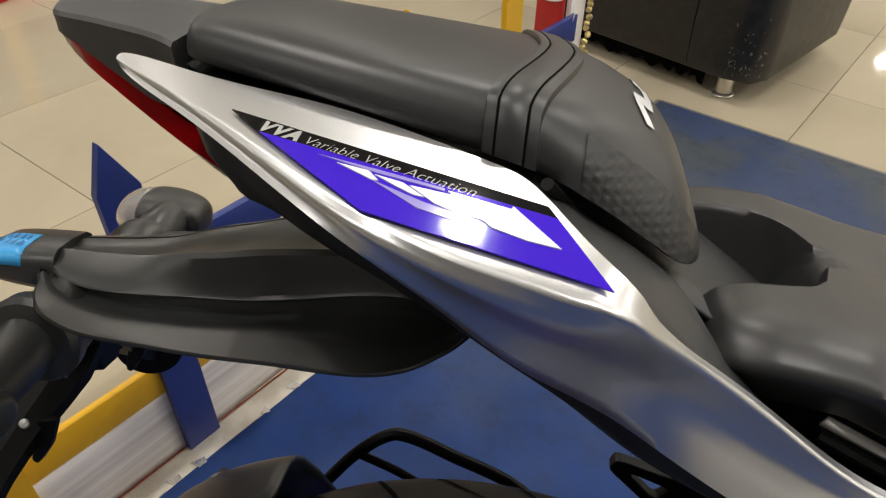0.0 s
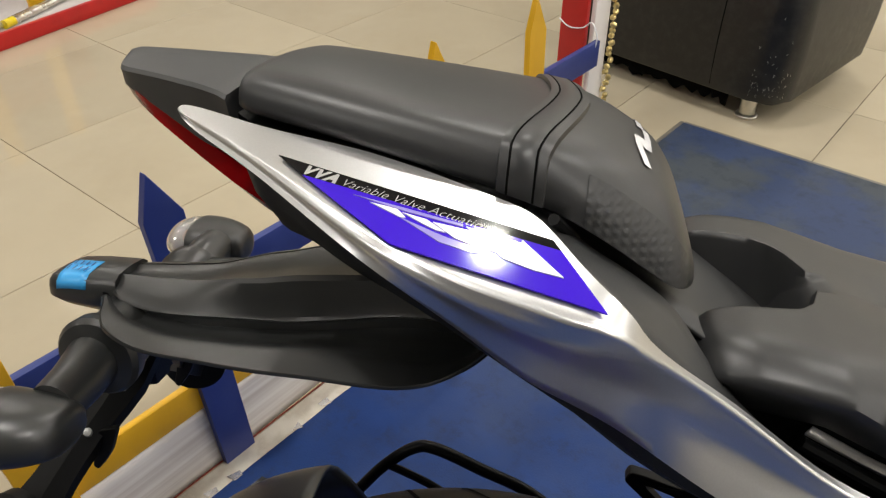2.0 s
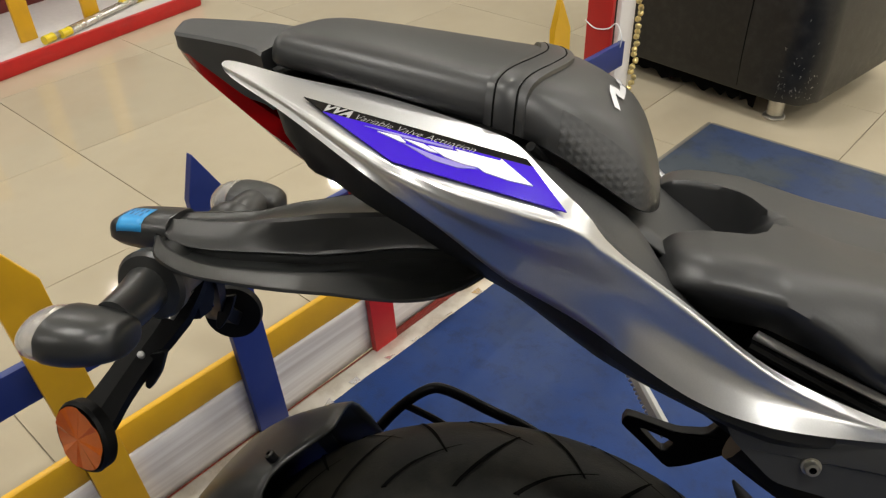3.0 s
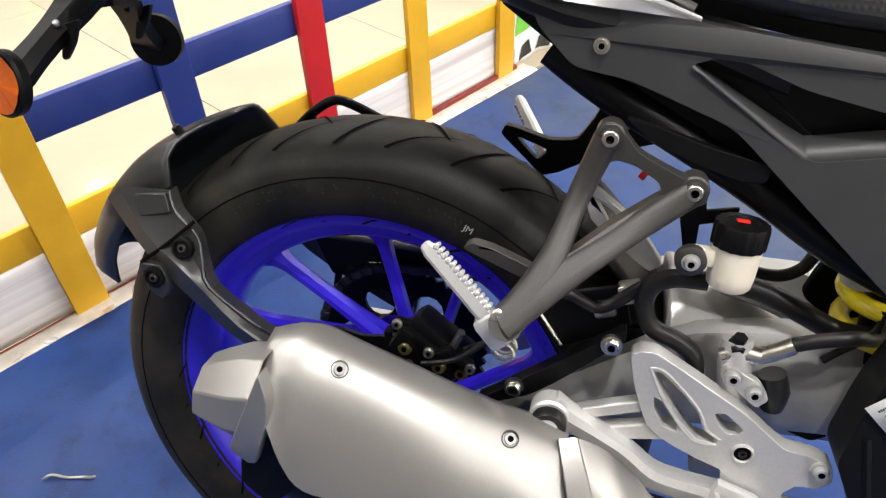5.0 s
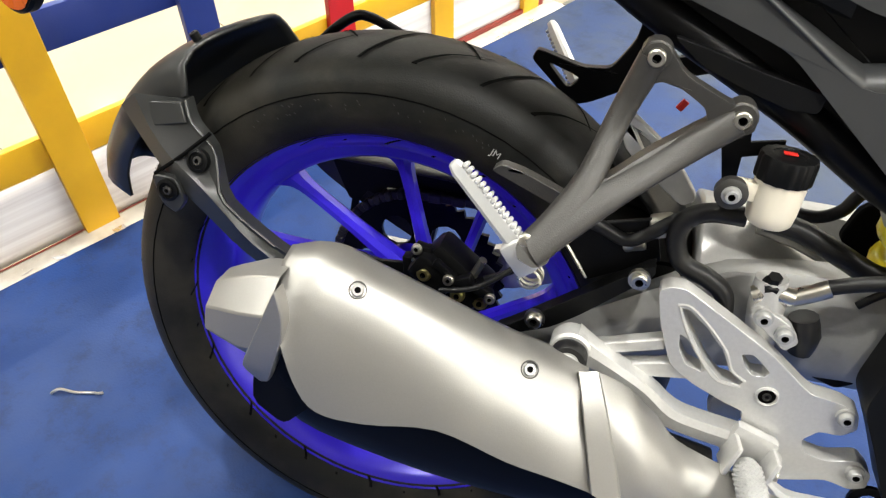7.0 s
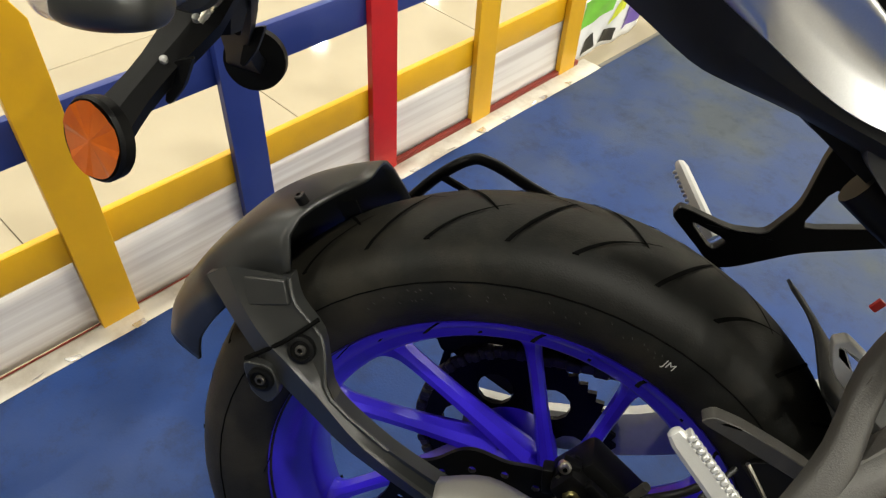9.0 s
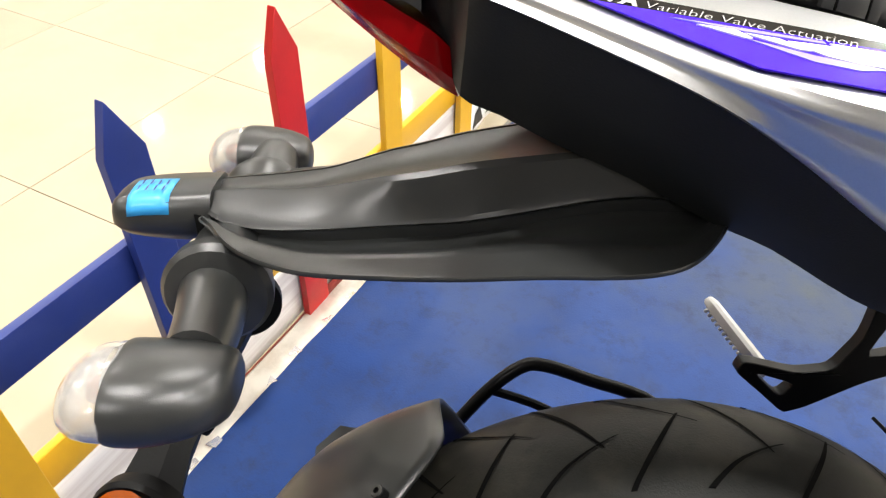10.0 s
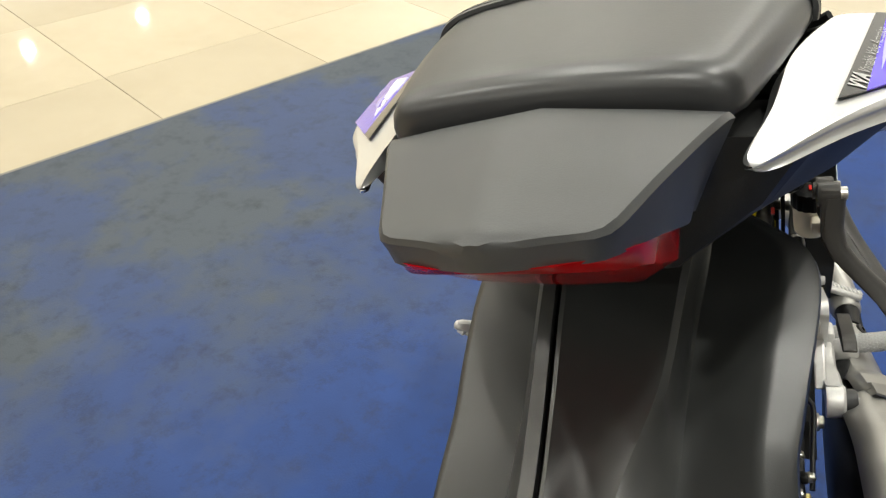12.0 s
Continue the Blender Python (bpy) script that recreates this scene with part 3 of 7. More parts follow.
for x, y in ((-0.33, -0.283), (0.313, -0.283), (0.313, 0.27), (-0.33, 0.27)):
    part("leg", lathe([(0.035, 0.0), (0.036, 0.005), (0.033, 0.009), (0.0265, 0.012), (0.0265, 0.086), (0.001, 0.086)], pose(x, y, 0.001), 20), STEEL, sofa, "short round steel leg")
bm = bmesh.new()
rows = []
for k in range(40):
    x = -0.38 + 0.62 * k / 39
    rows.append([(x, -0.285, 0.085), (x + 0.004, -0.292, 0.05), (x + rng.uniform(-0.004, 0.004), -0.28 - rng.uniform(0, 0.02), 0.006 + rng.uniform(0, 0.028))])
skin(rows, bm=bm)
part("torn_lining", bm, CLOTH, sofa, "torn black lining hanging below")

part("seam", tube([(0.20, -0.358, 0.10), (0.20, -0.366, 0.25), (0.20, -0.360, 0.43)], 0.002, 6, 3), CLOTH, sofa)
scuff = material("pale_scuff", (0.30, 0.29, 0.27), 0.7)
for k in range(70):
    q, z = min(0.97, max(0.03, rng.gauss(0.30, 0.26))), 0.10 + abs(rng.gauss(0, 0.09))
    l_, w_, a = rng.uniform(0.002, 0.008), rng.uniform(0.004, 0.014), rng.uniform(-0.02, 0.03)
    if z < 0.40:
        part("scuff", skin([[(*sofa_rim(q, 0.0105), z), (*sofa_rim(q + w_, 0.0105), z + 0.001)], [(*sofa_rim(q + a, 0.0105), z + l_), (*sofa_rim(q + a + w_ * 0.7, 0.0105), z + l_)]]), scuff, sofa)

# red-edged display stand far behind
stand = thing("display_stand", "low display plinth with a red front board", "display stand", m=pose(-2.63, 1.72, 0, 0, 0, 9.5))
part("front_board", box((0.02, 1.9, 0.062), pose(0.0, -0.95, 0.031), 0.002), RED, stand, "red painted front board")
part("top_board", box((0.6, 1.9, 0.05), pose(-0.311, -0.95, 0.026), 0.002), material("grey_laminate", (0.55, 0.53, 0.52), 0.35), stand, "pale grey top")
part("end_board", box((0.6, 0.018, 0.062), pose(-0.31, 0.01, 0.031), 0.002), RED, stand)
part("back_board", box((0.02, 1.9, 0.5), pose(-0.60, -0.95, 0.30), 0.002), material("dark_red_board", (0.13, 0.012, 0.012), 0.5), stand, "dark red back board")
for y in (-0.47, -0.78, -1.12):
    part("picket", box((0.016, 0.075, 0.5), pose(-0.16, y, 0.30), 0.002), YELLOW, stand, "yellow upright board")
for y0 in (-0.40, -0.48):
    rod = thing("shock_rod", "silver shock absorber rod with yellow ends", "shock absorber", "rods lying on the stand", pose(-2.63, 1.72, 0.0, 0, 0, 9.5))
    part("rod", tube([(-0.06, y0 - 0.25, 0.066), (-0.16, y0 + 0.17, 0.066)], 0.014, 12, 1), STEEL, rod)
    part("yellow_end", tube([(-0.16, y0 + 0.17, 0.069), (-0.19, y0 + 0.30, 0.069)], 0.018, 12, 1), YELLOW_SPRING, rod)
    part("yellow_end", tube([(-0.06, y0 - 0.25, 0.069), (-0.05, y0 - 0.30, 0.069)], 0.018, 12, 1), YELLOW_SPRING, rod)
pot = thing("grey_pot", "round grey pot standing on the tiles", "pot", m=pose(-2.95, 1.95, 0))
part("body", lathe([(0.09, 0.001), (0.105, 0.01), (0.12, 0.2), (0.128, 0.21), (0.12, 0.215), (0.105, 0.20), (0.09, 0.02), (0.001, 0.015)], n=28), material("grey_pot_paint", (0.2, 0.2, 0.17), 0.5), pot)

# loose wire clip on the mat
tagged(part("wire_clip", tube([(0.052, -0.212, 0.007), (0.058, -0.200, 0.012), (0.075, -0.186, 0.007), (0.094, -0.168, 0.007), (0.103, -0.164, 0.011), (0.104, -0.157, 0.006)], 0.0022, 8), STEEL), "small bent metal clip lying on the mat", "metal clip")


# ---- the motorcycle, built upright about its rear tyre's foot: x ahead, y to its left, z up ----
bike = thing("motorcycle", "silver and black sport motorcycle with blue wheels on the mat", "motorcycle", m=pose(0.5179, 0.0314, 0.0024, 0, 0, 27.88) @ pose(0, 0, 0, -15.02))
AXLE = 0.314


def polar(r, angle, y):
    return (r * math.cos(angle), y, AXLE + r * math.sin(angle))


# rear tyre
prof = [(0.226, 0.052), (0.234, 0.060), (0.250, 0.0665), (0.268, 0.0695), (0.281, 0.068), (0.2905, 0.063), (0.299, 0.054), (0.3055, 0.042), (0.3105, 0.027), (0.3132, 0.013), (0.314, 0.0)]
prof = prof + [(r, -y) for r, y in prof[-2::-1]]
tyre = part("tyre", skin([[polar(r, 2 * math.pi * k / 96, -y) for r, y in prof] for k in range(97)]), RUBBER, bike, "black rear tyre with curved tread grooves", sharp=60)


def tread(y):
    ys, rs = [p[1] for p in prof], [p[0] for p in prof]
    return float(np.interp(-abs(y), [-v for v in ys[:11]], rs[:11]))


# Tread grooves are near-black strips on the tyre; their shade is painted, not cut
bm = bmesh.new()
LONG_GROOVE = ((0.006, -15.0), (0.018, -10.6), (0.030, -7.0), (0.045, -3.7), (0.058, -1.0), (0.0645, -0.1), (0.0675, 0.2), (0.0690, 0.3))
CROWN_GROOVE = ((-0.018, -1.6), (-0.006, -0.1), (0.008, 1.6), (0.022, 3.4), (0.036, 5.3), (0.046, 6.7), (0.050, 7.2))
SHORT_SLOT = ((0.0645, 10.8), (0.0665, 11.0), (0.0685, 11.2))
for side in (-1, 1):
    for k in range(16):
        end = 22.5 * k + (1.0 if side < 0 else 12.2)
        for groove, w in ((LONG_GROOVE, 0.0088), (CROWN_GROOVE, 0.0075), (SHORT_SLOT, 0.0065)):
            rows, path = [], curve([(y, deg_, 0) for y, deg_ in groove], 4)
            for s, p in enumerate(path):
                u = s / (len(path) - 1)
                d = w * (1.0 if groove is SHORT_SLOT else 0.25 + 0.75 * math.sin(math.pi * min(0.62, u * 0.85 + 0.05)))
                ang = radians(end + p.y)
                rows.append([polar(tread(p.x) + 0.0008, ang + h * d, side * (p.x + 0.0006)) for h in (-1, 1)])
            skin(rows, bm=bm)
part("tread_groove_shade", bm, RECESS_SHADE, tyre)
part("chalk_mark", lettering("JM", 0.0095, Matrix.Translation(polar(0.256, 1.195, -0.0703)) @ pose(0, 0, 0, 90, 0, 0) @ pose(0, 0, 0, 0, 0, -23)), PRINT, tyre, "white marking on the sidewall")
for r, y in ((0.2735, 0.0692),):
    part("sidewall_line", tube([polar(r, 2 * math.pi * k / 64, -y) for k in range(65)], 0.0007, 6, 1), RECESS_SHADE, tyre)
WORN = material("worn_lettering", (0.05, 0.05, 0.046), 0.6)
rng = random.Random(9)
for k in range(34):
    a, r = rng.uniform(1.2, 2.5), rng.uniform(0.256, 0.268)
    part("scuff", skin([[polar(r, a, -0.0702), polar(r, a + 0.004, -0.0702)], [polar(r + 0.0012, a + 0.004, -0.0702), polar(r + 0.0022, a + 0.009, -0.0702)]]), WORN, tyre)

# blue cast rim: barrel, spokes and hub
half = [(0.2285, 0.057), (0.2285, 0.0525), (0.222, 0.049), (0.216, 0.044), (0.211, 0.036), (0.2065, 0.030), (0.1985, 0.0285), (0.193, 0.022), (0.191, 0.0)]
barrel = half + [(r, -y) for r, y in half[-2::-1]]
barrel = barrel + [(0.228, -0.054), (0.226, -0.030), (0.21, 0.0), (0.226, 0.030), (0.228, 0.054)]
rim = part("rim", skin([[polar(r, 2 * math.pi * k / 80, -y) for r, y in barrel] for k in range(81)], closed=True), BLUE_RIM, bike, "blue painted cast wheel rim", sharp=50)
for k in range(10):
    a = radians((134 if k % 2 else 93) + 72 * (k // 2))
    outer, inner = Vector((math.cos(a), 0, math.sin(a))) * 0.198, Vector((math.cos(a - 1.05), 0, math.sin(a - 1.05))) * 0.052
    e = (outer - inner).normalized()
    n_ = Vector((-e.z, 0, e.x))
    rows = []
    for u, w, d in ((0.0, 0.0105, 0.020), (0.2, 0.0080, 0.016), (0.5, 0.0064, 0.0125), (0.8, 0.0066, 0.0120), (0.90, 0.0085, 0.014), (0.96, 0.014, 0.019), (1.0, 0.022, 0.026)):
        c = Vector((0, 0, AXLE)) + inner.lerp(outer, u)
        rows.append([c + n_ * (w * cx) + Vector((0, d * cy, 0)) for cx, cy in ((-1, -0.45), (-0.45, -1), (0.45, -1), (1, -0.45), (1, 0.45), (0.45, 1), (-0.45, 1), (-1, 0.45))])
    part("spoke", skin(rows, closed=True, caps=True, smooth_u=3), BLUE_RIM, rim, sharp=25)
part("hub", lathe([(0.014, -0.062), (0.030, -0.062), (0.034, -0.055), (0.034, -0.03), (0.048, -0.022), (0.056, -0.012), (0.056, 0.012), (0.048, 0.022), (0.05, 0.05), (0.05, 0.062), (0.014, 0.062)], facing((0, 0, AXLE), (0, 1, 0)), 40), BLUE_RIM, rim)

# rear brake
wave = [((0.110 + 0.004 * math.cos(10 * 2 * math.pi * k / 120)) * math.cos(2 * math.pi * k / 120), AXLE + (0.110 + 0.004 * math.cos(10 * 2 * math.pi * k / 120)) * math.sin(2 * math.pi * k / 120)) for k in range(120)]
holes = [ring(0.092 * math.cos(a), AXLE + 0.092 * math.sin(a), 0.0038, 8) for a in (2 * math.pi * k / 20 for k in range(20))]
disc = part("brake_disc", plate(wave, -0.080, -0.0755, holes + [ring(0, AXLE, 0.05, 30)]), DARK, bike, "dark drilled brake disc")
part("disc_carrier", plate(ring(0, AXLE, 0.052, 30), -0.079, -0.066, [ring(0, AXLE, 0.02, 20)]), DARK, disc)
caliper = part("brake_caliper", box((0.072, 0.040, 0.052), pose(0.078, -0.082, 0.425, 0, 35, 0), 0.008), DARK, bike, "black brake caliper")
part("caliper_body", box((0.045, 0.03, 0.03), pose(0.062, -0.098, 0.435, 0, 30, 0), 0.006), DARK, caliper)
for at in ((0.055, -0.112, 0.437), (0.088, -0.104, 0.417), (0.11, -0.1, 0.412)):
    bolt(caliper, at, (0, -1, 0.2), 0.0055, GOLD)
part("bleed_nipple", tube([(0.1, -0.1, 0.44), (0.108, -0.105, 0.462)], 0.004, 8, 1), STEEL, caliper)
for at, size, spin in (((0.048, -0.100, 0.452), (0.016, 0.010, 0.020), 10), ((0.072, -0.112, 0.448), (0.020, 0.008, 0.008), 35), ((0.094, -0.108, 0.436), (0.012, 0.012, 0.018), 60), ((0.112, -0.104, 0.428), (0.020, 0.010, 0.010), 20), ((0.035, -0.092, 0.430), (0.010, 0.014, 0.026), -10)):
    part("caliper_lug", box(size, pose(*at, 0, spin, 0), 0.002), DARK, caliper)
for at in ((0.044, -0.106, 0.458), (0.080, -0.118, 0.440), (0.120, -0.110, 0.425), (0.060, -0.110, 0.420)):
    bolt(caliper, at, (0.1, -1, 0.3), 0.004, STEEL, h=0.005)
part("pad_pin", tube([(0.040, -0.104, 0.446), (0.088, -0.108, 0.424)], 0.0022, 8, 1), STEEL, caliper)
part("sensor_ring", plate(ring(0, AXLE, 0.046, 40), -0.084, -0.081, [ring(0.038 * math.cos(a), AXLE + 0.038 * math.sin(a), 0.0022, 6) for a in (2 * math.pi * k / 26 for k in range(26))]), BARE, disc, "slotted speed sensor ring")
part("axle", lathe([(0.001, -0.112), (0.011, -0.112), (0.013, -0.109), (0.013, 0.109), (0.011, 0.112), (0.001, 0.112)], facing((0, 0, AXLE), (0, 1, 0)), 20), STEEL, bike)

# sprocket and chain on the far side
teeth = []
for k in range(96):
    a, r = 2 * math.pi * k / 96, 0.105 + (0.005 if k % 2 else -0.002)
    teeth.append((r * math.cos(a), AXLE + r * math.sin(a)))
sprocket = part("sprocket", plate(teeth, 0.078, 0.084, [ring(0.062 * math.cos(a), AXLE + 0.062 * math.sin(a), 0.02, 12) for a in (2 * math.pi * k / 6 for k in range(6))]), DARK, bike)
chain_line = [Vector(polar(0.107, a, 0.081)) for a in np.linspace(radians(95), radians(265), 40)]
chain_line = [Vector((0.50, 0.081, 0.448)).lerp(chain_line[0], u) for u in np.linspace(0, 1, 36)][:-1] + chain_line + [chain_line[-1].lerp(Vector((0.50, 0.081, 0.36)), u) for u in np.linspace(0, 1, 36)][1:]
bm = bmesh.new()
for k, (a, b) in enumerate(zip(chain_line, chain_line[1:])):
    d = (b - a)
    box((d.length * 1.15, 0.016 if k % 2 else 0.010, 0.0115), Matrix.Translation((a + b) / 2) @ d.to_track_quat("X", "Z").to_matrix().to_4x4(), 0.002, bm, 1)
part("drive_chain", bm, GREY, bike, "dark roller chain")
guard = part("chain_guard", plate(rounded([(-0.121, 0.441), (-0.114, 0.452), (-0.048, 0.4525), (0.06, 0.452), (0.115, 0.44), (0.11, 0.420), (0.02, 0.424), (-0.052, 0.418), (-0.060, 0.404), (-0.074, 0.409), (-0.085, 0.392), (-0.098, 0.394)], 2, 0.15), 0.086, 0.100), DARK, bike, "black plastic chain guard", bevel=0.002)
part("guard_lip", skin([[(x, 0.062, z + 0.001), (x, 0.082, z + 0.004), (x, 0.101, z + 0.002)] for x, z in ((-0.118, 0.446), (-0.108, 0.4535), (-0.048, 0.4545), (0.03, 0.4550), (0.06, 0.453), (0.115, 0.441))]), GREY, guard, "grey top lip", solid=0.002)
part("mud_flap", plate(rounded([(-0.094, 0.400), (-0.086, 0.398), (-0.088, 0.350), (-0.094, 0.335), (-0.099, 0.350)], 2, 0.2), 0.088, 0.092), DARK, guard)

# swingarm
def beam(stations, mat, parent, name, label="", bevel=0.0):
    """A box beam through (x, y, z, half width, half height) stations."""
    rows = []
    for x, y, z, w, h in stations:
        rows.append([Vector((x, y + w * cy, z + h * cz)) for cy, cz in ((-1, -0.6), (-0.6, -1), (0.6, -1), (1, -0.6), (1, 0.6), (0.6, 1), (-0.6, 1), (-1, 0.6))])
    return part(name, skin(rows, closed=True, caps=True, smooth_u=3), mat, parent, label, sharp=30, bevel=bevel)


arm = beam([(-0.06, -0.097, 0.314, 0.010, 0.026), (0.02, -0.097, 0.318, 0.011, 0.026), (0.12, -0.098, 0.345, 0.012, 0.030), (0.22, -0.092, 0.400, 0.014, 0.038), (0.32, -0.075, 0.445, 0.02, 0.05), (0.46, -0.06, 0.455, 0.03, 0.055)], BARE, bike, "swingarm", "dull alloy swingarm")
beam([(-0.06, 0.102, 0.314, 0.010, 0.026), (0.02, 0.102, 0.318, 0.011, 0.026), (0.12, 0.10, 0.345, 0.012, 0.030), (0.22, 0.095, 0.40, 0.014, 0.038), (0.32, 0.08, 0.445, 0.02, 0.05), (0.46, 0.06, 0.455, 0.03, 0.055)], BARE, arm, "far_arm")
rows = []
for u in np.linspace(0, 1, 9):
    x, top, foot = 0.292 + 0.140 * u, 0.527 - 0.006 * (u - 0.25) ** 2 * 9 - 0.026 * u, 0.448 - 0.010 * u
    bow = 0.006 * math.sin(math.pi * u)
    rows.append([(x, 0.070, foot), (x, 0.050, top - 0.012), (x, 0.0, top), (x, -0.030, top - 0.003), (x, -0.045, top - 0.012), (x + 0.002, -0.062 - bow, top * 0.62 + foot * 0.38), (x + 0.004, -0.078 - bow, top * 0.30 + foot * 0.70), (x + 0.004, -0.086, foot), (x + 0.004, -0.084, foot - 0.03), (x, 0.070, foot - 0.03)])
part("cross_casting", skin(rows, closed=True, caps=True), ALLOY, arm, "broad alloy casting", sharp=35, bevel=0.004)
part("casting_rib", skin([[(x, -0.048, z), (x, -0.042, z + 0.006), (x, -0.022, z + 0.007), (x, -0.016, z)] for x, z in ((0.340, 0.520), (0.375, 0.513), (0.405, 0.502), (0.428, 0.492))], smooth_u=2), BARE, arm, solid=0.004)
bolt(arm, (0.402, -0.032, 0.5115), (0.2, -0.2, 1), 0.0050, BARE)
cover = part("swingarm_cover", plate(rounded([(0.131, 0.405), (0.146, 0.416), (0.256, 0.509), (0.258, 0.497), (0.204, 0.442), (0.181, 0.422), (0.149, 0.406)], 2, 0.2), -0.128, -0.112), SATIN, bike, "black plastic guard on the swingarm", bevel=0.002)
part("side_flap", plate([(0.165, 0.507), (0.173, 0.514), (0.249, 0.539), (0.261, 0.501), (0.203, 0.466)], -0.106, -0.100), DARK, cover, bevel=0.001)
part("flap_edge", tube([(0.168, -0.108, 0.513), (0.184, -0.108, 0.493), (0.202, -0.108, 0.47)], 0.0018, 6, 2), STEEL, cover)
for p in [(0.166, -0.13, 0.428), (0.246, -0.13, 0.492)]:
    bolt(cover, p, (0, -1, 0), 0.007, STEEL)

# hugger over the tyre: a bulged shell with a side skirt that runs down into its stay
rows = []
for u in [k / 22 for k in range(23)]:
    line = []
    for v in np.linspace(-1, 1, 17):
        start = 119.5 + (11.5 if v < 0 else 2.0) * abs(v) ** 1.5
        deg_ = start + (163 - start) * u
        w = 0.080 - 0.030 * max(0, u - 0.5) / 0.5
        r = float(np.interp(deg_, (118, 122, 126, 131, 137, 146, 157, 166), (0.346, 0.352, 0.357, 0.363, 0.368, 0.370, 0.372, 0.364))) - 0.012 * abs(v) ** 2.6 - (0.034 * abs(v) ** 9 if v < 0 else 0.070 * v**6)
        line.append(polar(r, radians(deg_), v * w * (1.0 if v < 0 else 1.08)))
    rows.append(line)
hugger = part("hugger", skin(rows), MOULDED, bike, "matte black tyre hugger", sharp=50, solid=0.004)
STAY_OUT = ((-0.2789, 0.0898, 0.5316), (-0.2526, 0.0991, 0.5058), (-0.2251, 0.1080, 0.4812), (-0.1981, 0.1147, 0.4625), (-0.1719, 0.1156, 0.4423), (-0.1343, 0.1156, 0.4105), (-0.060, 0.1130, 0.372), (0.010, 0.1110, 0.342))
STAY_RIDGE = ((-0.2581, 0.0870, 0.5497), (-0.2381, 0.0955, 0.5212), (-0.2154, 0.1031, 0.5004), (-0.1877, 0.1087, 0.4846), (-0.1578, 0.1156, 0.4654), (-0.1200, 0.1165, 0.4289), (-0.050, 0.1145, 0.390), (0.012, 0.1120, 0.362))
STAY_IN = ((-0.2048, 0.0851, 0.5511), (-0.1963, 0.0902, 0.5307), (-0.1705, 0.0968, 0.5121), (-0.1622, 0.1046, 0.4905), (-0.1520, 0.1120, 0.4640), (-0.0980, 0.1136, 0.4290), (-0.040, 0.1135, 0.404), (0.014, 0.1120, 0.378))
for side in (-1, 1):
    rows = []
    for a, b, c in zip(STAY_OUT, STAY_RIDGE, STAY_IN):
        a, b, c = (Vector((p[0], side * p[1], p[2])) for p in (a, b, c))
        out = Vector((0, side, 0))
        rows.append([a - out * 0.016, a - out * 0.006, b + out * 0.004, b * 0.86 + c * 0.14 + out * 0.002, b * 0.35 + c * 0.65 - out * 0.001, c + out * 0.0005, c - out * 0.003, c - out * 0.014])
    stay = part("stay", skin(even(rows, 3, 1), closed=True, caps=True), MOULDED, hugger, "faceted black stay", sharp=16)
    facet = [Vector((x, side * y, z)) for x, y, z in ((-0.2482, 0.0854, 0.5437), (-0.2063, 0.0850, 0.5497), (-0.1981, 0.0906, 0.5294), (-0.2379, 0.0941, 0.5196))]
    bm = bmesh.new()
    lows, highs = [bm.verts.new(p - Vector((0, side * 0.006, 0))) for p in facet], [bm.verts.new(p.lerp(sum(facet, Vector()) / 4, 0.12) + Vector((0, side * 0.0040, 0.001))) for p in facet]
    bm.faces.new(highs)
    for k in range(4):
        bm.faces.new((lows[k - 1], lows[k], highs[k], highs[k - 1]))
    part("facet", bm, MOULDED, stay, bevel=0.001)
    part("edge_bead", tube([(x, side * (y + 0.001), z) for x, y, z in STAY_IN[:6]], 0.0019, 6, 3), MOULDED, stay)
    part("tab", plate(rounded([(-0.232, 0.478), (-0.205, 0.480), (-0.196, 0.455), (-0.206, 0.440), (-0.222, 0.448)], 2, 0.25), 0.104 if side > 0 else -0.113, 0.113 if side > 0 else -0.104), MOULDED, stay, bevel=0.003)
for at, way in (((-0.1829, -0.1055, 0.4997), (0, -1, 0.3)), ((-0.2130, -0.1140, 0.4655), (0, -1, 0)), ((-0.2160, -0.045, 0.6030), (-0.5, -0.25, 0.85)), ((-0.3270, -0.030, 0.4790), (-1, -0.2, 0.3))):
    wide = 0.0115 if at[1] < -0.08 else 0.005
    part("bolt_boss", lathe([(wide, -0.006), (wide, 0.002), (wide * 0.75, 0.003), (wide * 0.7, 0.0005), (0.001, 0.0005)], facing(at, way), 20), SATIN, hugger)
    bolt(hugger, Vector(at) + Vector(way).normalized() * 0.0004, way, 0.0045, GREY, h=0.003, washer=False)
part("split_line", tube([(-0.2300, -0.1085, 0.4775), (-0.1987, -0.1060, 0.5028), (-0.1735, -0.0960, 0.5267)], 0.0021, 6, 2), RECESS_SHADE, hugger)


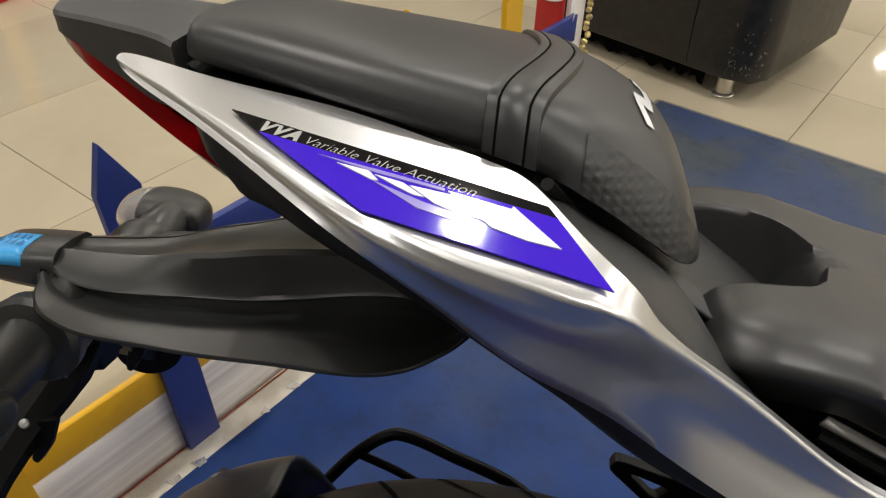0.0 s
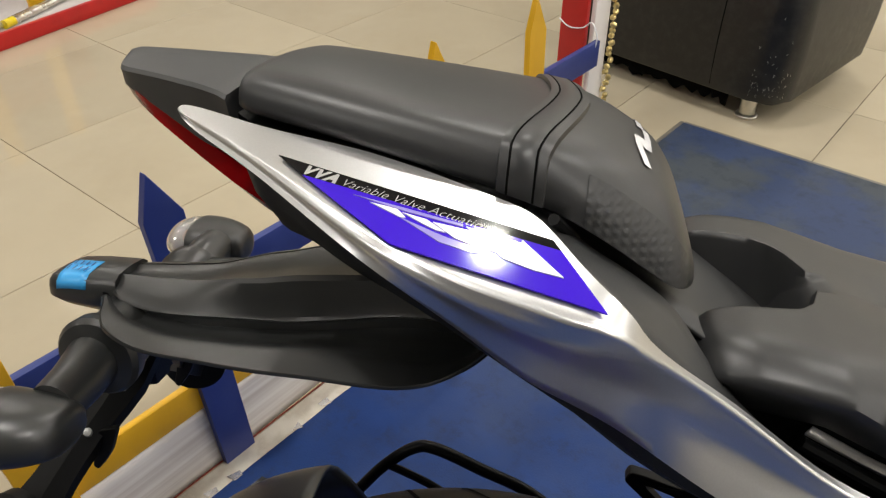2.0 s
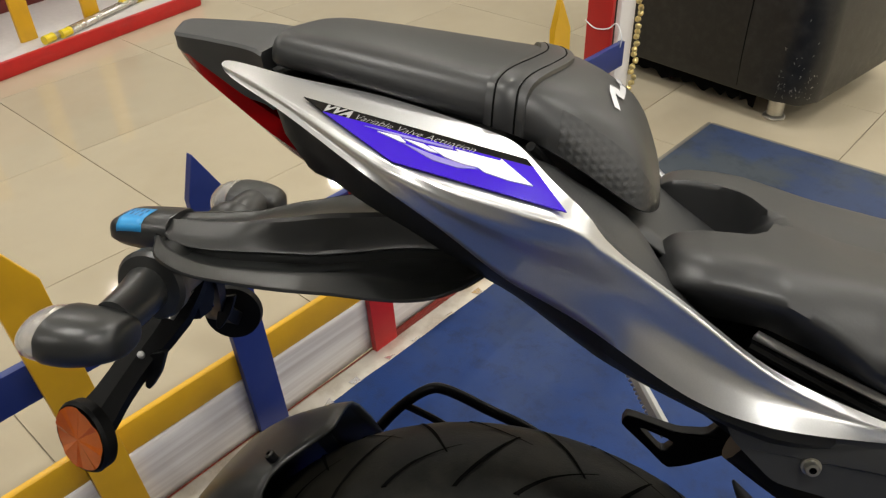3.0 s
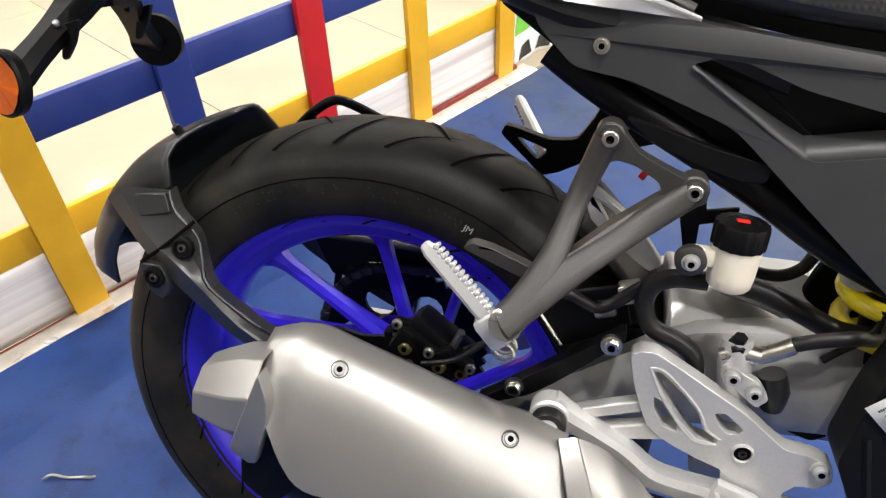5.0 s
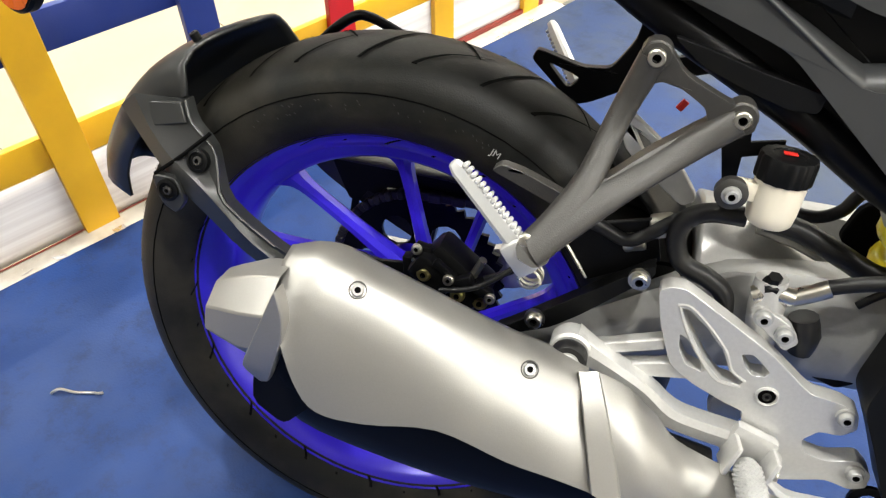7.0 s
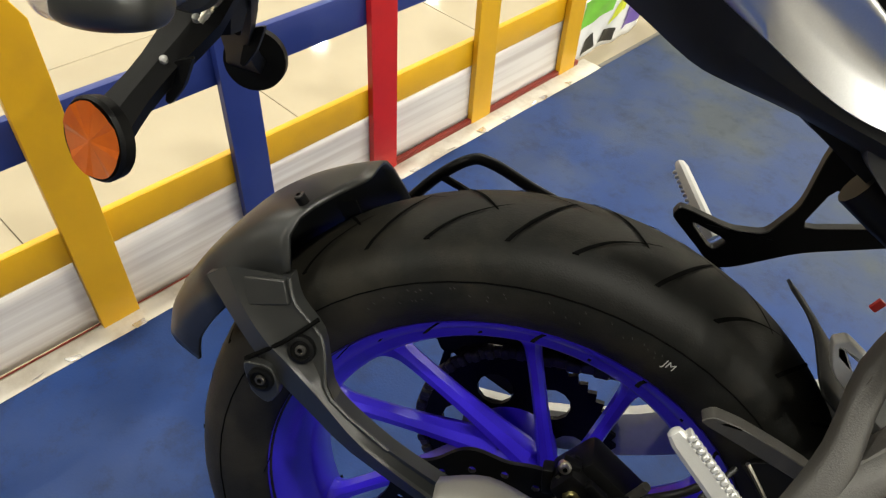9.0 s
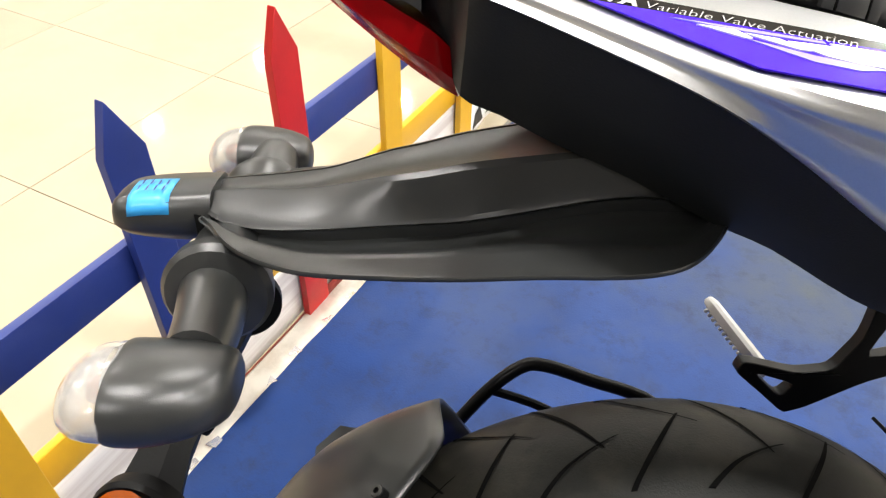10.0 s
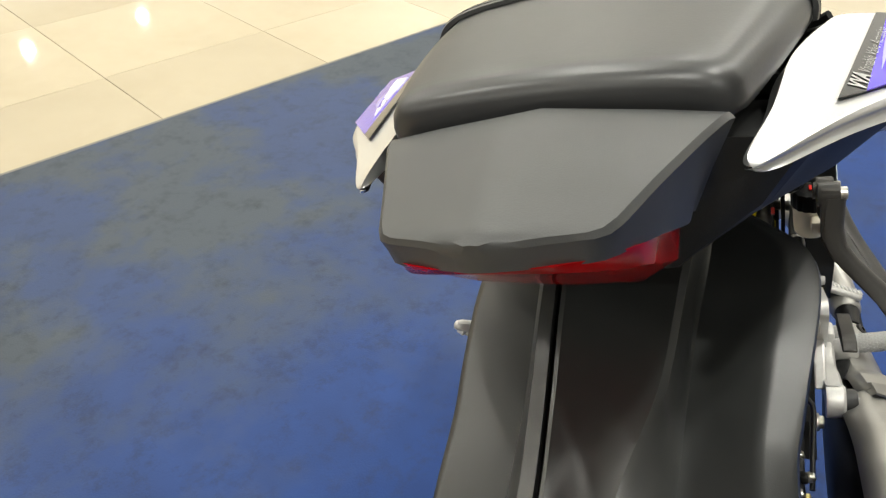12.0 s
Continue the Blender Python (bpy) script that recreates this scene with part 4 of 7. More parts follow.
# ---- tail: side panels, cowl, lamp, seats ----
SIDE = [
    ((-0.2205, -0.0785, 0.9565), (-0.2205, -0.0790, 0.9560), (-0.220, -0.0790, 0.9550)), ((-0.214, -0.0770, 0.9598), (-0.2125, -0.0860, 0.9545), (-0.209, -0.0865, 0.9480)), ((-0.164, -0.087, 0.953), (-0.165, -0.111, 0.944), (-0.163, -0.112, 0.936)),
    ((-0.108, -0.093, 0.948), (-0.120, -0.138, 0.932), (-0.120, -0.138, 0.922)), ((-0.075, -0.100, 0.943), (-0.085, -0.159, 0.922), (-0.085, -0.158, 0.910)),
    ((-0.051, -0.107, 0.940), (-0.055, -0.174, 0.914), (-0.058, -0.162, 0.896)), ((-0.020, -0.117, 0.935), (-0.025, -0.185, 0.909), (-0.030, -0.160, 0.878)),
    ((0.000, -0.126, 0.931), (0.005, -0.190, 0.905), (0.000, -0.159, 0.857)), ((0.024, -0.155, 0.919), (0.028, -0.192, 0.900), (0.026, -0.150, 0.841)),
    ((0.045, -0.172, 0.905), (0.050, -0.183, 0.892), (0.050, -0.1425, 0.826)), ((0.067, -0.158, 0.880), (0.071, -0.163, 0.8755), (0.075, -0.1440, 0.812)),
]
SIDE += [
    ((0.092, -0.145, 0.860), (0.095, -0.149, 0.8565), (0.100, -0.1435, 0.797)), ((0.119, -0.137, 0.840), (0.121, -0.141, 0.837), (0.130, -0.1445, 0.783)),
    ((0.164, -0.134, 0.809), (0.165, -0.138, 0.806), (0.170, -0.1455, 0.776)), ((0.215, -0.129, 0.789), (0.215, -0.133, 0.785), (0.215, -0.139, 0.7735)),
    ((0.266, -0.125, 0.772), (0.266, -0.126, 0.7705), (0.266, -0.125, 0.769)),
]
smooth_side = [curve([r[k] for r in SIDE], 5) for k in range(3)]
for _ in range(5):
    smooth_side = [[line[0]] + [(line[k - 1] + line[k] * 2 + line[k + 1]) / 4 for k in range(1, len(line) - 1)] + [line[-1]] for line in smooth_side]
FLAT_AT, FLAT_UP = Vector((-0.0852, -0.1322, 0.9325)), Vector((0.0448, -0.3516, 0.9351)).normalized()


def flattened(p):
    """Draws a point of the upper face onto the plane that carries the sticker."""
    k = min(1.0, max(0.0, (p.x + 0.185) / 0.03)) * min(1.0, max(0.0, (0.055 - p.x) / 0.025))
    return p - FLAT_UP * ((p - FLAT_AT).dot(FLAT_UP) + 0.0004) * k


rows = []
for step, (top, crease, low) in enumerate(zip(*smooth_side)):
    a, b, c = flattened(Vector(top)), flattened(Vector(crease)), Vector(low)
    ease = min(1.0, step / 14)
    inner = a + Vector((0, 0.006, -0.010)) * ease
    tucked = c + Vector((0, 0.014, 0.002)) * ease
    soft = b * 0.86 + a * 0.07 + c * 0.07
    hollow = 0.004 * min(1.0, max(0.0, (b.x - 0.03) / 0.05))
    line = curve([a, a.lerp(b, 0.45), a.lerp(b, 0.86), soft, b.lerp(c, 0.24) + Vector((0, 0.001 + hollow * 0.75, 0)), b.lerp(c, 0.52) + Vector((0, 0.003 + hollow, 0)), c], 3)
    rows.append([inner, a + Vector((0, 0.001, -0.003)) * ease] + line + [c + Vector((0, 0.004, -0.001)) * ease, tucked])
bm = skin(rows)
left_bm = mirrored(bm)
panel = part("tail_panel", bm, SILVER, bike, "silver metallic tail side panel with violet decal", sharp=70)
left_panel = part("tail_panel", left_bm, SILVER, bike, "silver metallic tail side panel", sharp=70)

# decal lies on the flat upper face of the panel
MID, UP = Vector((-0.0852, -0.1322, 0.9325)), Vector((0.0448, -0.3516, 0.9351)).normalized()
ALONG = (Vector((0.008, -0.142, 0.924)) - Vector((-0.144, -0.111, 0.943))).normalized()
ALONG = (ALONG - UP * ALONG.dot(UP)).normalized()
ACROSS = UP.cross(ALONG)


def on_panel(p, lift):
    p = Vector(p)
    return p - UP * (p - MID).dot(UP) + UP * lift


def patch(pts, lift, mat, parent, name, label=""):
    """A thin sticker on the panel's flat face, on both sides of the machine."""
    for flip, owner in ((1, parent), (-1, left_panel)):
        bm = bmesh.new()
        low, high = [[bm.verts.new(Vector((1, flip, 1)) * on_panel(p, h)) for p in pts] for h in (lift - 0.0008, lift)]
        bm.faces.new(high)
        for k in range(len(pts)):
            bm.faces.new((low[k - 1], low[k], high[k], high[k - 1]))
        part(name, bm, mat, owner, label)


A, B, C, D = (-0.144, -0.111, 0.943), (0.008, -0.142, 0.924), (0.036, -0.182, 0.908), (-0.068, -0.162, 0.920)
A2, B2 = (-0.126, -0.1235, 0.937), (0.0125, -0.1485, 0.922)
patch([A, B, B2, A2], 0.0016, INK, panel, "black_band")
patch([A2, B2, C, D], 0.0016, DECAL, panel, "violet_field", "violet sticker")
BARS = ([(-0.0852, -0.1366, 0.9308), (-0.0704, -0.1385, 0.9294), (-0.065, -0.1434, 0.9273), (-0.0674, -0.1439, 0.9272)], [(-0.0674, -0.1402, 0.9286), (-0.0545, -0.1425, 0.9272), (-0.0438, -0.1491, 0.9242), (-0.0484, -0.1488, 0.9245), (-0.0562, -0.1456, 0.9261)], [(-0.0512, -0.1435, 0.9266), (-0.0296, -0.1455, 0.9248), (-0.0158, -0.1571, 0.9198), (-0.0277, -0.1555, 0.921), (-0.0387, -0.1519, 0.9229)],
        [(-0.0346, -0.143, 0.926), (-0.007, -0.1479, 0.9228), (-0.0064, -0.1461, 0.9235), (0.0151, -0.1656, 0.9151), (0.001, -0.164, 0.9164), (-0.0138, -0.16, 0.9186)])
for bar in BARS:
    patch(bar, 0.0022, WHITE, panel, "white_slash")
for streak in ([(-0.095, -0.1329, 0.9327), (-0.0668, -0.1368, 0.9299), (-0.0364, -0.1416, 0.9266), (-0.036, -0.1434, 0.926), (-0.0662, -0.139, 0.929)], [(-0.0681, -0.1436, 0.9274), (-0.0432, -0.152, 0.923), (-0.0277, -0.1555, 0.921), (-0.0179, -0.158, 0.9196), (-0.0292, -0.1596, 0.9195), (-0.0453, -0.156, 0.9216)]):
    patch(streak, 0.0020, PALE_VIOLET, panel, "pale_streak")
words = Matrix.Translation(on_panel(A, 0.0020) + ALONG * 0.019 - ACROSS * 0.0085) @ Matrix((ALONG, ACROSS, UP)).transposed().to_4x4()
part("lettering", lettering("VVA", 0.0098, words, bold=0.00055, shear=0.25, spacing=1.24), PRINT, panel, "silver letters reading VVA")
words = Matrix.Translation(on_panel(A, 0.0020) + ALONG * 0.0425 - ACROSS * 0.0085) @ Matrix((ALONG, ACROSS, UP)).transposed().to_4x4()
part("lettering", lettering("Variable Valve Actuation", 0.0082, words, bold=-0.0001, shear=0.25, spacing=1.02), PRINT, panel, "silver letters reading Variable Valve Actuation")

# black core under the panels and seats, hung from the panels' lower edges
low_line = smooth_side[2]


def hem(x):
    """Half width and height of the silver panel's lower edge."""
    xs = [p.x for p in low_line]
    return -float(np.interp(x, xs, [p.y for p in low_line])), float(np.interp(x, xs, [p.z for p in low_line]))


rows = []
for x, wt, zt, wb, zb in ((-0.275, 0.020, 0.966, 0.020, 0.958), (-0.25, 0.040, 0.964, 0.040, 0.948), (-0.205, 0.052, 0.958, 0.044, 0.928), (-0.190, 0.058, 0.952, 0.045, 0.915), (-0.179, 0.068, 0.949, 0.043, 0.900), (-0.172, 0, 0.947, 0.050, 0.878), (-0.150, 0, 0.941, 0.050, 0.868), (-0.12, 0, 0.930, 0.060, 0.8555), (-0.08, 0, 0.915, 0.068, 0.840),
                          (-0.033, 0, 0.895, 0.072, 0.817), (0.0, 0, 0.872, 0.080, 0.805), (0.045, 0, 0.845, 0.090, 0.781), (0.07, 0, 0.832, 0.108, 0.776), (0.11, 0, 0.815, 0.128, 0.770), (0.17, 0, 0.792, 0.132, 0.752), (0.24, 0.122, 0.772, 0.112, 0.735), (0.34, 0.11, 0.74, 0.09, 0.70)):
    edge, high = hem(x)
    if wt:
        edge, high = wt, zt - 0.001
    else:
        edge, high = edge - 0.006, high + 0.004
    knee_y, knee_z = edge * 0.52 + wb * 0.48 + 0.005, high * 0.52 + zb * 0.48
    rows.append([(x, -edge, high), (x, -knee_y, knee_z), (x, -wb, zb + 0.006), (x, -wb * 0.88, zb), (x, 0, zb - 0.002), (x, wb * 0.88, zb), (x, wb, zb + 0.006), (x, knee_y, knee_z), (x, edge, high), (x, edge * 0.62, zt + 0.001), (x, 0, zt + 0.003), (x, -edge * 0.62, zt + 0.001)])
core = part("tail_core", skin(rows, closed=True, caps=True, smooth_u=3), CORE, bike, "black plastic core under the seat", sharp=24)
# sloping inner flanks between the side panels and the seats
FLANK = (((-0.012, 0.119, 0.934), (-0.004, 0.086, 0.924)), ((0.003, 0.128, 0.929), (0.012, 0.088, 0.914)), ((0.024, 0.155, 0.919), (0.030, 0.089, 0.903)), ((0.045, 0.171, 0.905), (0.053, 0.091, 0.892)), ((0.067, 0.158, 0.880), (0.077, 0.096, 0.877)), ((0.092, 0.145, 0.860), (0.099, 0.108, 0.851)), ((0.119, 0.137, 0.840), (0.124, 0.112, 0.826)), ((0.164, 0.134, 0.809), (0.166, 0.114, 0.796)), ((0.215, 0.129, 0.789), (0.216, 0.114, 0.778)))
for side in (-1, 1):
    rows = []
    for (x, w, z), (x2, w2, z2) in FLANK:
        a, b = Vector((x, side * (w - 0.003), z - 0.004)), Vector((x2, side * w2, z2))
        rows.append([a, a.lerp(b, 0.3) + Vector((0, 0, -0.001)), a.lerp(b, 0.65) + Vector((0, 0, 0.001)), a.lerp(b, 0.93) + Vector((0, 0, 0.001)), b + Vector((0, 0, -0.002)), b + Vector((0.001, -side * 0.002, -0.012))])
    part("inner_flank", skin(rows, smooth_u=3), PLASTIC, core, "grey-black inner flank", solid=0.002, sharp=50)
part("seat_tray", skin([[(x, -0.094, z + 0.001), (x, -0.06, z), (x, 0.06, z), (x, 0.094, z + 0.001)] for x, z in ((0.0, 0.905), (0.030, 0.896), (0.076, 0.872), (0.107, 0.853), (0.139, 0.834), (0.180, 0.810))], smooth_u=3), PLASTIC, core, "plain tray between the seats", solid=0.003)
for side in (-1, 1):
    part("rubber_stop", tube([(0.0065, side * 0.119, 0.928), (0.012, side * 0.106, 0.919), (0.0185, side * 0.092, 0.9085)], 0.0032, 8, 3), SATIN, core)

# cowl behind the passenger seat: a shallow roof with a pointed rear edge
rows = []
for x, w, zc, ze, wb, zb in ((-0.296, 0.004, 0.9765, 0.976, 0.003, 0.966), (-0.290, 0.020, 0.9785, 0.975, 0.017, 0.963), (-0.282, 0.040, 0.979, 0.972, 0.037, 0.960), (-0.25, 0.0515, 0.9795, 0.9715, 0.049, 0.948), (-0.215, 0.065, 0.979, 0.970, 0.056, 0.930), (-0.200, 0.071, 0.977, 0.9685, 0.055, 0.926), (-0.193, 0.073, 0.974, 0.966, 0.056, 0.922)):
    side_ = [(wb, zb), (wb * 0.55 + w * 0.45, zb * 0.55 + ze * 0.45), (w, ze - 0.003), (w - 0.002, ze - 0.0005), (w * 0.62, ze * 0.62 + zc * 0.38), (w * 0.25, ze * 0.25 + zc * 0.75)]
    rows.append([(x, p, q) for p, q in side_] + [(x, 0, zc)] + [(x, -p, q) for p, q in side_[::-1]] + [(x, 0, zb)])
part("tail_cowl", skin(even(rows, 4, 1), closed=True, caps=True), PLASTIC, bike, "matte black tail cowl", sharp=24)

# tail lamp
rows = []
for x, w, zt, zb in ((-0.291, 0.018, 0.964, 0.957), (-0.284, 0.032, 0.962, 0.950), (-0.264, 0.0445, 0.954, 0.934), (-0.235, 0.0485, 0.939, 0.910), (-0.205, 0.0500, 0.922, 0.887), (-0.188, 0.0485, 0.912, 0.876), (-0.178, 0.0440, 0.903, 0.870)):
    rows.append([(x, -w, zt), (x + 0.002, -w * 0.96, (zt + zb) / 2), (x + 0.006, -w * 0.62, zb + 0.003), (x + 0.008, 0, zb), (x + 0.006, w * 0.62, zb + 0.003), (x + 0.002, w * 0.96, (zt + zb) / 2), (x, w, zt), (x, 0, zt)])
tail_lamp = part("tail_lamp", skin(rows, closed=True, caps=True, smooth_u=3), RED_LENS, bike, "glossy red tail lamp lens", sharp=50)

# passenger seat
PILLION = ((-0.188, 0.060, 0.974, 0.963), (-0.1860, 0.069, 0.9800, 0.961), (-0.180, 0.0755, 0.9835, 0.960), (-0.165, 0.080, 0.9842, 0.958), (-0.10, 0.095, 0.9785, 0.950), (-0.03, 0.107, 0.9720, 0.938), (0.0, 0.109, 0.9685, 0.931), (0.03, 0.106, 0.9610, 0.917), (0.058, 0.099, 0.946, 0.899), (0.072, 0.095, 0.931, 0.890), (0.080, 0.089, 0.915, 0.886), (0.086, 0.077, 0.900, 0.884), (0.0895, 0.060, 0.890, 0.882))


def seat_row(x, w, zt, zb, grow=0.0):
    h = zt - zb
    full = [(1.0, 0.0), (1.005, 0.2), (0.985, 0.45), (0.94, 0.66), (0.86, 0.80), (0.72, 0.89), (0.5, 0.945), (0.25, 0.982), (0.0, 1.0)]
    lean_ = [(1.0, 0.0), (0.985, 0.2), (0.95, 0.40), (0.89, 0.58), (0.79, 0.74), (0.64, 0.86), (0.44, 0.945), (0.22, 0.985), (0.0, 1.0)]
    k = min(1.0, max(0.0, x / 0.05))
    line = [(a * (1 - k) + c * k, b * (1 - k) + d * k) for (a, b), (c, d) in zip(full, lean_)]
    pts = [(x, -(w + grow) * a, zb + (h + grow) * b) for a, b in line] + [(x, (w + grow) * a, zb + (h + grow) * b) for a, b in line[-2::-1]]
    return pts


DENSE = list(zip(*[[p.x if k == 0 else p for p in [q for q in curve([(s[0], s[k], 0) for s in PILLION], 10)]] if k == 0 else [p.y for p in curve([(s[0], s[k], 0) for s in PILLION], 10)] for k in range(4)]))


def seat_at(x, grow=0.0):
    cols = list(zip(*DENSE))
    return seat_row(x, *[float(np.interp(x, cols[0], c)) for c in cols[1:]], grow)


rows = [seat_row(*s) + [(s[0], s[1] * 0.93, s[3] - 0.003), (s[0], 0, s[3] - 0.004), (s[0], -s[1] * 0.93, s[3] - 0.003)] for s in PILLION]
pillion = part("passenger_seat", skin(rows, closed=True, caps=True, smooth_u=4), SEAT, bike, "black vinyl passenger seat with a strap", sharp=70)


def strap_line(x, grow):
    """A line across the seat that lies further back at the seat's sides."""
    out = []
    for j, p in enumerate(curve(seat_at(x, grow), 4)):
        back = x + 0.005 - 0.018 * min(1.0, abs(p.y) / 0.105) ** 1.6
        out.append(curve(seat_at(back, grow), 4)[j])
    return out


strap = part("seat_strap", skin([strap_line(x, g) for x, g in ((-0.0125, 0.0004), (-0.012, 0.0030), (-0.0075, 0.0036), (-0.0065, 0.0030), (-0.0055, 0.0036), (0.0065, 0.0036), (0.0075, 0.0030), (0.0085, 0.0036), (0.013, 0.0030), (0.0135, 0.0004))]), SEAT, pillion, "smooth vinyl strap with two seams across the seat", sharp=40)
for x in (-0.0065, 0.0075):
    part("seam", tube([p for p in strap_line(x, 0.0032)][::2], 0.0007, 5, 1), RECESS_SHADE, strap)
# woven patches low on the seat's nose
for flip in (-1, 1):
    rows = [[(p[0], p[1] * -flip, p[2]) for p in seat_at(x, 0.0006)[0:4]] for x in np.linspace(0.022, 0.087, 14)]
    part("woven_side", skin(rows, smooth_u=2), CARBON, pillion, "woven textured vinyl side", sharp=70)
# white emblem strokes on the seat's nose
def emblem(points, w):
    rows = []
    for k in range(len(points)):
        x, y = points[k]
        a, b = points[max(0, k - 1)], points[min(len(points) - 1, k + 1)]
        d = Vector((b[0] - a[0], b[1] - a[1])).normalized()
        n_ = Vector((-d.y, d.x)) * w
        line = []
        for s in (-1, 1):
            px, py = x + n_.x * s, y + n_.y * s
            row = seat_at(px, 0.0012)
            line.append((px, py, float(np.interp(py, [p[1] for p in row], [p[2] for p in row]))))
        rows.append(line)
    return skin(rows)


for pts in ([(0.0507, 0.0708), (0.0515, 0.0410), (0.0521, 0.0136)], [(0.0521, 0.0136), (0.0552, 0.0150), (0.0559, -0.0061), (0.0554, -0.0310)], [(0.0554, -0.0321), (0.0526, -0.0283), (0.0511, -0.0150), (0.0488, -0.0171)], [(0.0488, -0.0182), (0.0496, -0.0350), (0.0517, -0.0471), (0.0543, -0.0578)]):
    part("emblem_stroke", emblem(pts, 0.0022), WHITE, pillion, "white emblem stroke")

# rider seat with two raised lobes at its back and a notch between them
RIDER = ((0.088, 0.103, 0.848, 0.838), (0.092, 0.111, 0.8585, 0.838), (0.098, 0.117, 0.8645, 0.838), (0.106, 0.122, 0.868, 0.838), (0.12, 0.127, 0.8695, 0.838), (0.14, 0.130, 0.869, 0.837), (0.16, 0.132, 0.867, 0.836), (0.19, 0.134, 0.862, 0.829), (0.22, 0.134, 0.856, 0.817), (0.25, 0.134, 0.851, 0.807), (0.31, 0.130, 0.842, 0.794), (0.40, 0.122, 0.834, 0.786), (0.56, 0.112, 0.828, 0.782))
rows = []
for x in [0.088, 0.089, 0.0905, 0.0925, 0.095, 0.099, 0.104, 0.110] + [0.116 + 0.004 * k for k in range(27)] + [0.24, 0.27, 0.31, 0.36, 0.42, 0.56]:
    w, peak, low = [float(np.interp(x, [r[0] for r in RIDER], [r[k] for r in RIDER])) for k in (1, 2, 3)]
    full_ = min(1.0, max(0.0, (x - 0.165) / 0.06))
    notch = float(np.interp(x, (0.088, 0.10, 0.140, 0.154, 0.164, 0.172), (0.064, 0.060, 0.053, 0.047, 0.034, 0.010)))
    depth = float(np.interp(x, (0.088, 0.150, 0.158, 0.166, 0.173, 0.184), (0.052, 0.050, 0.044, 0.020, 0.006, 0.0)))
    line = []
    n_ = max(0.006, notch)
    half_y = list(np.linspace(0, n_ - 0.006, 6)) + list(np.linspace(n_ - 0.004, n_ + 0.008, 9)) + list(np.linspace(n_ + 0.012, w, 18))
    for y in [-q for q in half_y[::-1]] + half_y[1:]:
        edge = max(0, abs(y / w) - 0.70) / 0.30
        z = peak - 0.015 * edge**3 * (1 - full_) - (peak - low) * (max(0, abs(y / w) - 0.60) / 0.40) ** 2.6 * full_
        s_ = min(1.0, max(0.0, (n_ + 0.007 - abs(y)) / 0.010))
        z -= depth * (s_ * s_ * (3 - 2 * s_)) + 0.004 * max(0, 1 - abs(y) / 0.05) * min(1, max(0, (x - 0.18) / 0.04))
        line.append((x, y, z))
    under = [(w - 0.001, peak - 0.019), (w - 0.010, peak * 0.45 + low * 0.55 - 0.010), (w - 0.024, low - 0.012), (w * 0.7, low - 0.018)]
    round_ = [(w, low - 0.002), (w - 0.001, low - 0.006), (w - 0.006, low - 0.012), (w * 0.8, low - 0.018)]
    belly = [(a * (1 - full_) + c * full_, b * (1 - full_) + d * full_) for (a, b), (c, d) in zip(under, round_)]
    line += [(x, a, b) for a, b in belly] + [(x, -a, b) for a, b in belly[::-1]]
    rows.append(line)
rider = part("rider_seat", skin(rows, closed=True, caps=True), SEAT, bike, "black vinyl rider seat with a notched back", sharp=60)
rows = [[(x, -w - 0.0012 + t * 0.0006, low + h) for t, h in ((0, 0.007), (0, 0.001), (1, -0.004))] for x, w, low in ((0.225, 0.134, 0.8152), (0.25, 0.134, 0.807), (0.31, 0.130, 0.794), (0.40, 0.122, 0.786), (0.56, 0.112, 0.782))]
part("woven_rim", skin(rows, smooth_u=4), CARBON, rider, "woven textured lower edge")
for side in (-1, 1):
    part("trim_strip", skin([[(x, -side * y, z) for x, y, z in row] for row in zip([(0.159, -0.104, 0.82), (0.191, -0.104, 0.806), (0.23, -0.104, 0.791), (0.263, -0.104, 0.778)], [(0.156, -0.105, 0.816), (0.188, -0.105, 0.802), (0.227, -0.105, 0.787), (0.261, -0.105, 0.773)], [(0.156, -0.102, 0.813), (0.188, -0.102, 0.799), (0.227, -0.102, 0.784), (0.261, -0.102, 0.77)])]), ALLOY, bike, "pale trim strip below the seat", solid=0.002)
    part("trim_channel", tube([(x, -side * y, z) for x, y, z in [(0.153, -0.108, 0.812), (0.189, -0.108, 0.796), (0.227, -0.108, 0.78), (0.263, -0.108, 0.767)]], 0.004, 8, 3), SATIN, bike)

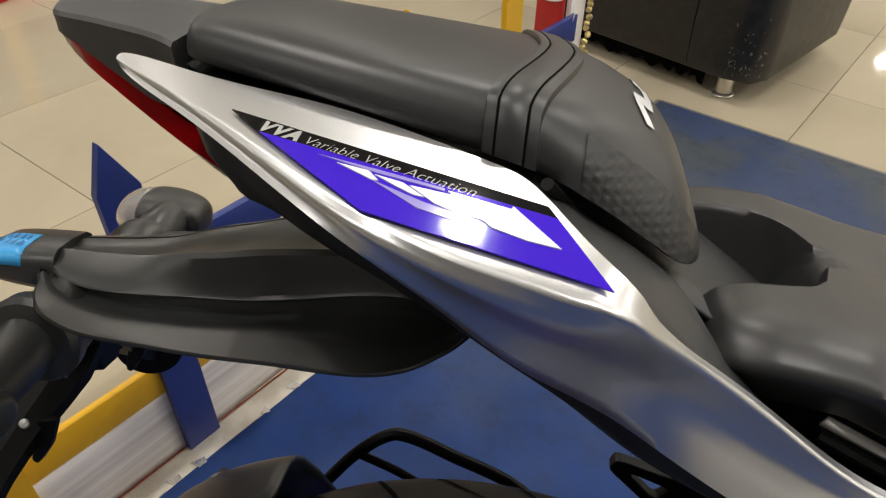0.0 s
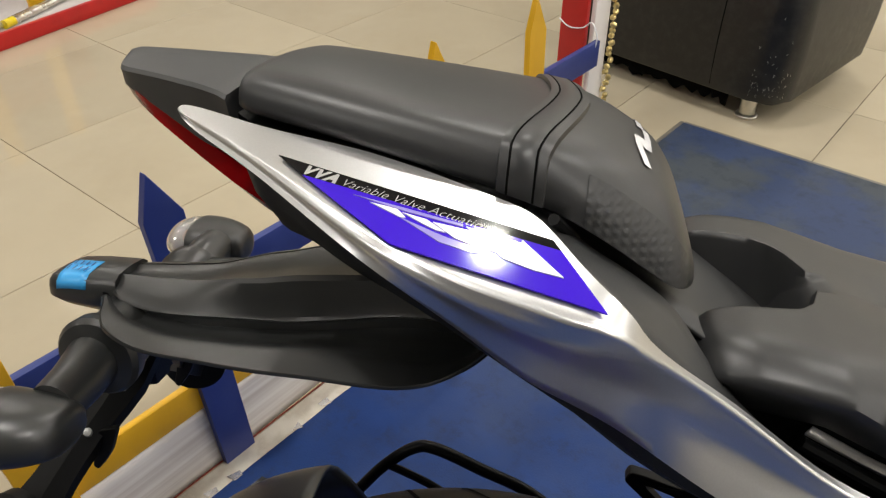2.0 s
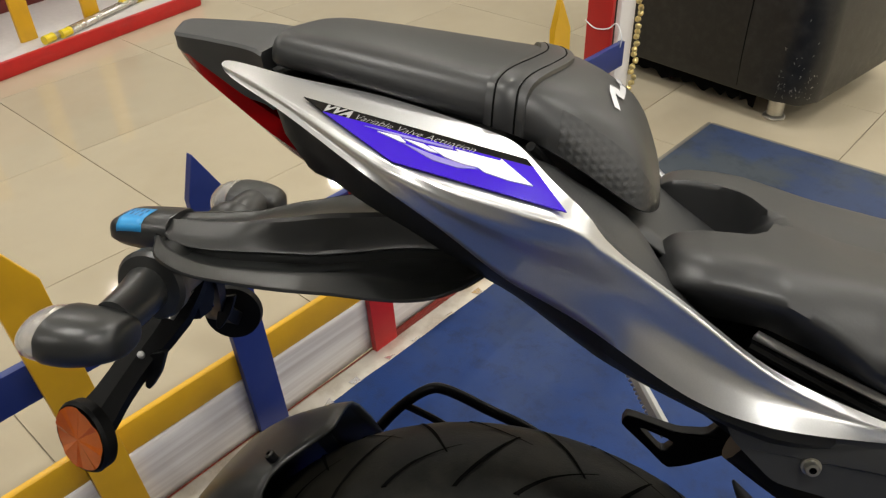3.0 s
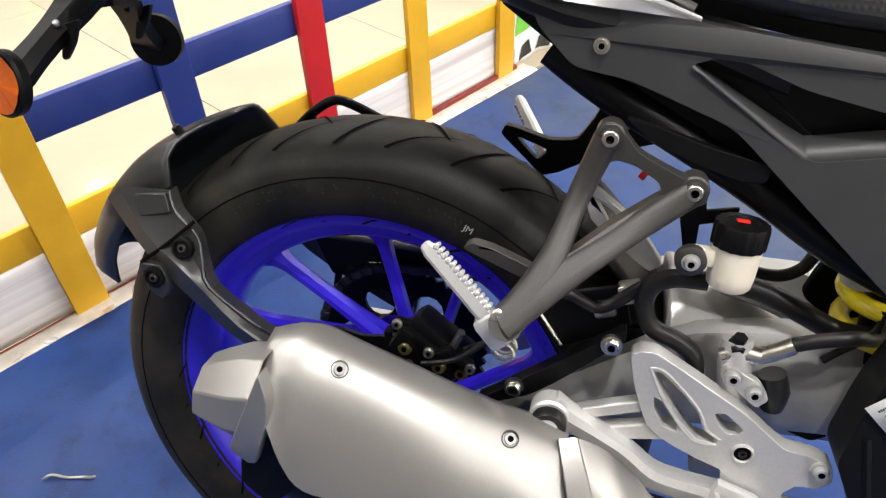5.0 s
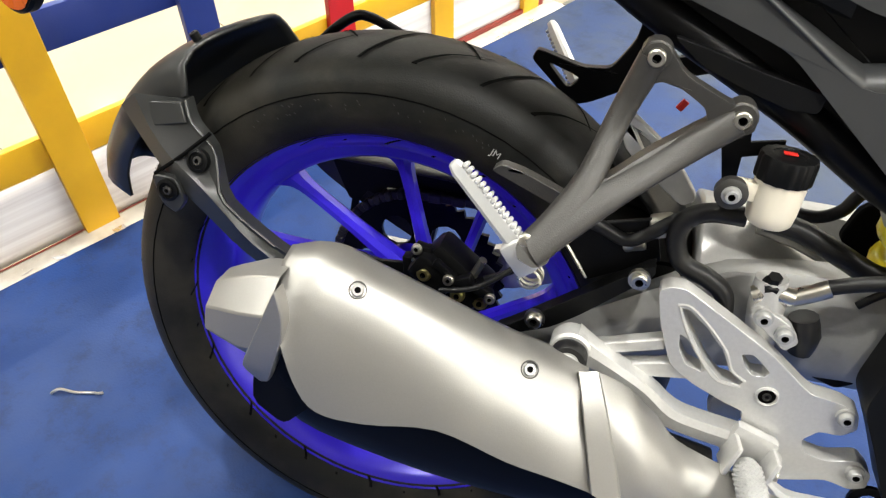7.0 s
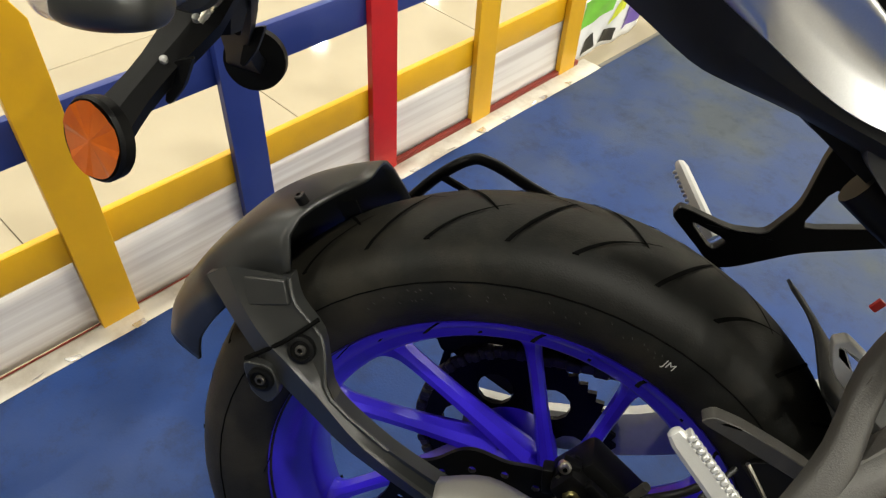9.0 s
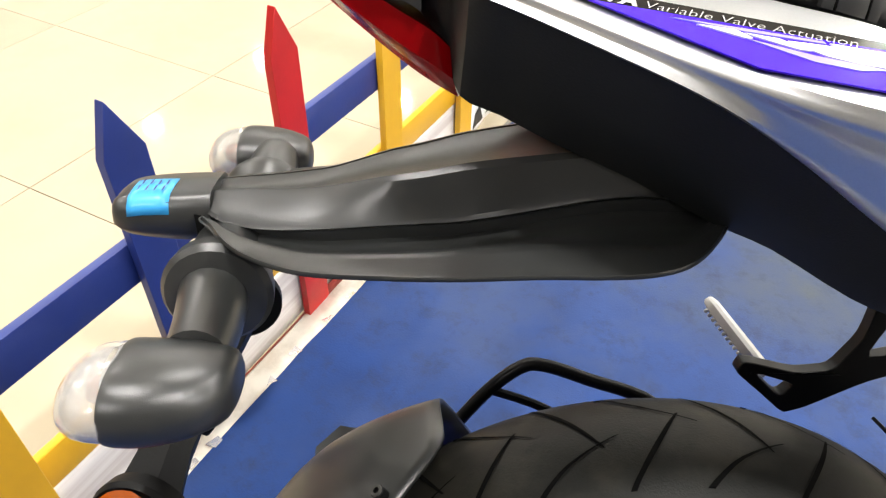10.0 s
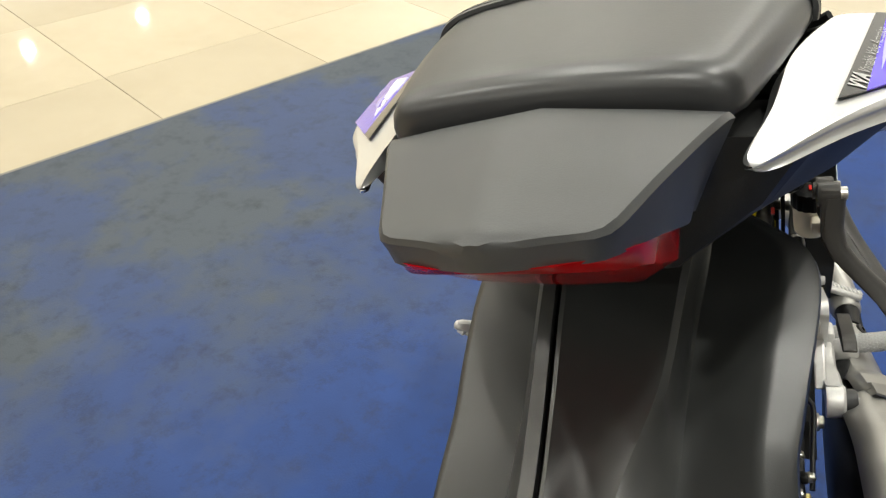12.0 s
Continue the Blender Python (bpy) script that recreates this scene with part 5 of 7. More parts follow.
# long rear mudguard with spine and side wings
def guard_row(x, hc, zc, ye, ze, wr, wl, zo, rise):
    """A section: a hollow-backed spine with a slot along one side, a deep joint at the other side's foot and a creased wing beyond it."""
    deep = float(np.interp(x, (-0.318, -0.24), (0.004, 0.0135)))
    w = wr
    right = [(hc * 0.40, zc - 0.0035), (hc * 0.80, zc - 0.0012), (hc * 0.93, zc), (hc + (ye - hc) * 0.08, zc - (zc - ze) * 0.10), (hc + (ye - hc) * 0.5, zc * 0.48 + ze * 0.52), (ye - 0.0015, ze + 0.0015), (ye, ze - 0.001), (ye - 0.004, ze - deep * 0.3), (ye - 0.006, ze - deep * 0.88), (ye + 0.001, ze - deep)]
    y0, run, low = ye + 0.001, w - ye - 0.001, ze - deep
    right += [(y0 + run * 0.20, low * 0.80 + (zo + rise) * 0.20 - 0.001), (y0 + run * 0.42, low * 0.38 + (zo + rise) * 0.62), (y0 + run * 0.58, zo + rise - 0.0006), (y0 + run * 0.64, zo + rise), (y0 + run * 0.72, zo + rise * 0.86), (y0 + run * 0.93, zo + rise * 0.25), (w - 0.001, zo + 0.0012), (w, zo - 0.001)]
    gap = float(np.interp(x, (-0.318, -0.285, -0.26, -0.21, -0.165, -0.13, -0.10, -0.066), (0.012, 0.015, 0.0165, 0.019, 0.023, 0.026, 0.028, 0.030)))
    low, zo = ze - 0.006, min(zo, 0.7945 if x < -0.2 else 1.0)
    left = [(gap * 0.45, zc - 0.0035), (gap * 0.82, zc - 0.0012), (gap * 0.94, zc - 0.002), (gap * 0.96, zc - 0.009), (gap + 0.0015, zc - 0.009), (gap + 0.002, zc - 0.002), (gap + 0.010, zc - 0.004), (gap + 0.015, zc * 0.6 + low * 0.4)]
    y1 = gap + 0.020
    left += [(y1 + max(0.004, wl - y1) * u, low * (1 - u) + zo * u + 0.003 * (1 - u)) for u in (0.0, 0.3, 0.6, 0.9)] + [(max(wl, y1 + 0.005), zo)]
    return [(x, -a, b) for a, b in right[::-1]] + [(x, (gap - hc) / 2, zc - 0.004)] + [(x, a, b) for a, b in left]


GUARD = ((-0.318, 0.012, 0.808, 0.024, 0.799, 0.036, 0.036, 0.800, 0.0), (-0.309, 0.0135, 0.809, 0.030, 0.797, 0.050, 0.050, 0.802, 0.0), (-0.298, 0.015, 0.810, 0.034, 0.796, 0.070, 0.060, 0.8030, 0.0005), (-0.285, 0.0165, 0.811, 0.038, 0.796, 0.085, 0.066, 0.8020, 0.001), (-0.265, 0.0195, 0.8135, 0.0415, 0.7975, 0.0935, 0.073, 0.7985, 0.002), (-0.245, 0.0235, 0.817, 0.043, 0.7995, 0.0950, 0.0765, 0.7955, 0.003), (-0.212, 0.0345, 0.8275, 0.0440, 0.8030, 0.0950, 0.0805, 0.7945, 0.005),
         (-0.19, 0.0385, 0.8325, 0.0445, 0.8050, 0.0980, 0.083, 0.7960, 0.006), (-0.165, 0.0410, 0.8390, 0.0455, 0.8080, 0.1015, 0.087, 0.7985, 0.007), (-0.13, 0.0435, 0.8450, 0.0480, 0.8160, 0.1070, 0.091, 0.8035, 0.008), (-0.10, 0.0460, 0.8490, 0.0515, 0.8240, 0.1105, 0.094, 0.8060, 0.008), (-0.075, 0.048, 0.850, 0.0530, 0.8280, 0.1105, 0.094, 0.8080, 0.007), (-0.055, 0.049, 0.848, 0.0530, 0.8280, 0.1030, 0.088, 0.8100, 0.005), (-0.038, 0.046, 0.845, 0.0500, 0.8270, 0.0860, 0.076, 0.8130, 0.002), (-0.026, 0.042, 0.843, 0.0460, 0.8270, 0.0680, 0.062, 0.8180, 0.001))
guard = part("rear_mudguard", skin([guard_row(*g) for g in GUARD], smooth_u=4), MOULDED, bike, "long matte black rear mudguard", sharp=28, solid=0.0025)
# Near-black strip along the slot's floor, painting the shade down in it
part("slot", skin([[(x, y - 0.0009, z), (x, y + 0.0009, z)] for x, y, z in ((-0.30, 0.0141, 0.8015), (-0.255, 0.0175, 0.8065), (-0.212, 0.0196, 0.8195), (-0.165, 0.0237, 0.8310), (-0.13, 0.0267, 0.8370))], smooth_u=2), RECESS_SHADE, guard)
rows = []
for x, w, zt, zb in ((-0.378, 0.013, 0.797, 0.788), (-0.375, 0.020, 0.802, 0.783), (-0.366, 0.024, 0.8055, 0.780), (-0.345, 0.025, 0.808, 0.778), (-0.330, 0.025, 0.809, 0.778), (-0.316, 0.024, 0.810, 0.782)):
    h = zt - zb
    rows.append([(x, a * w, zb + b * h) for a, b in ((-1, 0.25), (-1, 0.6), (-0.92, 0.85), (-0.7, 0.98), (0, 1.03), (0.7, 0.98), (0.92, 0.85), (1, 0.6), (1, 0.25), (0.7, 0), (-0.7, 0))])
nose = part("mudguard_nose", skin(rows, closed=True, caps=True, smooth_u=3), MOULDED, guard, sharp=50)
rows = [[(x, y, z + (0.0005 if x > -0.35 else (-0.0002 if x > -0.36 else -0.0016))) for y, z in ((-0.0252, 0.7965), (-0.0238, 0.8025), (-0.019, 0.8072), (-0.008, 0.8090), (0.002, 0.8092))] for x in (-0.365, -0.355, -0.340)]
sticker = part("sticker", skin(rows, smooth_u=2), TAPE, guard, "cyan paper sticker", solid=0.0004)
for k in range(4):
    x = -0.360 + 0.0048 * k
    for y0, y1 in ((-0.018, -0.011), (-0.008, -0.002)):
        part("sticker_print", skin([[(x, y0, 0.8094), (x, y1, 0.8100)], [(x + 0.0014, y0, 0.8097), (x + 0.0014, y1, 0.8103)]]), BLUE, guard)
# hanger under the mudguard, indicators and reflectors
hanger = part("plate_hanger", skin([[(x, -w, z), (x + 0.012, -w * 0.8, z - 0.004), (x + 0.03, -w * 0.7, z), (x + 0.03, w * 0.7, z), (x + 0.012, w * 0.8, z - 0.004), (x, w, z)] for x, z, w in ((-0.325, 0.798, 0.026), (-0.322, 0.765, 0.028), (-0.325, 0.735, 0.022), (-0.328, 0.712, 0.014))], closed=True, caps=True, smooth_u=3), SATIN, bike, "black plate hanger below the mudguard", sharp=40)
for side in (-1, 1):
    ic = Vector((-0.304, -0.146, 0.760)) if side < 0 else Vector((-0.306, 0.134, 0.782))
    foot = Vector((-0.304, side * 0.020, 0.772))
    tip = Vector((ic.x + 0.004, side * (abs(ic.y) - 0.022), ic.z + 0.004))
    part("boss", lathe([(0.024, 0.0), (0.025, 0.034), (0.030, 0.040), (0.031, 0.050), (0.028, 0.054), (0.020, 0.056), (0.001, 0.056)], facing(foot, (0.03, side, -0.03)), 28), MOULDED, hanger)
    part("stalk", tube([foot + Vector((0, side * 0.05, -0.001)), foot.lerp(tip, 0.75), tip], [0.0195, 0.018, 0.0165], 18, 3), MOULDED, hanger)
    rows = []
    for d, ry, rz, inward in ((0.028, 0.012, 0.008, 0.009), (0.025, 0.019, 0.0135, 0.007), (0.017, 0.0250, 0.0160, 0.004), (0.006, 0.0290, 0.0182, 0.002), (-0.008, 0.0310, 0.0195, 0.0), (-0.021, 0.0312, 0.0197, 0.0), (-0.025, 0.0305, 0.0190, 0.0)):
        rows.append([ic + Vector((d, -side * inward + ry * math.copysign(abs(math.cos(a)) ** 0.85, math.cos(a)), rz * math.copysign(abs(math.sin(a)) ** 0.85, math.sin(a)))) for a in (2 * math.pi * k / 28 for k in range(28))])
    body = part("indicator", skin(rows, closed=True, caps=True, smooth_u=2), MOULDED, bike, "black turn indicator with clear lens", sharp=60)
    rows = []
    for back, f in ((0.0235, 1.0), (0.029, 1.0), (0.038, 0.94), (0.046, 0.75), (0.0505, 0.44), (0.052, 0.08)):
        rows.append([ic + Vector((-back + 0.003 * math.sin(a) * f, 0.0308 * f * math.cos(a), 0.0193 * f * math.sin(a))) for a in (2 * math.pi * k / 28 for k in range(28))])
    lens = part("lens", skin(rows, closed=True, caps=False, smooth_u=2), CLEAR, body, "clear ribbed lens", sharp=60, solid=0.002)
    part("bulb", lathe([(0.0005, 0.010), (0.006, 0.007), (0.0085, 0.0), (0.006, -0.012)], facing(ic + Vector((-0.032, 0, 0)), (-1, 0, 0)), 14), AMBER, body)
    part("bowl", lathe([(0.0205, 0.0), (0.017, -0.006), (0.002, -0.012)], facing(ic + Vector((-0.027, 0, 0)), (-1, 0, 0)), 24, caps=False), STEEL, body)
    # reflector on an arm
    at, way = Vector((-0.341, side * 0.126, 0.652)), Vector((-0.28, side, 0.05)).normalized()
    reflector = part("reflector", lathe([(0.031, -0.008), (0.032, 0.001), (0.030, 0.004), (0.028, 0.003)], facing(at, way), 40), SATIN, bike, "round amber side reflector")
    m = facing(at + way * 0.0042, way)
    fan = bmesh.new()
    centre = fan.verts.new(m @ Vector((0, 0, 0.0022)))
    edge_ = [fan.verts.new(m @ Vector((0.0285 * math.cos(math.pi * k / 16), 0.0285 * math.sin(math.pi * k / 16), 0.0016 if (k // 4) % 2 else 0.0))) for k in range(32)]
    for k in range(32):
        fan.faces.new((centre, edge_[k], edge_[(k + 1) % 32]))
    part("amber_face", fan, AMBER, reflector, "amber prism face", sharp=1)
    bolt(reflector, at - way * 0.008, -way, 0.006, STEEL)
    rows = [[Vector(p) + Vector((dx, side * dy, dz)) for dx, dy, dz in ((-back, -0.004, -0.006), (ahead, -0.004, -0.008), (ahead + 0.003, 0.002, 0.004), (ahead * 0.3, 0.007, 0.008), (-back, 0.005, 0.007))] for p, back, ahead in (((-0.318, side * 0.012, 0.752), 0.022, 0.028), ((-0.320, side * 0.030, 0.722), 0.018, 0.022), ((-0.329, side * 0.060, 0.694), 0.013, 0.014), ((-0.338, side * 0.088, 0.670), 0.014, 0.013), ((-0.343, side * 0.106, 0.656), 0.018, 0.016), ((-0.344, side * 0.116, 0.650), 0.017, 0.015))]
    part("reflector_arm", skin(rows, closed=True, caps=True, smooth_u=2), SATIN, hanger, "", sharp=25)
    part("arm_fin", plate(rounded([(-0.318, 0.700), (-0.300, 0.706), (-0.308, 0.682), (-0.320, 0.664), (-0.325, 0.666)], 2, 0.2), min(side * 0.058, side * 0.064), max(side * 0.058, side * 0.064)), SATIN, hanger, bevel=0.002)
    for at in ((-0.311, side * 0.040, 0.729), (-0.322, side * 0.068, 0.701)):
        part("rivet", lathe([(0.0032, -0.003), (0.0032, 0.001), (0.0022, 0.0018), (0.0004, 0.0020)], facing(at, (0.2, side * 0.6, 0.8)), 12), BARE, hanger)
    part("cable_clip", tube([(-0.304, side * 0.026, 0.742), (-0.300, side * 0.038, 0.738), (-0.304, side * 0.046, 0.728)], 0.0026, 8, 3), STEEL, hanger)
    part("tie_rod", tube([(-0.285, side * 0.022, 0.765), (-0.31, side * 0.036, 0.725), (-0.33, side * 0.060, 0.690)], 0.0035, 8, 2), STEEL, hanger)
    bolt(hanger, (-0.318, side * 0.042, 0.705), (0.3, side, 0.4), 0.005, STEEL)


# ---- exhaust ----
SHELL = (((-0.046, -0.185, 0.482), (-0.042, -0.225, 0.468), (-0.030, -0.250, 0.440)), ((-0.011, -0.180, 0.491), (-0.012, -0.228, 0.470), (-0.014, -0.252, 0.392)), ((0.030, -0.180, 0.480), (0.030, -0.229, 0.455), (0.007, -0.252, 0.366)),
         ((0.072, -0.180, 0.468), (0.072, -0.229, 0.442), (0.050, -0.252, 0.367)), ((0.115, -0.180, 0.455), (0.115, -0.227, 0.430), (0.112, -0.250, 0.380)), ((0.155, -0.178, 0.443), (0.157, -0.222, 0.418), (0.173, -0.247, 0.364)),
         ((0.186, -0.175, 0.435), (0.190, -0.218, 0.408), (0.215, -0.244, 0.357)), ((0.222, -0.178, 0.424), (0.225, -0.212, 0.400), (0.252, -0.240, 0.348)))
rows = []
for top, shoulder, low in SHELL:
    a, b, c = Vector(top), Vector(shoulder), Vector(low)
    back = a + Vector((0, 0.02, -0.012))
    rows.append([back, a, a.lerp(b, 0.5) + Vector((0, -0.003, 0.004)), b * 0.8 + (a + c) * 0.1, b.lerp(c, 0.2), b.lerp(c, 0.55) + Vector((0, -0.003, 0.001)), c, c + Vector((0.0, 0.006, -0.003))])
muffler = part("muffler_shield", skin(rows, smooth_u=4), SHIELD, bike, "satin silver muffler heat shield", sharp=55, solid=0.003)
rows = []
for x, y, z, ry, rz in ((-0.045, -0.192, 0.382, 0.040, 0.050), (-0.035, -0.192, 0.380, 0.044, 0.058), (0.0, -0.190, 0.372, 0.046, 0.072), (0.10, -0.186, 0.352, 0.046, 0.068), (0.20, -0.183, 0.338, 0.043, 0.056), (0.27, -0.18, 0.334, 0.038, 0.040), (0.34, -0.175, 0.332, 0.029, 0.030)):
    rows.append([(x, y + ry * math.copysign(abs(math.cos(a)) ** 0.8, math.cos(a)), z + rz * math.copysign(abs(math.sin(a)) ** 0.8, math.sin(a))) for a in (2 * math.pi * k / 24 for k in range(24))])
part("muffler_body", skin(rows, closed=True, caps=True, smooth_u=3), DARK, muffler, "black muffler body", sharp=60)
# outlet
octo = [(math.cos(radians(22.5 + 45 * k)), math.sin(radians(22.5 + 45 * k))) for k in range(8)]
rows = [[(x + 0.10 * (s * rz), y + c * ry, z + s * rz) for c, s in octo] for x, y, z, ry, rz in ((-0.040, -0.214, 0.434, 0.042, 0.047), (-0.064, -0.214, 0.431, 0.041, 0.045), (-0.088, -0.213, 0.428, 0.034, 0.036), (-0.101, -0.212, 0.426, 0.030, 0.030), (-0.100, -0.212, 0.426, 0.025, 0.025), (-0.08, -0.212, 0.427, 0.025, 0.025))]
outlet = part("exhaust_outlet", skin(rows, closed=True), SHIELD, bike, "angular silver exhaust outlet", sharp=25, bevel=0.0015)
# Black disc closes the outlet; the pipe's inner shade is its colour
part("outlet_bore_shade", lathe([(0.030, 0.0), (0.001, 0.0)], facing((-0.079, -0.212, 0.427), (-1, 0, 0)), 16, caps=False), RECESS_SHADE, outlet)
part("end_trim", plate(rounded([(-0.029, 0.482), (-0.041, 0.45), (-0.062, 0.394), (-0.051, 0.371), (-0.041, 0.375), (-0.023, 0.434), (-0.023, 0.457)], 2, 0.2), -0.254, -0.238, place=lambda p: p + Vector((0, 0.5 * max(0, 0.40 - p.z), 0))), SHIELD, outlet, "curved silver end trim", bevel=0.003)
part("end_plate", plate(rounded([(-0.062, 0.345), (-0.048, 0.45), (-0.028, 0.46), (0.0, 0.36), (-0.03, 0.325)], 2, 0.2), -0.236, -0.20), DARK, muffler)
for at, way in (((0.0246, -0.2104, 0.4696), (0.20, -0.765, 0.611)), ((0.1745, -0.2024, 0.4276), (0.266, -0.705, 0.657))):
    part("bolt_recess", lathe([(0.0078, -0.003), (0.0078, 0.0004), (0.0068, 0.0005), (0.0062, -0.001), (0.001, -0.001)], facing(at, way), 20), GREY, muffler)
    bolt(muffler, at, way, 0.0054, BARE, h=0.0016, washer=False)
# collector shield and pipe
def shield_row(top, low, bulge, lift=0.0):
    a, b = Vector(top), Vector(low)
    out = Vector((0, -0.75, 0.66))
    return [a + Vector((0, 0.012, -0.012)), a + out * lift, a.lerp(b, 0.25) + out * (bulge + lift), a.lerp(b, 0.5) + out * (bulge * 1.25 + lift), a.lerp(b, 0.78) + out * (bulge * 0.9 + lift), b + out * lift, b + Vector((0, 0.01, -0.004))]


SHIELD_ROWS = (((0.2215, -0.186, 0.4280), (0.2535, -0.243, 0.349), 0.004), ((0.2300, -0.183, 0.4275), (0.2690, -0.238, 0.336), 0.012), ((0.2560, -0.179, 0.4170), (0.2930, -0.229, 0.325), 0.018), ((0.2840, -0.178, 0.3960), (0.3150, -0.222, 0.3215), 0.015), ((0.3070, -0.178, 0.3740), (0.3390, -0.218, 0.3180), 0.012), ((0.3540, -0.178, 0.3580), (0.3700, -0.214, 0.3145), 0.010), ((0.3960, -0.178, 0.3420), (0.4000, -0.210, 0.3110), 0.009), ((0.4400, -0.178, 0.3370), (0.4400, -0.204, 0.3110), 0.009), ((0.4600, -0.181, 0.3240), (0.4560, -0.200, 0.3120), 0.005))
rows = [shield_row(*r) for r in SHIELD_ROWS]
collector = part("collector_shield", skin(rows, smooth_u=4), SHIELD, bike, "satin silver pipe shield", sharp=50, solid=0.003)
part("shield_flange", skin([shield_row((0.2130, -0.1890, 0.4270), (0.2440, -0.2460, 0.3540), 0.004, 0.0), shield_row((0.2140, -0.1885, 0.4270), (0.2450, -0.2455, 0.3535), 0.0045, 0.0030), shield_row((0.2290, -0.1835, 0.4278), (0.2720, -0.2375, 0.3345), 0.0125, 0.0035), shield_row((0.2310, -0.183, 0.4272), (0.2745, -0.2365, 0.3335), 0.0130, -0.001)]), SHIELD, collector, "folded flange of the pipe shield", sharp=20)
bolt(collector, (0.437, -0.2015, 0.3300), (0, -0.8, 0.6), 0.0065, GREY, h=0.002)
part("exhaust_pipe", tube([(0.452, -0.190, 0.315), (0.48, -0.189, 0.313), (0.50, -0.188, 0.312), (0.56, -0.18, 0.31)], 0.0165, 16, 4), DARK, collector)
part("header_pipe", tube([(0.494, -0.188, 0.312), (0.506, -0.187, 0.312), (0.55, -0.180, 0.316), (0.60, -0.165, 0.335), (0.66, -0.14, 0.36), (0.72, -0.10, 0.38)], [0.0175, 0.021, 0.023, 0.023, 0.023, 0.023], 16, 3), SHIELD, collector, "silver header pipe")

# ---- passenger foot pegs ----
def bend_right(p):
    return p + Vector((0, -0.85 * max(0, 0.635 - p.z), 0))


bracket = part("peg_bracket", plate(rounded([(0.205, 0.683), (0.207, 0.691), (0.215, 0.693), (0.224, 0.689), (0.239, 0.672), (0.273, 0.658), (0.284, 0.657), (0.294, 0.653), (0.295, 0.641), (0.287, 0.635), (0.277, 0.63), (0.251, 0.612), (0.231, 0.598), (0.195, 0.571), (0.175, 0.551), (0.173, 0.542), (0.164, 0.538), (0.151, 0.541), (0.147, 0.549), (0.164, 0.564), (0.18, 0.579), (0.183, 0.59), (0.188, 0.613), (0.2, 0.656)], 2, 0.22), -0.147, -0.131, [rounded([(0.215, 0.661), (0.224, 0.665), (0.239, 0.662), (0.257, 0.652), (0.262, 0.642), (0.252, 0.634), (0.226, 0.617), (0.201, 0.597), (0.194, 0.595), (0.196, 0.608), (0.206, 0.637)], 2, 0.2)], place=bend_right), GREY, bike, "grey triangular passenger peg bracket", bevel=0.004)
for pts, wide in ((((0.214, 0.680), (0.200, 0.634), (0.188, 0.592), (0.171, 0.560), (0.160, 0.548)), (0.0105, 0.0092, 0.0100, 0.0120, 0.0110)), (((0.283, 0.646), (0.245, 0.617), (0.213, 0.593), (0.183, 0.570), (0.162, 0.550)), (0.0108, 0.0094, 0.0098, 0.0120, 0.0110))):
    rows = []
    for k, ((x, z), w) in enumerate(zip(pts, wide)):
        (xa, za), (xb, zb) = pts[max(0, k - 1)], pts[min(len(pts) - 1, k + 1)]
        d = Vector((xb - xa, 0, zb - za)).normalized()
        n_ = Vector((-d.z, 0, d.x))
        rows.append([bend_right(Vector((x, -0.140, z)) + n_ * (w * a) + Vector((0, b, 0))) for a, b in ((-1.0, 0.004), (-1.0, -0.0055), (-0.82, -0.0095), (-0.45, -0.0122), (0.0, -0.0130), (0.45, -0.0122), (0.82, -0.0095), (1.0, -0.0055), (1.0, 0.004))])
    part("rib", skin(rows, closed=True, caps=True, smooth_u=3), GREY, bracket, sharp=60)
for at in ((0.216, -0.140, 0.682), (0.284, -0.140, 0.649)):
    part("bush", lathe([(0.0115, -0.012), (0.0115, 0.006), (0.010, 0.0075), (0.001, 0.0075)], facing(at, (0, -1, 0)), 20), GREY, bracket)
    bolt(bracket, Vector(at) + Vector((0, -0.007, 0)), (0, -1, 0), 0.0065, STEEL, h=0.007, washer=False)


def peg(base, tip, side, parent, ribs=True):
    """A folded metal peg with ribs along its outer edge."""
    a, b = Vector(base), Vector(tip)
    d = (b - a).normalized()
    out = Vector((0, side, 0.35))
    out = (out - d * out.dot(d)).normalized()
    wide = d.cross(out)
    rows = [[a.lerp(b, u) + wide * (0.0072 * s * cx) + out * (0.0066 * s * cy) for cx, cy in ((-1, -0.5), (-0.6, -1), (0.6, -1), (1, -0.5), (1, 0.6), (0.6, 1), (-0.6, 1), (-1, 0.6))] for u, s in ((0, 0.9), (0.12, 1), (0.9, 0.85), (0.98, 0.6), (1.0, 0.3))]
    bar = part("foot_peg", skin(rows, closed=True, caps=True), PEG, parent, "ribbed alloy foot peg", sharp=35)
    bm = bmesh.new()
    for k in range(14):
        p = a.lerp(b, 0.10 + 0.061 * k)
        box((0.005, 0.013, 0.0036), Matrix.Translation(p + wide * 0.0068 + out * 0.001) @ Matrix((wide, out, d)).transposed().to_4x4(), 0.001, bm, 1)
    part("peg_ribs", bm, PEG, bar)
    return bar


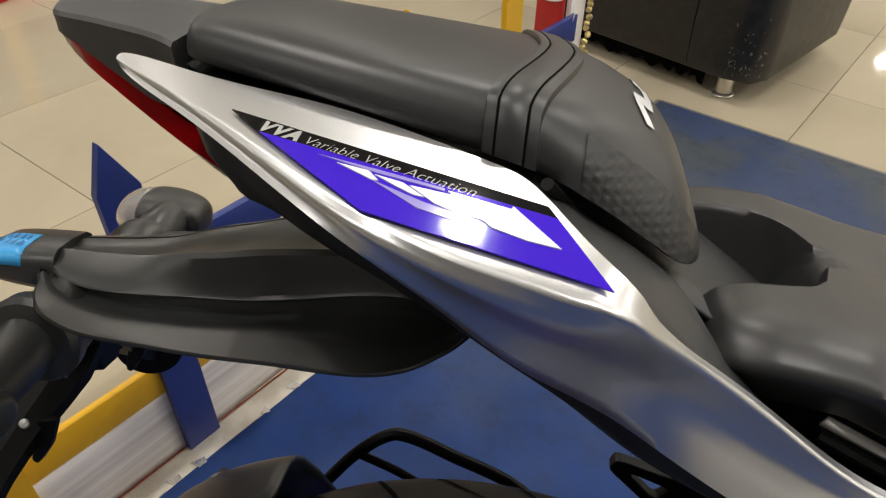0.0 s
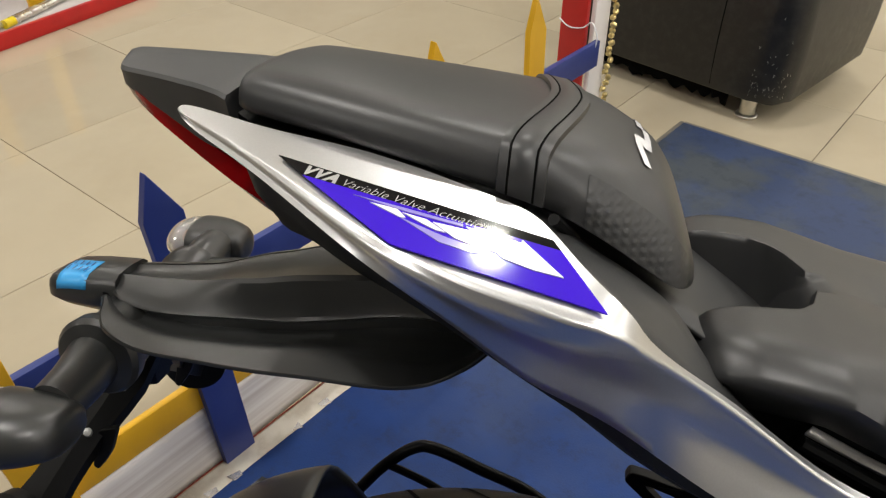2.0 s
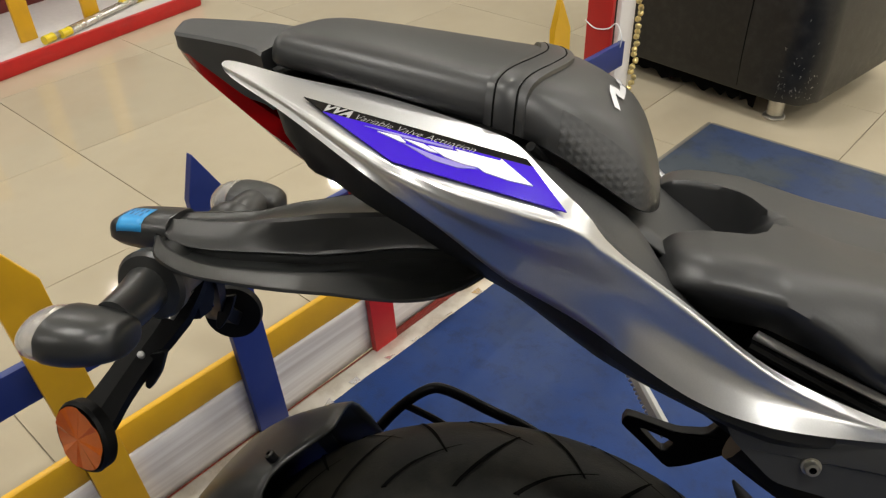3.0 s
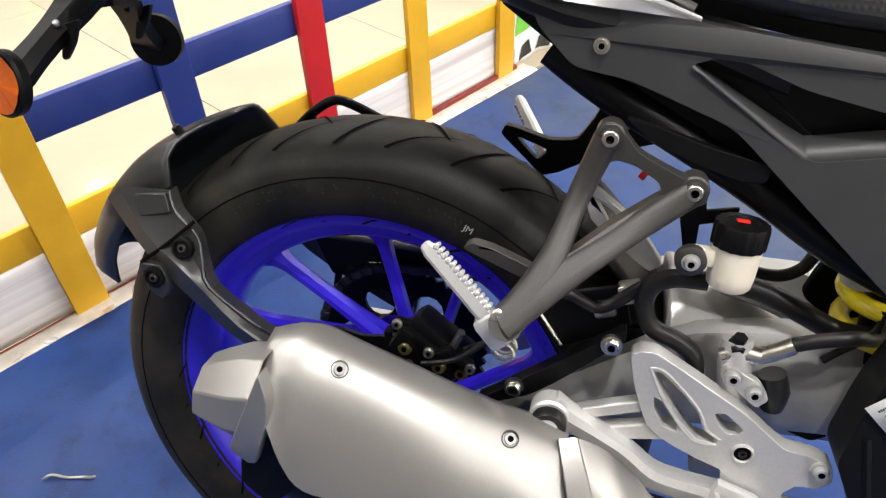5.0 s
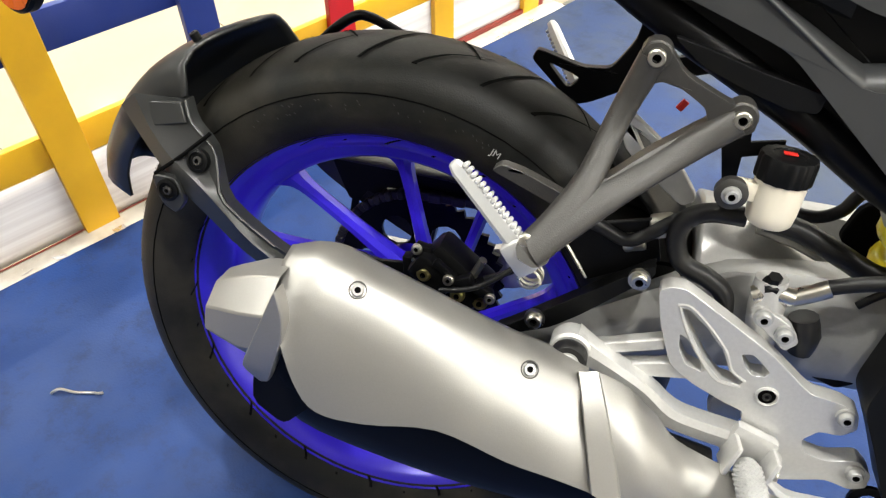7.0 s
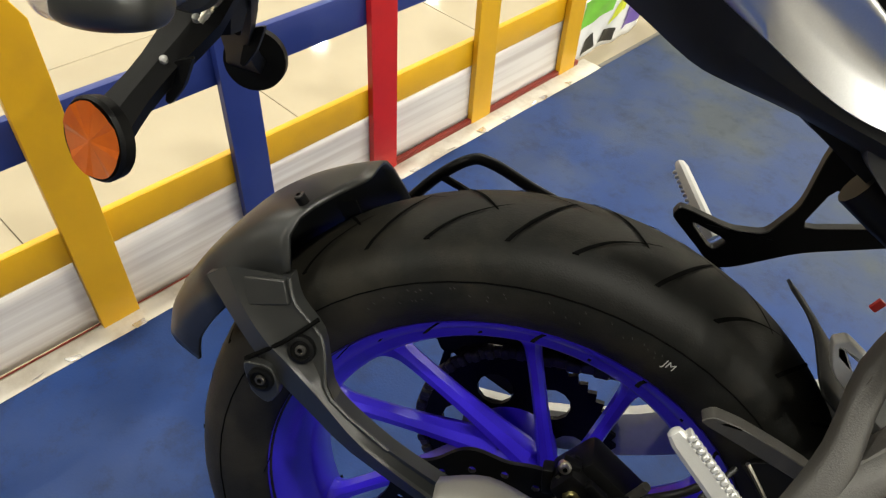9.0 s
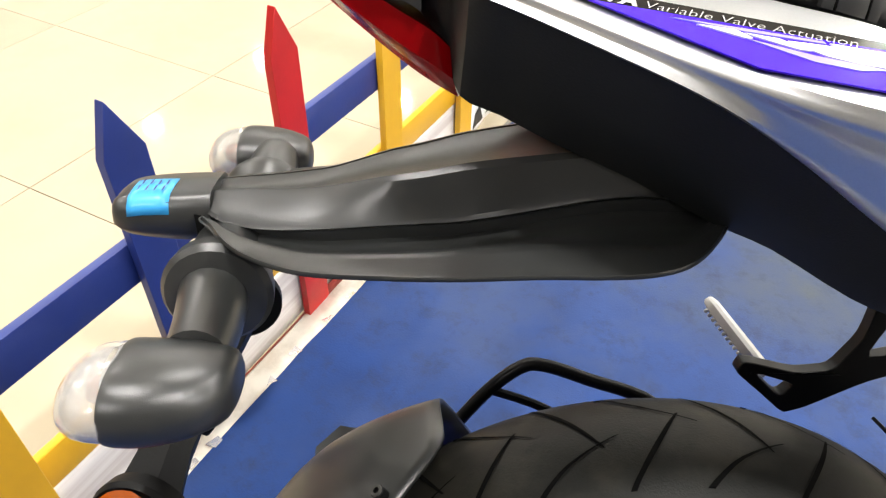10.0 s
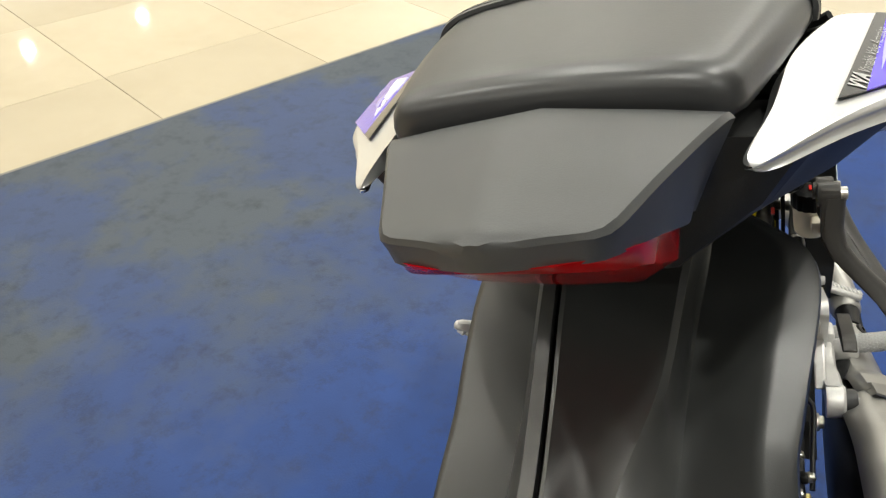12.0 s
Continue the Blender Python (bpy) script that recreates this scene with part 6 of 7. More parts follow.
HINGE = Vector((0.151, -0.206, 0.534))
right_peg = peg((0.147, -0.207, 0.543), (0.088, -0.195, 0.593), -1, bike)
part("peg_hinge", box((0.030, 0.022, 0.020), Matrix.Translation(HINGE) @ pose(0, 0, 0, 0, 48, 0), 0.005), PEG, right_peg)
part("hinge_pin", lathe([(0.0055, -0.004), (0.0055, 0.002), (0.004, 0.003), (0.001, 0.003)], facing((0.154, -0.216, 0.552), (0.1, -0.9, 0.3)), 16), STEEL, right_peg)
part("return_spring", tube([(HINGE.x + 0.010 + 0.009 * math.cos(t), HINGE.y - 0.006 + 0.003 * t / 3, HINGE.z - 0.018 + 0.009 * math.sin(t)) for t in np.linspace(0, 18, 60)], 0.0013, 5, 1), STEEL, right_peg)
part("peg_bracket", plate(rounded([(0.205, 0.690), (0.225, 0.700), (0.255, 0.680), (0.300, 0.650), (0.312, 0.625), (0.292, 0.612), (0.215, 0.585), (0.165, 0.555), (0.145, 0.548), (0.122, 0.568), (0.093, 0.592), (0.098, 0.604), (0.150, 0.592), (0.180, 0.596), (0.200, 0.630)], 2, 0.2), 0.122, 0.136, [rounded([(0.205, 0.608), (0.222, 0.655), (0.270, 0.640), (0.280, 0.628)], 2, 0.2), rounded([(0.110, 0.592), (0.150, 0.580), (0.138, 0.566)], 2, 0.2)]), DARK, bike, "black triangular passenger peg bracket", bevel=0.003)
peg((0.145, 0.165, 0.560), (0.096, 0.222, 0.612), 1, bike)

part("rear_lug", plate(rounded([(0.111, 0.575), (0.119, 0.582), (0.137, 0.579), (0.166, 0.569), (0.191, 0.559), (0.184, 0.549), (0.159, 0.558), (0.134, 0.567)], 2, 0.25), -0.157, -0.145), GREY, bike, "grey lug behind the passenger peg", bevel=0.003)

# ---- rider footrest plate, brake pedal and master cylinder ----
heel = part("footrest_plate", plate(rounded([(0.262, 0.495), (0.27, 0.501), (0.283, 0.502), (0.321, 0.482), (0.365, 0.458), (0.402, 0.43), (0.427, 0.428), (0.443, 0.422), (0.447, 0.406), (0.437, 0.396), (0.420, 0.395), (0.410, 0.382), (0.416, 0.369), (0.436, 0.366), (0.459, 0.375), (0.473, 0.363), (0.474, 0.348), (0.462, 0.342), (0.441, 0.346), (0.418, 0.337), (0.398, 0.330), (0.380, 0.350), (0.368, 0.373), (0.358, 0.386), (0.357, 0.396), (0.336, 0.402), (0.308, 0.413), (0.287, 0.427), (0.271, 0.463)], 2, 0.2), -0.146, -0.128,
            [rounded([(0.282, 0.484), (0.290, 0.484), (0.308, 0.470), (0.326, 0.452), (0.335, 0.434), (0.349, 0.427), (0.346, 0.422), (0.330, 0.423), (0.313, 0.439), (0.294, 0.465)], 2, 0.15), rounded([(0.288, 0.459), (0.298, 0.454), (0.317, 0.431), (0.314, 0.426), (0.300, 0.430), (0.291, 0.444)], 2, 0.15), rounded([(0.340, 0.453), (0.349, 0.455), (0.366, 0.442), (0.363, 0.436), (0.353, 0.435), (0.345, 0.443)], 2, 0.15)]), ALLOY, bike, "silver cast rider footrest plate with cut-outs", bevel=0.0035)
arm_line = (((0.203, 0.424), 0.019), ((0.220, 0.420), 0.0125), ((0.246, 0.4095), 0.0100), ((0.272, 0.3960), 0.0105), ((0.296, 0.3775), 0.0120), ((0.322, 0.3720), 0.0115), ((0.350, 0.3690), 0.0120), ((0.376, 0.3640), 0.0150), ((0.390, 0.3480), 0.0150))
rows = []
for k, ((x, z), w) in enumerate(arm_line):
    (xa, za), (xb, zb) = arm_line[max(0, k - 1)][0], arm_line[min(len(arm_line) - 1, k + 1)][0]
    d = Vector((xb - xa, 0, zb - za)).normalized()
    n_ = Vector((-d.z, 0, d.x))
    rows.append([Vector((x, -0.149, z)) + n_ * (w * a) + Vector((0, b, 0)) for a, b in ((-1.0, 0.009), (-1.0, -0.003), (-0.60, -0.0095), (0.35, -0.0105), (0.92, -0.007), (1.0, 0.0), (1.0, 0.009))])
part("hanger_arm", skin(rows, closed=True, caps=True, smooth_u=3), ALLOY, heel, "silver muffler hanger arm", sharp=22)
part("arm_eye", lathe([(0.0185, -0.009), (0.0185, 0.008), (0.0165, 0.0105), (0.0125, 0.0105), (0.0115, 0.004), (0.001, 0.004)], facing((0.203, -0.149, 0.423), (0, -1, 0)), 28), ALLOY, heel)
for outline in ([(0.218, 0.424), (0.279, 0.449), (0.283, 0.439), (0.234, 0.419)], [(0.243, 0.411), (0.290, 0.427), (0.310, 0.414), (0.258, 0.402)]):
    part("strut", plate(outline, -0.143, -0.129), ALLOY, heel, bevel=0.003)
part("eye_rim", lathe([(0.0098, -0.004), (0.0098, 0.0015), (0.0082, 0.0024), (0.0074, 0.0012), (0.0070, -0.001)], facing((0.3705, -0.146, 0.418), (0, -1, 0)), 24, caps=False), ALLOY, heel)
# Dark disc instead of a cut hole, with the hole's shade as its colour
part("eye", lathe([(0.0074, 0.0), (0.0072, 0.0006), (0.001, 0.0006)], facing((0.3705, -0.146, 0.418), (0, -1, 0)), 20), RECESS_SHADE, heel)
bolt(heel, (0.3705, -0.1466, 0.418), (0, -1, 0), 0.0036, GREY, h=0.0012, washer=False)
# raised rims round the cut-outs
for loop in (((0.280, 0.486), (0.291, 0.486), (0.310, 0.471), (0.328, 0.452), (0.337, 0.435), (0.350, 0.427)), ((0.281, 0.486), (0.292, 0.464), (0.312, 0.437), (0.329, 0.421), (0.348, 0.4205))):
    part("rim_bead", tube([(x, -0.1450, z) for x, z in loop], 0.0018, 8, 3), ALLOY, heel)
for p, r in zip([(0.203, -0.158, 0.421)], (0.016,)):
    part("rubber_bush", lathe([(r, -0.01), (r, 0.010), (r * 0.9, 0.013), (r * 0.5, 0.013), (0.001, 0.013)], facing(p, (0, -1, 0)), 24), HOSE, heel)
    bolt(heel, Vector(p) + Vector((0, -0.012, 0)), (0, -1, 0), 0.007, BARE)
for p in [(0.434, -0.148, 0.417), (0.46, -0.148, 0.362)]:
    bolt(heel, p, (0, -1, 0), 0.006, BARE)
part("peg_clevis", box((0.040, 0.012, 0.034), Matrix.Translation((0.3690, -0.155, 0.3700)) @ pose(0, 0, 0, 0, 16, 0), 0.004), ALLOY, heel)
for x, z in ((0.3520, 0.3700), (0.3850, 0.3640)):
    part("clevis_ear", box((0.0055, 0.030, 0.030), Matrix.Translation((x, -0.172, z)) @ pose(0, 0, 0, -10, 16, 0), 0.0025), ALLOY, heel)
bolt(heel, (0.3880, -0.176, 0.3620), (1, -0.25, 0.1), 0.0048, STEEL)
part("return_spring", tube([(0.3480 - 0.002 * math.sin(t * 0.5), -0.170 - 0.004 * math.cos(t), 0.3490 + 0.004 * math.sin(t)) for t in np.linspace(0, 14, 44)], 0.0011, 5, 1), STEEL, heel)
P0, P1 = Vector((0.3675, -0.176, 0.3630)), Vector((0.3690, -0.248, 0.3740))
rest = part("rider_peg", lathe([(0.001, 0.0), (0.0100, 0.0), (0.0112, 0.004), (0.0118, 0.008), (0.0122, 0.064), (0.0108, 0.066), (0.0108, 0.068), (0.0120, 0.0695), (0.0108, 0.073), (0.001, 0.073)], facing(P0, P1 - P0), 24), KNURL, bike, "knurled alloy rider foot peg", sharp=50)
bm = bmesh.new()
d = (P1 - P0).normalized()
s1 = d.orthogonal().normalized()
s2 = d.cross(s1)
for i in range(17):
    for j in range(16):
        a = 2 * math.pi * (j + 0.5 * (i % 2)) / 16
        o = s1 * math.cos(a) + s2 * math.sin(a)
        box((0.0029, 0.0029, 0.0012), Matrix.Translation(P0.lerp(P1, 0.12 + 0.048 * i) + o * 0.0121) @ o.to_track_quat("Z", "Y").to_matrix().to_4x4() @ pose(0, 0, 0, 0, 0, 45), 0.0008, bm, 1)
part("knurling", bm, KNURL, rest)
part("feeler_bolt", tube([P1 + Vector((-0.001, 0.004, -0.010)), P1 + Vector((-0.002, 0.0, -0.028)), P1 + Vector((-0.004, -0.002, -0.046)), P1 + Vector((-0.004, -0.002, -0.051))], [0.0048, 0.0036, 0.0036, 0.0052], 12, 2), ALLOY, rest)
pedal = beam([(*Vector(p), w, h) for p, w, h in zip([(0.392, -0.155, 0.332), (0.412, -0.155, 0.317), (0.444, -0.155, 0.32), (0.498, -0.155, 0.325), (0.522, -0.155, 0.327)], (0.006, 0.007, 0.007, 0.007, 0.007), (0.012, 0.012, 0.010, 0.008, 0.008))], ALLOY, bike, "brake_pedal", "silver rear brake pedal")
PAD = Vector((0.521, -0.185, 0.332))
part("pedal_pad", box((0.030, 0.050, 0.012), Matrix.Translation(PAD) @ pose(0, 0, 0, 20, 25, 0), 0.005), ALLOY, pedal)
bm = bmesh.new()
for i in range(6):
    for j in range(9):
        box((0.0034, 0.0034, 0.0012), Matrix.Translation(PAD) @ pose(0, 0, 0, 20, 25, 0) @ pose(-0.0125 + 0.005 * i, -0.022 + 0.0055 * j, 0.0063), 0.0006, bm, 1)
part("pad_teeth", bm, KNURL, pedal)
cylinder = part("master_cylinder", tube([(0.349, -0.115, 0.513), (0.352, -0.115, 0.488), (0.355, -0.115, 0.465), (0.359, -0.115, 0.442)], [0.013, 0.015, 0.014, 0.011], 16, 2), ALLOY, bike, "silver rear brake master cylinder")
part("cylinder_flange", plate(rounded([(0.338, 0.483), (0.345, 0.494), (0.372, 0.482), (0.383, 0.467), (0.374, 0.456), (0.359, 0.468)], 2, 0.2), -0.132, -0.122), ALLOY, cylinder, bevel=0.002)
for p in [(0.369, -0.134, 0.473), (0.349, -0.134, 0.485)]:
    bolt(cylinder, p, (0, -1, 0), 0.006, BARE)
part("banjo", tube([(0.338, -0.12, 0.496), (0.351, -0.12, 0.502), (0.368, -0.12, 0.501)], 0.008, 12, 2), STEEL, cylinder)
part("banjo_bolt", lathe([(0.009, 0), (0.009, 0.006), (0.006, 0.008), (0.006, 0.014), (0.001, 0.014)], facing((0.349, -0.12, 0.506), (0, -0.3, 1)), 6), DARK, cylinder)
part("crimped_hose_end", tube([(0.368, -0.118, 0.5), (0.383, -0.118, 0.509), (0.393, -0.118, 0.516)], 0.0075, 12, 2), STEEL, cylinder)
part("brake_hose", tube([(0.393, -0.115, 0.515), (0.412, -0.115, 0.523), (0.438, -0.115, 0.531), (0.463, -0.09, 0.521), (0.479, -0.06, 0.521)], 0.0065, 10), HOSE, cylinder)
# fluid reservoir
RES = Vector((0.327, -0.130, 0.594))
reservoir = part("brake_reservoir", lathe([(0.0150, -0.027), (0.0175, -0.024), (0.0185, -0.016), (0.0195, 0.010), (0.0195, 0.014), (0.001, 0.014)], Matrix.Translation(RES), 32), MILKY, bike, "milky brake fluid reservoir with black cap")
bm = bmesh.new()
capline = [(0.0206 + (0.0010 if k % 4 < 2 else 0)) for k in range(64)]
rows = [[RES + Vector((capline[k] * s * math.cos(2 * math.pi * k / 64), capline[k] * s * math.sin(2 * math.pi * k / 64), h)) for k in range(64)] for s, h in ((0.98, 0.010), (1.0, 0.012), (1.0, 0.027), (0.95, 0.0295), (0.6, 0.030), (0.55, 0.029), (0.02, 0.029))]
part("cap", skin(rows, closed=True, caps=True, bm=bm), SATIN, reservoir, "black ribbed screw cap")
part("cap_mark", box((0.010, 0.006, 0.0014), Matrix.Translation(RES + Vector((0, 0, 0.0305))), 0.0004), RED_PLASTIC, reservoir)
part("reservoir_lug", box((0.020, 0.012, 0.016), Matrix.Translation(RES + Vector((-0.024, -0.004, -0.002))), 0.003), MILKY, reservoir)
part("lug_washer", lathe([(0.0125, -0.004), (0.0125, 0.003), (0.009, 0.005), (0.001, 0.005)], facing(RES + Vector((-0.034, -0.012, -0.004)), (0, -1, 0)), 20), GREY, reservoir)
bolt(reservoir, RES + Vector((-0.034, -0.016, -0.004)), (0, -1, 0), 0.0055, BARE)
part("reservoir_bracket", plate([(0.281, 0.614), (0.295, 0.62), (0.294, 0.639), (0.299, 0.639), (0.302, 0.618), (0.327, 0.624), (0.327, 0.614), (0.299, 0.605), (0.3, 0.58), (0.291, 0.578)], -0.102, -0.098), DARK, reservoir)
HOSES = [("reservoir_hose", [(0.314, -0.115, 0.561), (0.288, -0.115, 0.559), (0.271, -0.115, 0.549), (0.267, -0.115, 0.53), (0.277, -0.115, 0.509), (0.3, -0.115, 0.5), (0.316, -0.115, 0.489), (0.321, -0.115, 0.472)], 0.0085), ("brake_line", [(0.181, -0.11, 0.528), (0.204, -0.11, 0.524), (0.228, -0.11, 0.516), (0.245, -0.11, 0.526), (0.268, -0.11, 0.547), (0.295, -0.11, 0.559)], 0.006)]
HOSES += [("wire_loom", [(0.337, -0.08, 0.547), (0.367, -0.08, 0.543), (0.4, -0.08, 0.53), (0.433, -0.08, 0.517), (0.462, -0.08, 0.516)], 0.010), ("breather_hose", [(0.362, -0.03, 0.538), (0.388, -0.03, 0.538), (0.405, -0.03, 0.548), (0.412, -0.03, 0.562), (0.419, -0.03, 0.575)], 0.006), ("brake_line", [(0.044, -0.09, 0.408), (0.074, -0.09, 0.418), (0.108, -0.09, 0.432), (0.136, -0.09, 0.45), (0.151, -0.09, 0.466)], 0.0035),
          ("sensor_wire", [(0.0737, -0.120, 0.4283), (0.1073, -0.122, 0.4414), (0.1385, -0.124, 0.4719), (0.1458, -0.118, 0.4822), (0.165, -0.10, 0.50)], 0.0026),
          ("loose_wire", [(0.427, -0.09, 0.491), (0.436, -0.09, 0.501), (0.451, -0.09, 0.516), (0.461, -0.09, 0.529), (0.462, -0.09, 0.548)], 0.0035)]
for name, pts, r in HOSES:
    part(name, tube(pts, r, 10), HOSE, bike, "black rubber hose")
for p in [(0.255, -0.1, 0.532), (0.235, -0.1, 0.514)]:
    part("hose_clamp", box((0.020, 0.018, 0.018), Matrix.Translation(p) @ pose(0, 0, 0, 0, -20, 0), 0.003), STEEL, bike, "crimped metal hose clamp")

# ---- shock absorber ----
TOP, LOW = Vector((0.472, -0.052, 0.566)), Vector((0.484, -0.052, 0.436))
coil = [TOP.lerp(LOW, u / 90) + Vector((0.035 * math.cos(u * 0.29) * 0.98, 0.035 * math.sin(u * 0.29), 0.035 * math.cos(u * 0.29) * 0.10)) for u in range(91)]
spring = part("shock_spring", tube(coil, 0.0085, 10, 1), YELLOW_SPRING, bike, "bright yellow shock absorber spring")
part("shock_body", tube([TOP + Vector((-0.03, 0, 0.05)), TOP, LOW, LOW + Vector((0.02, 0, -0.03))], 0.019, 16, 2), DARK, spring)
part("spring_seat", tube([TOP + Vector((-0.004, 0, 0.006)), TOP + Vector((-0.012, 0, 0.02))], 0.04, 20, 1), BARE, spring)

part("linkage_guard", plate(rounded([(0.417, 0.513), (0.426, 0.546), (0.45, 0.564), (0.486, 0.543), (0.513, 0.508), (0.511, 0.465), (0.477, 0.477), (0.445, 0.494)], 2, 0.2), -0.012, 0.0), CLOTH, spring, "black guard behind the shock absorber", bevel=0.003)

# ---- frame, side cover and engine cover ----
cover = part("side_cover", plate(rounded([(0.135, 0.790), (0.200, 0.777), (0.268, 0.768), (0.40, 0.758), (0.66, 0.745), (0.66, 0.620), (0.56, 0.600), (0.510, 0.582), (0.484, 0.563), (0.462, 0.563), (0.440, 0.584), (0.425, 0.596), (0.362, 0.648), (0.304, 0.696), (0.225, 0.722), (0.180, 0.728), (0.150, 0.755)], 3, 0.18), -0.130, -0.108,
             [rounded([(0.266, 0.739), (0.281, 0.745), (0.304, 0.744), (0.346, 0.73), (0.413, 0.719), (0.459, 0.714), (0.473, 0.704), (0.465, 0.696), (0.421, 0.692), (0.367, 0.679), (0.354, 0.681), (0.312, 0.709)], 2, 0.12)], place=lambda p: p + Vector((0, -0.05 * max(0, p.x - 0.3), 0))), PLASTIC, bike, "matte black side cover with a slot", bevel=0.008)
part("slot_floor", plate([(0.235, 0.765), (0.50, 0.73), (0.50, 0.64), (0.30, 0.65)], -0.104, -0.098), SATIN, cover)
part("slot_bevel", skin([[Vector(a), Vector(a).lerp(Vector(b), 0.5) + Vector((0, -0.002, 0)), Vector(b)] for a, b in zip(curve([(0.266, -0.133, 0.739), (0.312, -0.133, 0.709), (0.354, -0.133, 0.681), (0.369, -0.133, 0.679), (0.421, -0.133, 0.692), (0.467, -0.133, 0.7)], 5), curve([(0.278, -0.116, 0.733), (0.313, -0.116, 0.715), (0.35, -0.116, 0.696), (0.363, -0.116, 0.695), (0.421, -0.116, 0.707), (0.47, -0.116, 0.708)], 5))]), PLASTIC, cover, "sloping lower edge of the slot", solid=0.003)
bolt(cover, (0.199, -0.131, 0.7455), (0, -1, 0.1), 0.0046, STEEL)
part("boss", lathe([(0.0185, -0.01), (0.0180, 0.006), (0.0155, 0.010), (0.0115, 0.010), (0.011, 0.001), (0.001, 0.001)], facing((0.467, -0.138, 0.586), (0, -1, 0.05)), 28), PLASTIC, cover)
bolt(cover, (0.467, -0.139, 0.586), (0, -1, 0.05), 0.0078, PEG, h=0.007, washer=False)
frame_tube = part("subframe", tube([(0.16, -0.10, 0.735), (0.21, -0.104, 0.706), (0.32, -0.106, 0.652), (0.40, -0.106, 0.606), (0.455, -0.10, 0.580)], 0.015, 12), DARK, bike, "black steel subframe tube")
part("subframe_tube", tube([(0.16, 0.10, 0.735), (0.21, 0.104, 0.706), (0.32, 0.106, 0.652), (0.40, 0.106, 0.606), (0.455, 0.10, 0.580)], 0.015, 12), DARK, frame_tube)
part("loom_cover", plate(rounded([(0.224, 0.694), (0.251, 0.689), (0.292, 0.678), (0.339, 0.67), (0.336, 0.656), (0.317, 0.655), (0.287, 0.663), (0.249, 0.676)], 2, 0.2), -0.128, -0.112), SATIN, frame_tube, "ridged black loom cover", bevel=0.003)
part("inner_guard", plate(rounded([(0.113, 0.768), (0.154, 0.742), (0.202, 0.713), (0.238, 0.699), (0.290, 0.675), (0.360, 0.638), (0.448, 0.572), (0.475, 0.60), (0.40, 0.665), (0.30, 0.74), (0.20, 0.775), (0.15, 0.785)], 2, 0.15), -0.106, -0.096), DARK, frame_tube, bevel=0.003)
part("seat_base", plate(rounded([(0.15, 0.800), (0.26, 0.772), (0.40, 0.752), (0.68, 0.740), (0.68, 0.840), (0.30, 0.840), (0.18, 0.838)], 2, 0.1), -0.098, -0.090), SATIN, rider, "black seat base")
part("red_tag", box((0.011, 0.004, 0.007), Matrix.Translation((0.291, -0.09, 0.618)) @ pose(0, 0, 0, 0, 40, 0), 0.001), RED_PLASTIC, bike, "small red plastic tag")
part("red_tag", box((0.011, 0.004, 0.007), Matrix.Translation((0.254, 0.02, 0.601)) @ pose(0, 0, 0, 0, -60, 0), 0.001), RED_PLASTIC, bike, "small red plastic tag")
# inner front hugger, seen between bracket and tyre
part("inner_mudguard", skin([[polar(0.335 + 0.004 * math.cos(3 * v), a, v * 0.085) for v in np.linspace(-1, 1, 9)] for a in np.linspace(radians(12), radians(52), 10)]), SATIN, bike, "black inner mudguard ahead of the tyre", solid=0.003)
part("guide_fin", plate(rounded([(0.201, 0.605), (0.211, 0.611), (0.242, 0.590), (0.265, 0.567), (0.281, 0.547), (0.269, 0.537), (0.240, 0.557), (0.210, 0.580)], 2, 0.2), -0.066, -0.054, [[(0.213, 0.600), (0.229, 0.591), (0.246, 0.571), (0.232, 0.572)]]), BARE, bike, "dull alloy fin ahead of the tyre", bevel=0.002)
engine = part("engine_cover", plate(rounded([(0.437, 0.440)] + [(0.444, 0.489), (0.448, 0.511), (0.458, 0.543), (0.467, 0.584), (0.483, 0.61)] + [(0.66, 0.600), (0.66, 0.350), (0.575, 0.335), (0.520, 0.322), (0.486, 0.345), (0.462, 0.395)], 3, 0.2), -0.165, -0.12), SATIN, bike, "satin black engine side cover", bevel=0.010)
part("edge_rib", tube([(0.452, -0.1625, 0.470), (0.472, -0.1625, 0.40), (0.496, -0.1625, 0.352)], 0.0045, 8), SATIN, engine)
LABEL = [(0.441, -0.168, 0.5), (0.496, -0.168, 0.558), (0.512, -0.168, 0.515), (0.472, -0.168, 0.472)]
bm = bmesh.new()
bm.faces.new([bm.verts.new(p) for p in LABEL])
part("label", bm, PAPER, engine, "white paper label with a bar code", solid=0.0006)
l0, l1, l3 = Vector(LABEL[0]), Vector(LABEL[1]), Vector(LABEL[3])
ex, ez = (l1 - l0), (l3 - l0)
bm = bmesh.new()
rng = random.Random(2)
u = 0.24
while u < 1.3:
    w = rng.choice((0.006, 0.010, 0.016))
    bm.faces.new([bm.verts.new(l0 + ex * a + ez * b + Vector((0, -0.0016, 0))) for a, b in ((u, 0.50), (u + w, 0.50), (u + w, 0.78), (u, 0.78))])
    u += w + rng.choice((0.006, 0.010))
for v, a0, a1 in ((0.14, 0.08, 0.16), (0.14, 0.62, 0.78), (0.30, 0.10, 0.55), (0.30, 0.6, 0.9), (0.40, 0.1, 0.8), (0.86, 0.45, 0.75)):
    k = a0
    while k < a1:
        bm.faces.new([bm.verts.new(l0 + ex * a + ez * b + Vector((0, -0.0016, 0))) for a, b in ((k, v), (k + 0.014, v), (k + 0.014, v + 0.055), (k, v + 0.055))])
        k += 0.022
part("label_print", bm, GREY, engine)
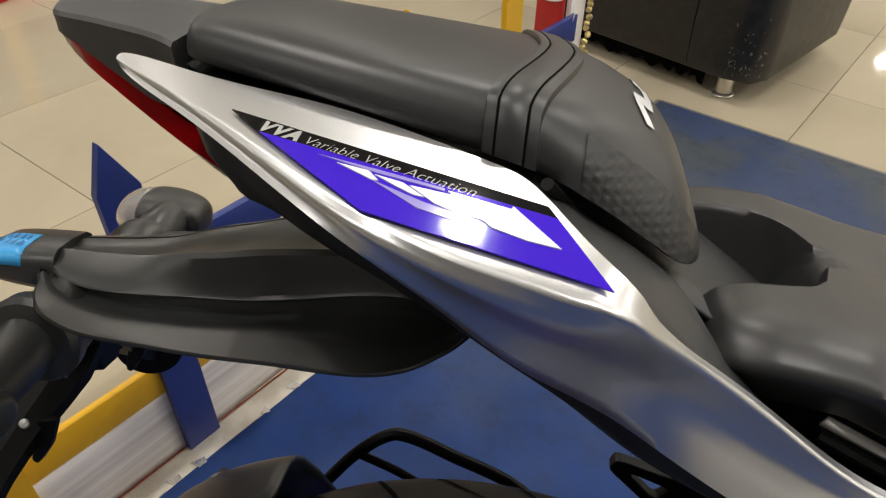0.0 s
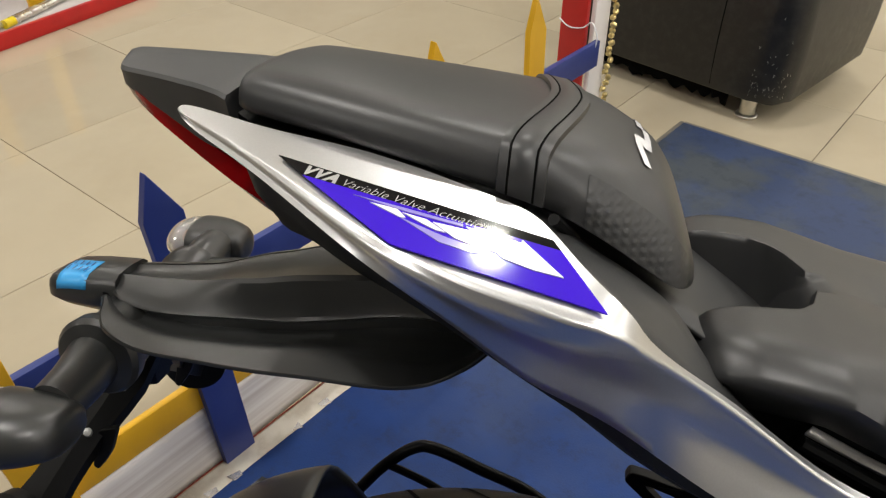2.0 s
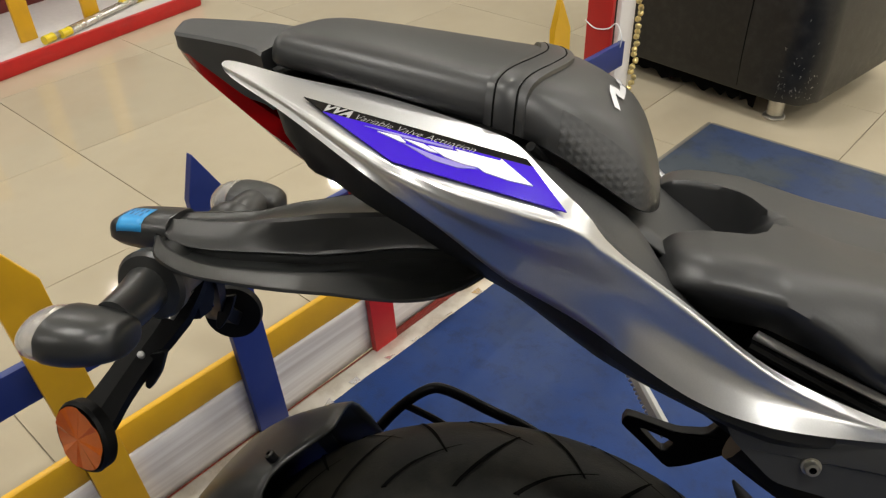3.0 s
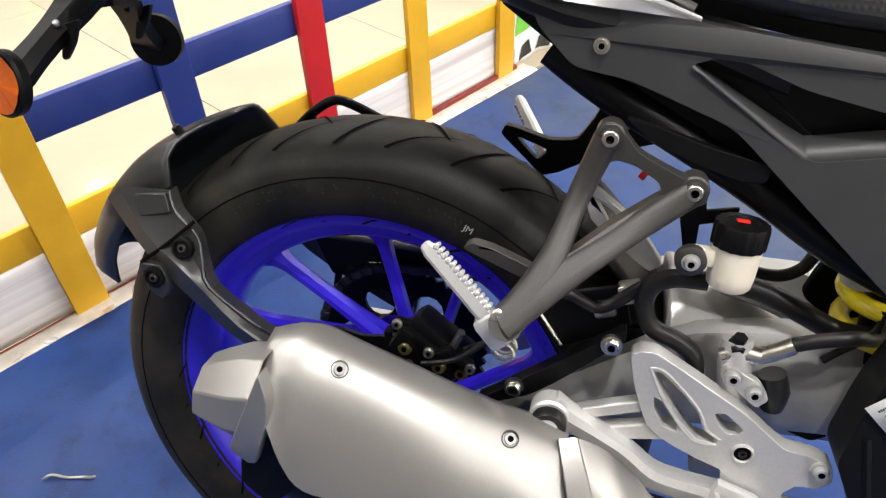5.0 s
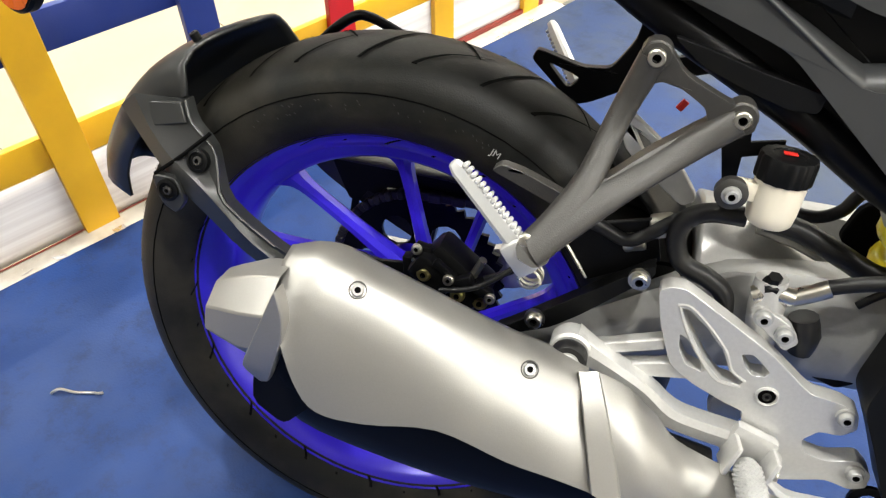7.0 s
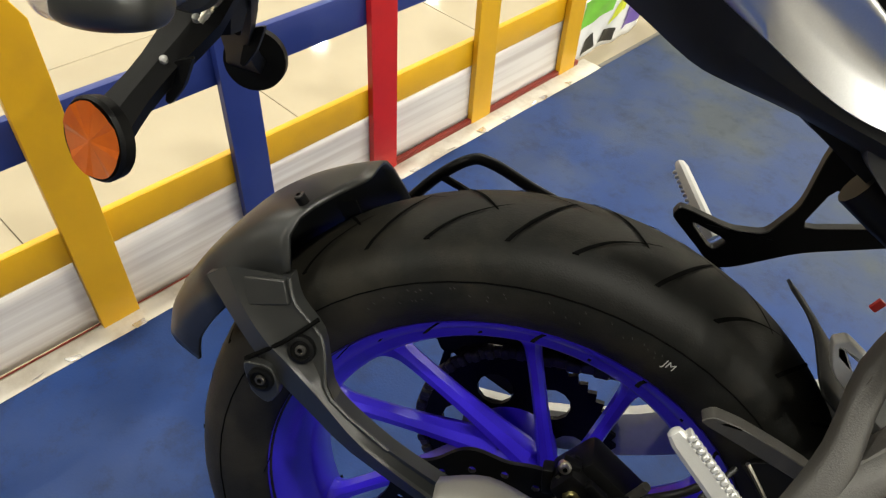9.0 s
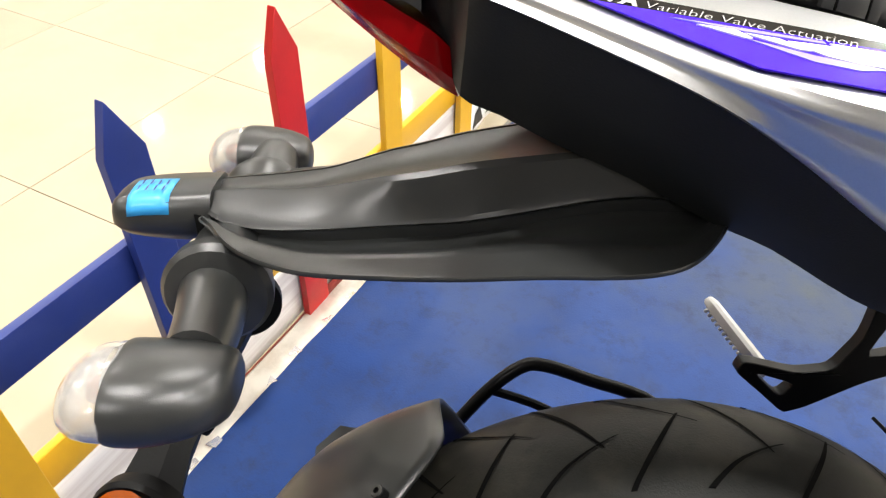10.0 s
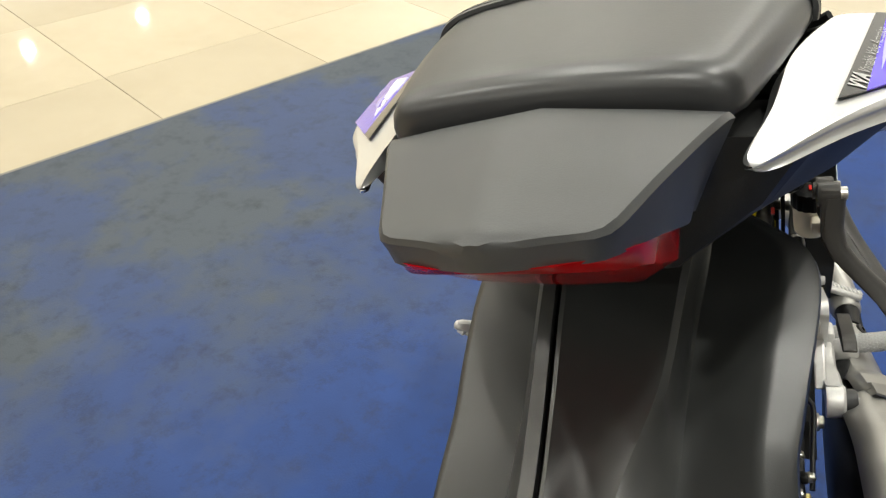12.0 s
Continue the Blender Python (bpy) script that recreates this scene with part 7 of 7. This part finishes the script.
part("flange_bolt", lathe([(0.015, 0), (0.0155, 0.003), (0.011, 0.004), (0.011, 0.012), (0.009, 0.014), (0.006, 0.014), (0.005, 0.020), (0.001, 0.020)], facing((0.52, -0.166, 0.423), (0, -1, 0)), 24), STEEL, engine)
part("flange_bolt", lathe([(0.010, 0), (0.010, 0.003), (0.007, 0.004), (0.007, 0.010), (0.001, 0.010)], facing((0.545, -0.166, 0.414), (0, -1, 0)), 6), STEEL, engine)
part("lifting_eye", plate(ring(*(0.483, 0.329), 0.017, 18), -0.142, -0.138, [ring(*(0.483, 0.329), 0.009, 14)]), DARK, engine)
part("crankcase", box((0.16, 0.20, 0.16), pose(0.58, 0.0, 0.45), 0.03), DARK, bike, "dark engine casing")
part("rear_frame_plate", plate(rounded([(0.395, 0.454), (0.442, 0.452), (0.456, 0.41), (0.441, 0.4), (0.415, 0.407)], 2, 0.2), -0.084, -0.076), DARK, bike, "black steel bracket", bevel=0.002)
part("switch_body", box((0.03, 0.022, 0.024), Matrix.Translation((0.353, -0.1, 0.368)), 0.004), BARE, bike, "small grey brake light switch")
part("rubber_boot", tube([(0.385, -0.11, 0.481), (0.39, -0.11, 0.464), (0.392, -0.11, 0.446)], [0.012, 0.014, 0.010], 12, 2), HOSE, bike, "black rubber boot")
# far-side guard rail
part("guard_rail", tube([(-0.165, 0.088, 0.545), (-0.135, 0.092, 0.585), (-0.106, 0.096, 0.610), (-0.085, 0.098, 0.612), (-0.045, 0.100, 0.597), (0.02, 0.10, 0.57), (0.08, 0.10, 0.50)], 0.0058, 10), DARK, bike, "bent black guard rail beside the tyre")
part("guard_rail_brace", tube([(-0.130, 0.092, 0.590), (-0.09, 0.093, 0.575), (-0.05, 0.095, 0.552)], 0.004, 8), DARK, bike)

# ---- floor tiles, laid last ----
PITCH, TX, TY = 0.625, 0.22, 0.615
tile_mesh = None
i0, i1 = math.floor((X0 - TX) / PITCH), math.ceil((X1 - TX) / PITCH)
j0, j1 = math.floor((Y0 - TY) / PITCH), math.ceil((Y1 - TY) / PITCH)
for i in range(i0, i1):
    for j in range(j0, j1):
        if tile_mesh is None:
            bm = box((PITCH - 0.0022, PITCH - 0.0022, 0.008), None, 0.0008, segments=1)
            ob = part("tile", bm, TILE, floor)
            tile_mesh = ob.data
        else:
            ob = new("tile", tile_mesh)
            ob.parent = floor
        ob.location = (TX + (i + 0.5) * PITCH, TY + (j + 0.5) * PITCH, -0.0045)
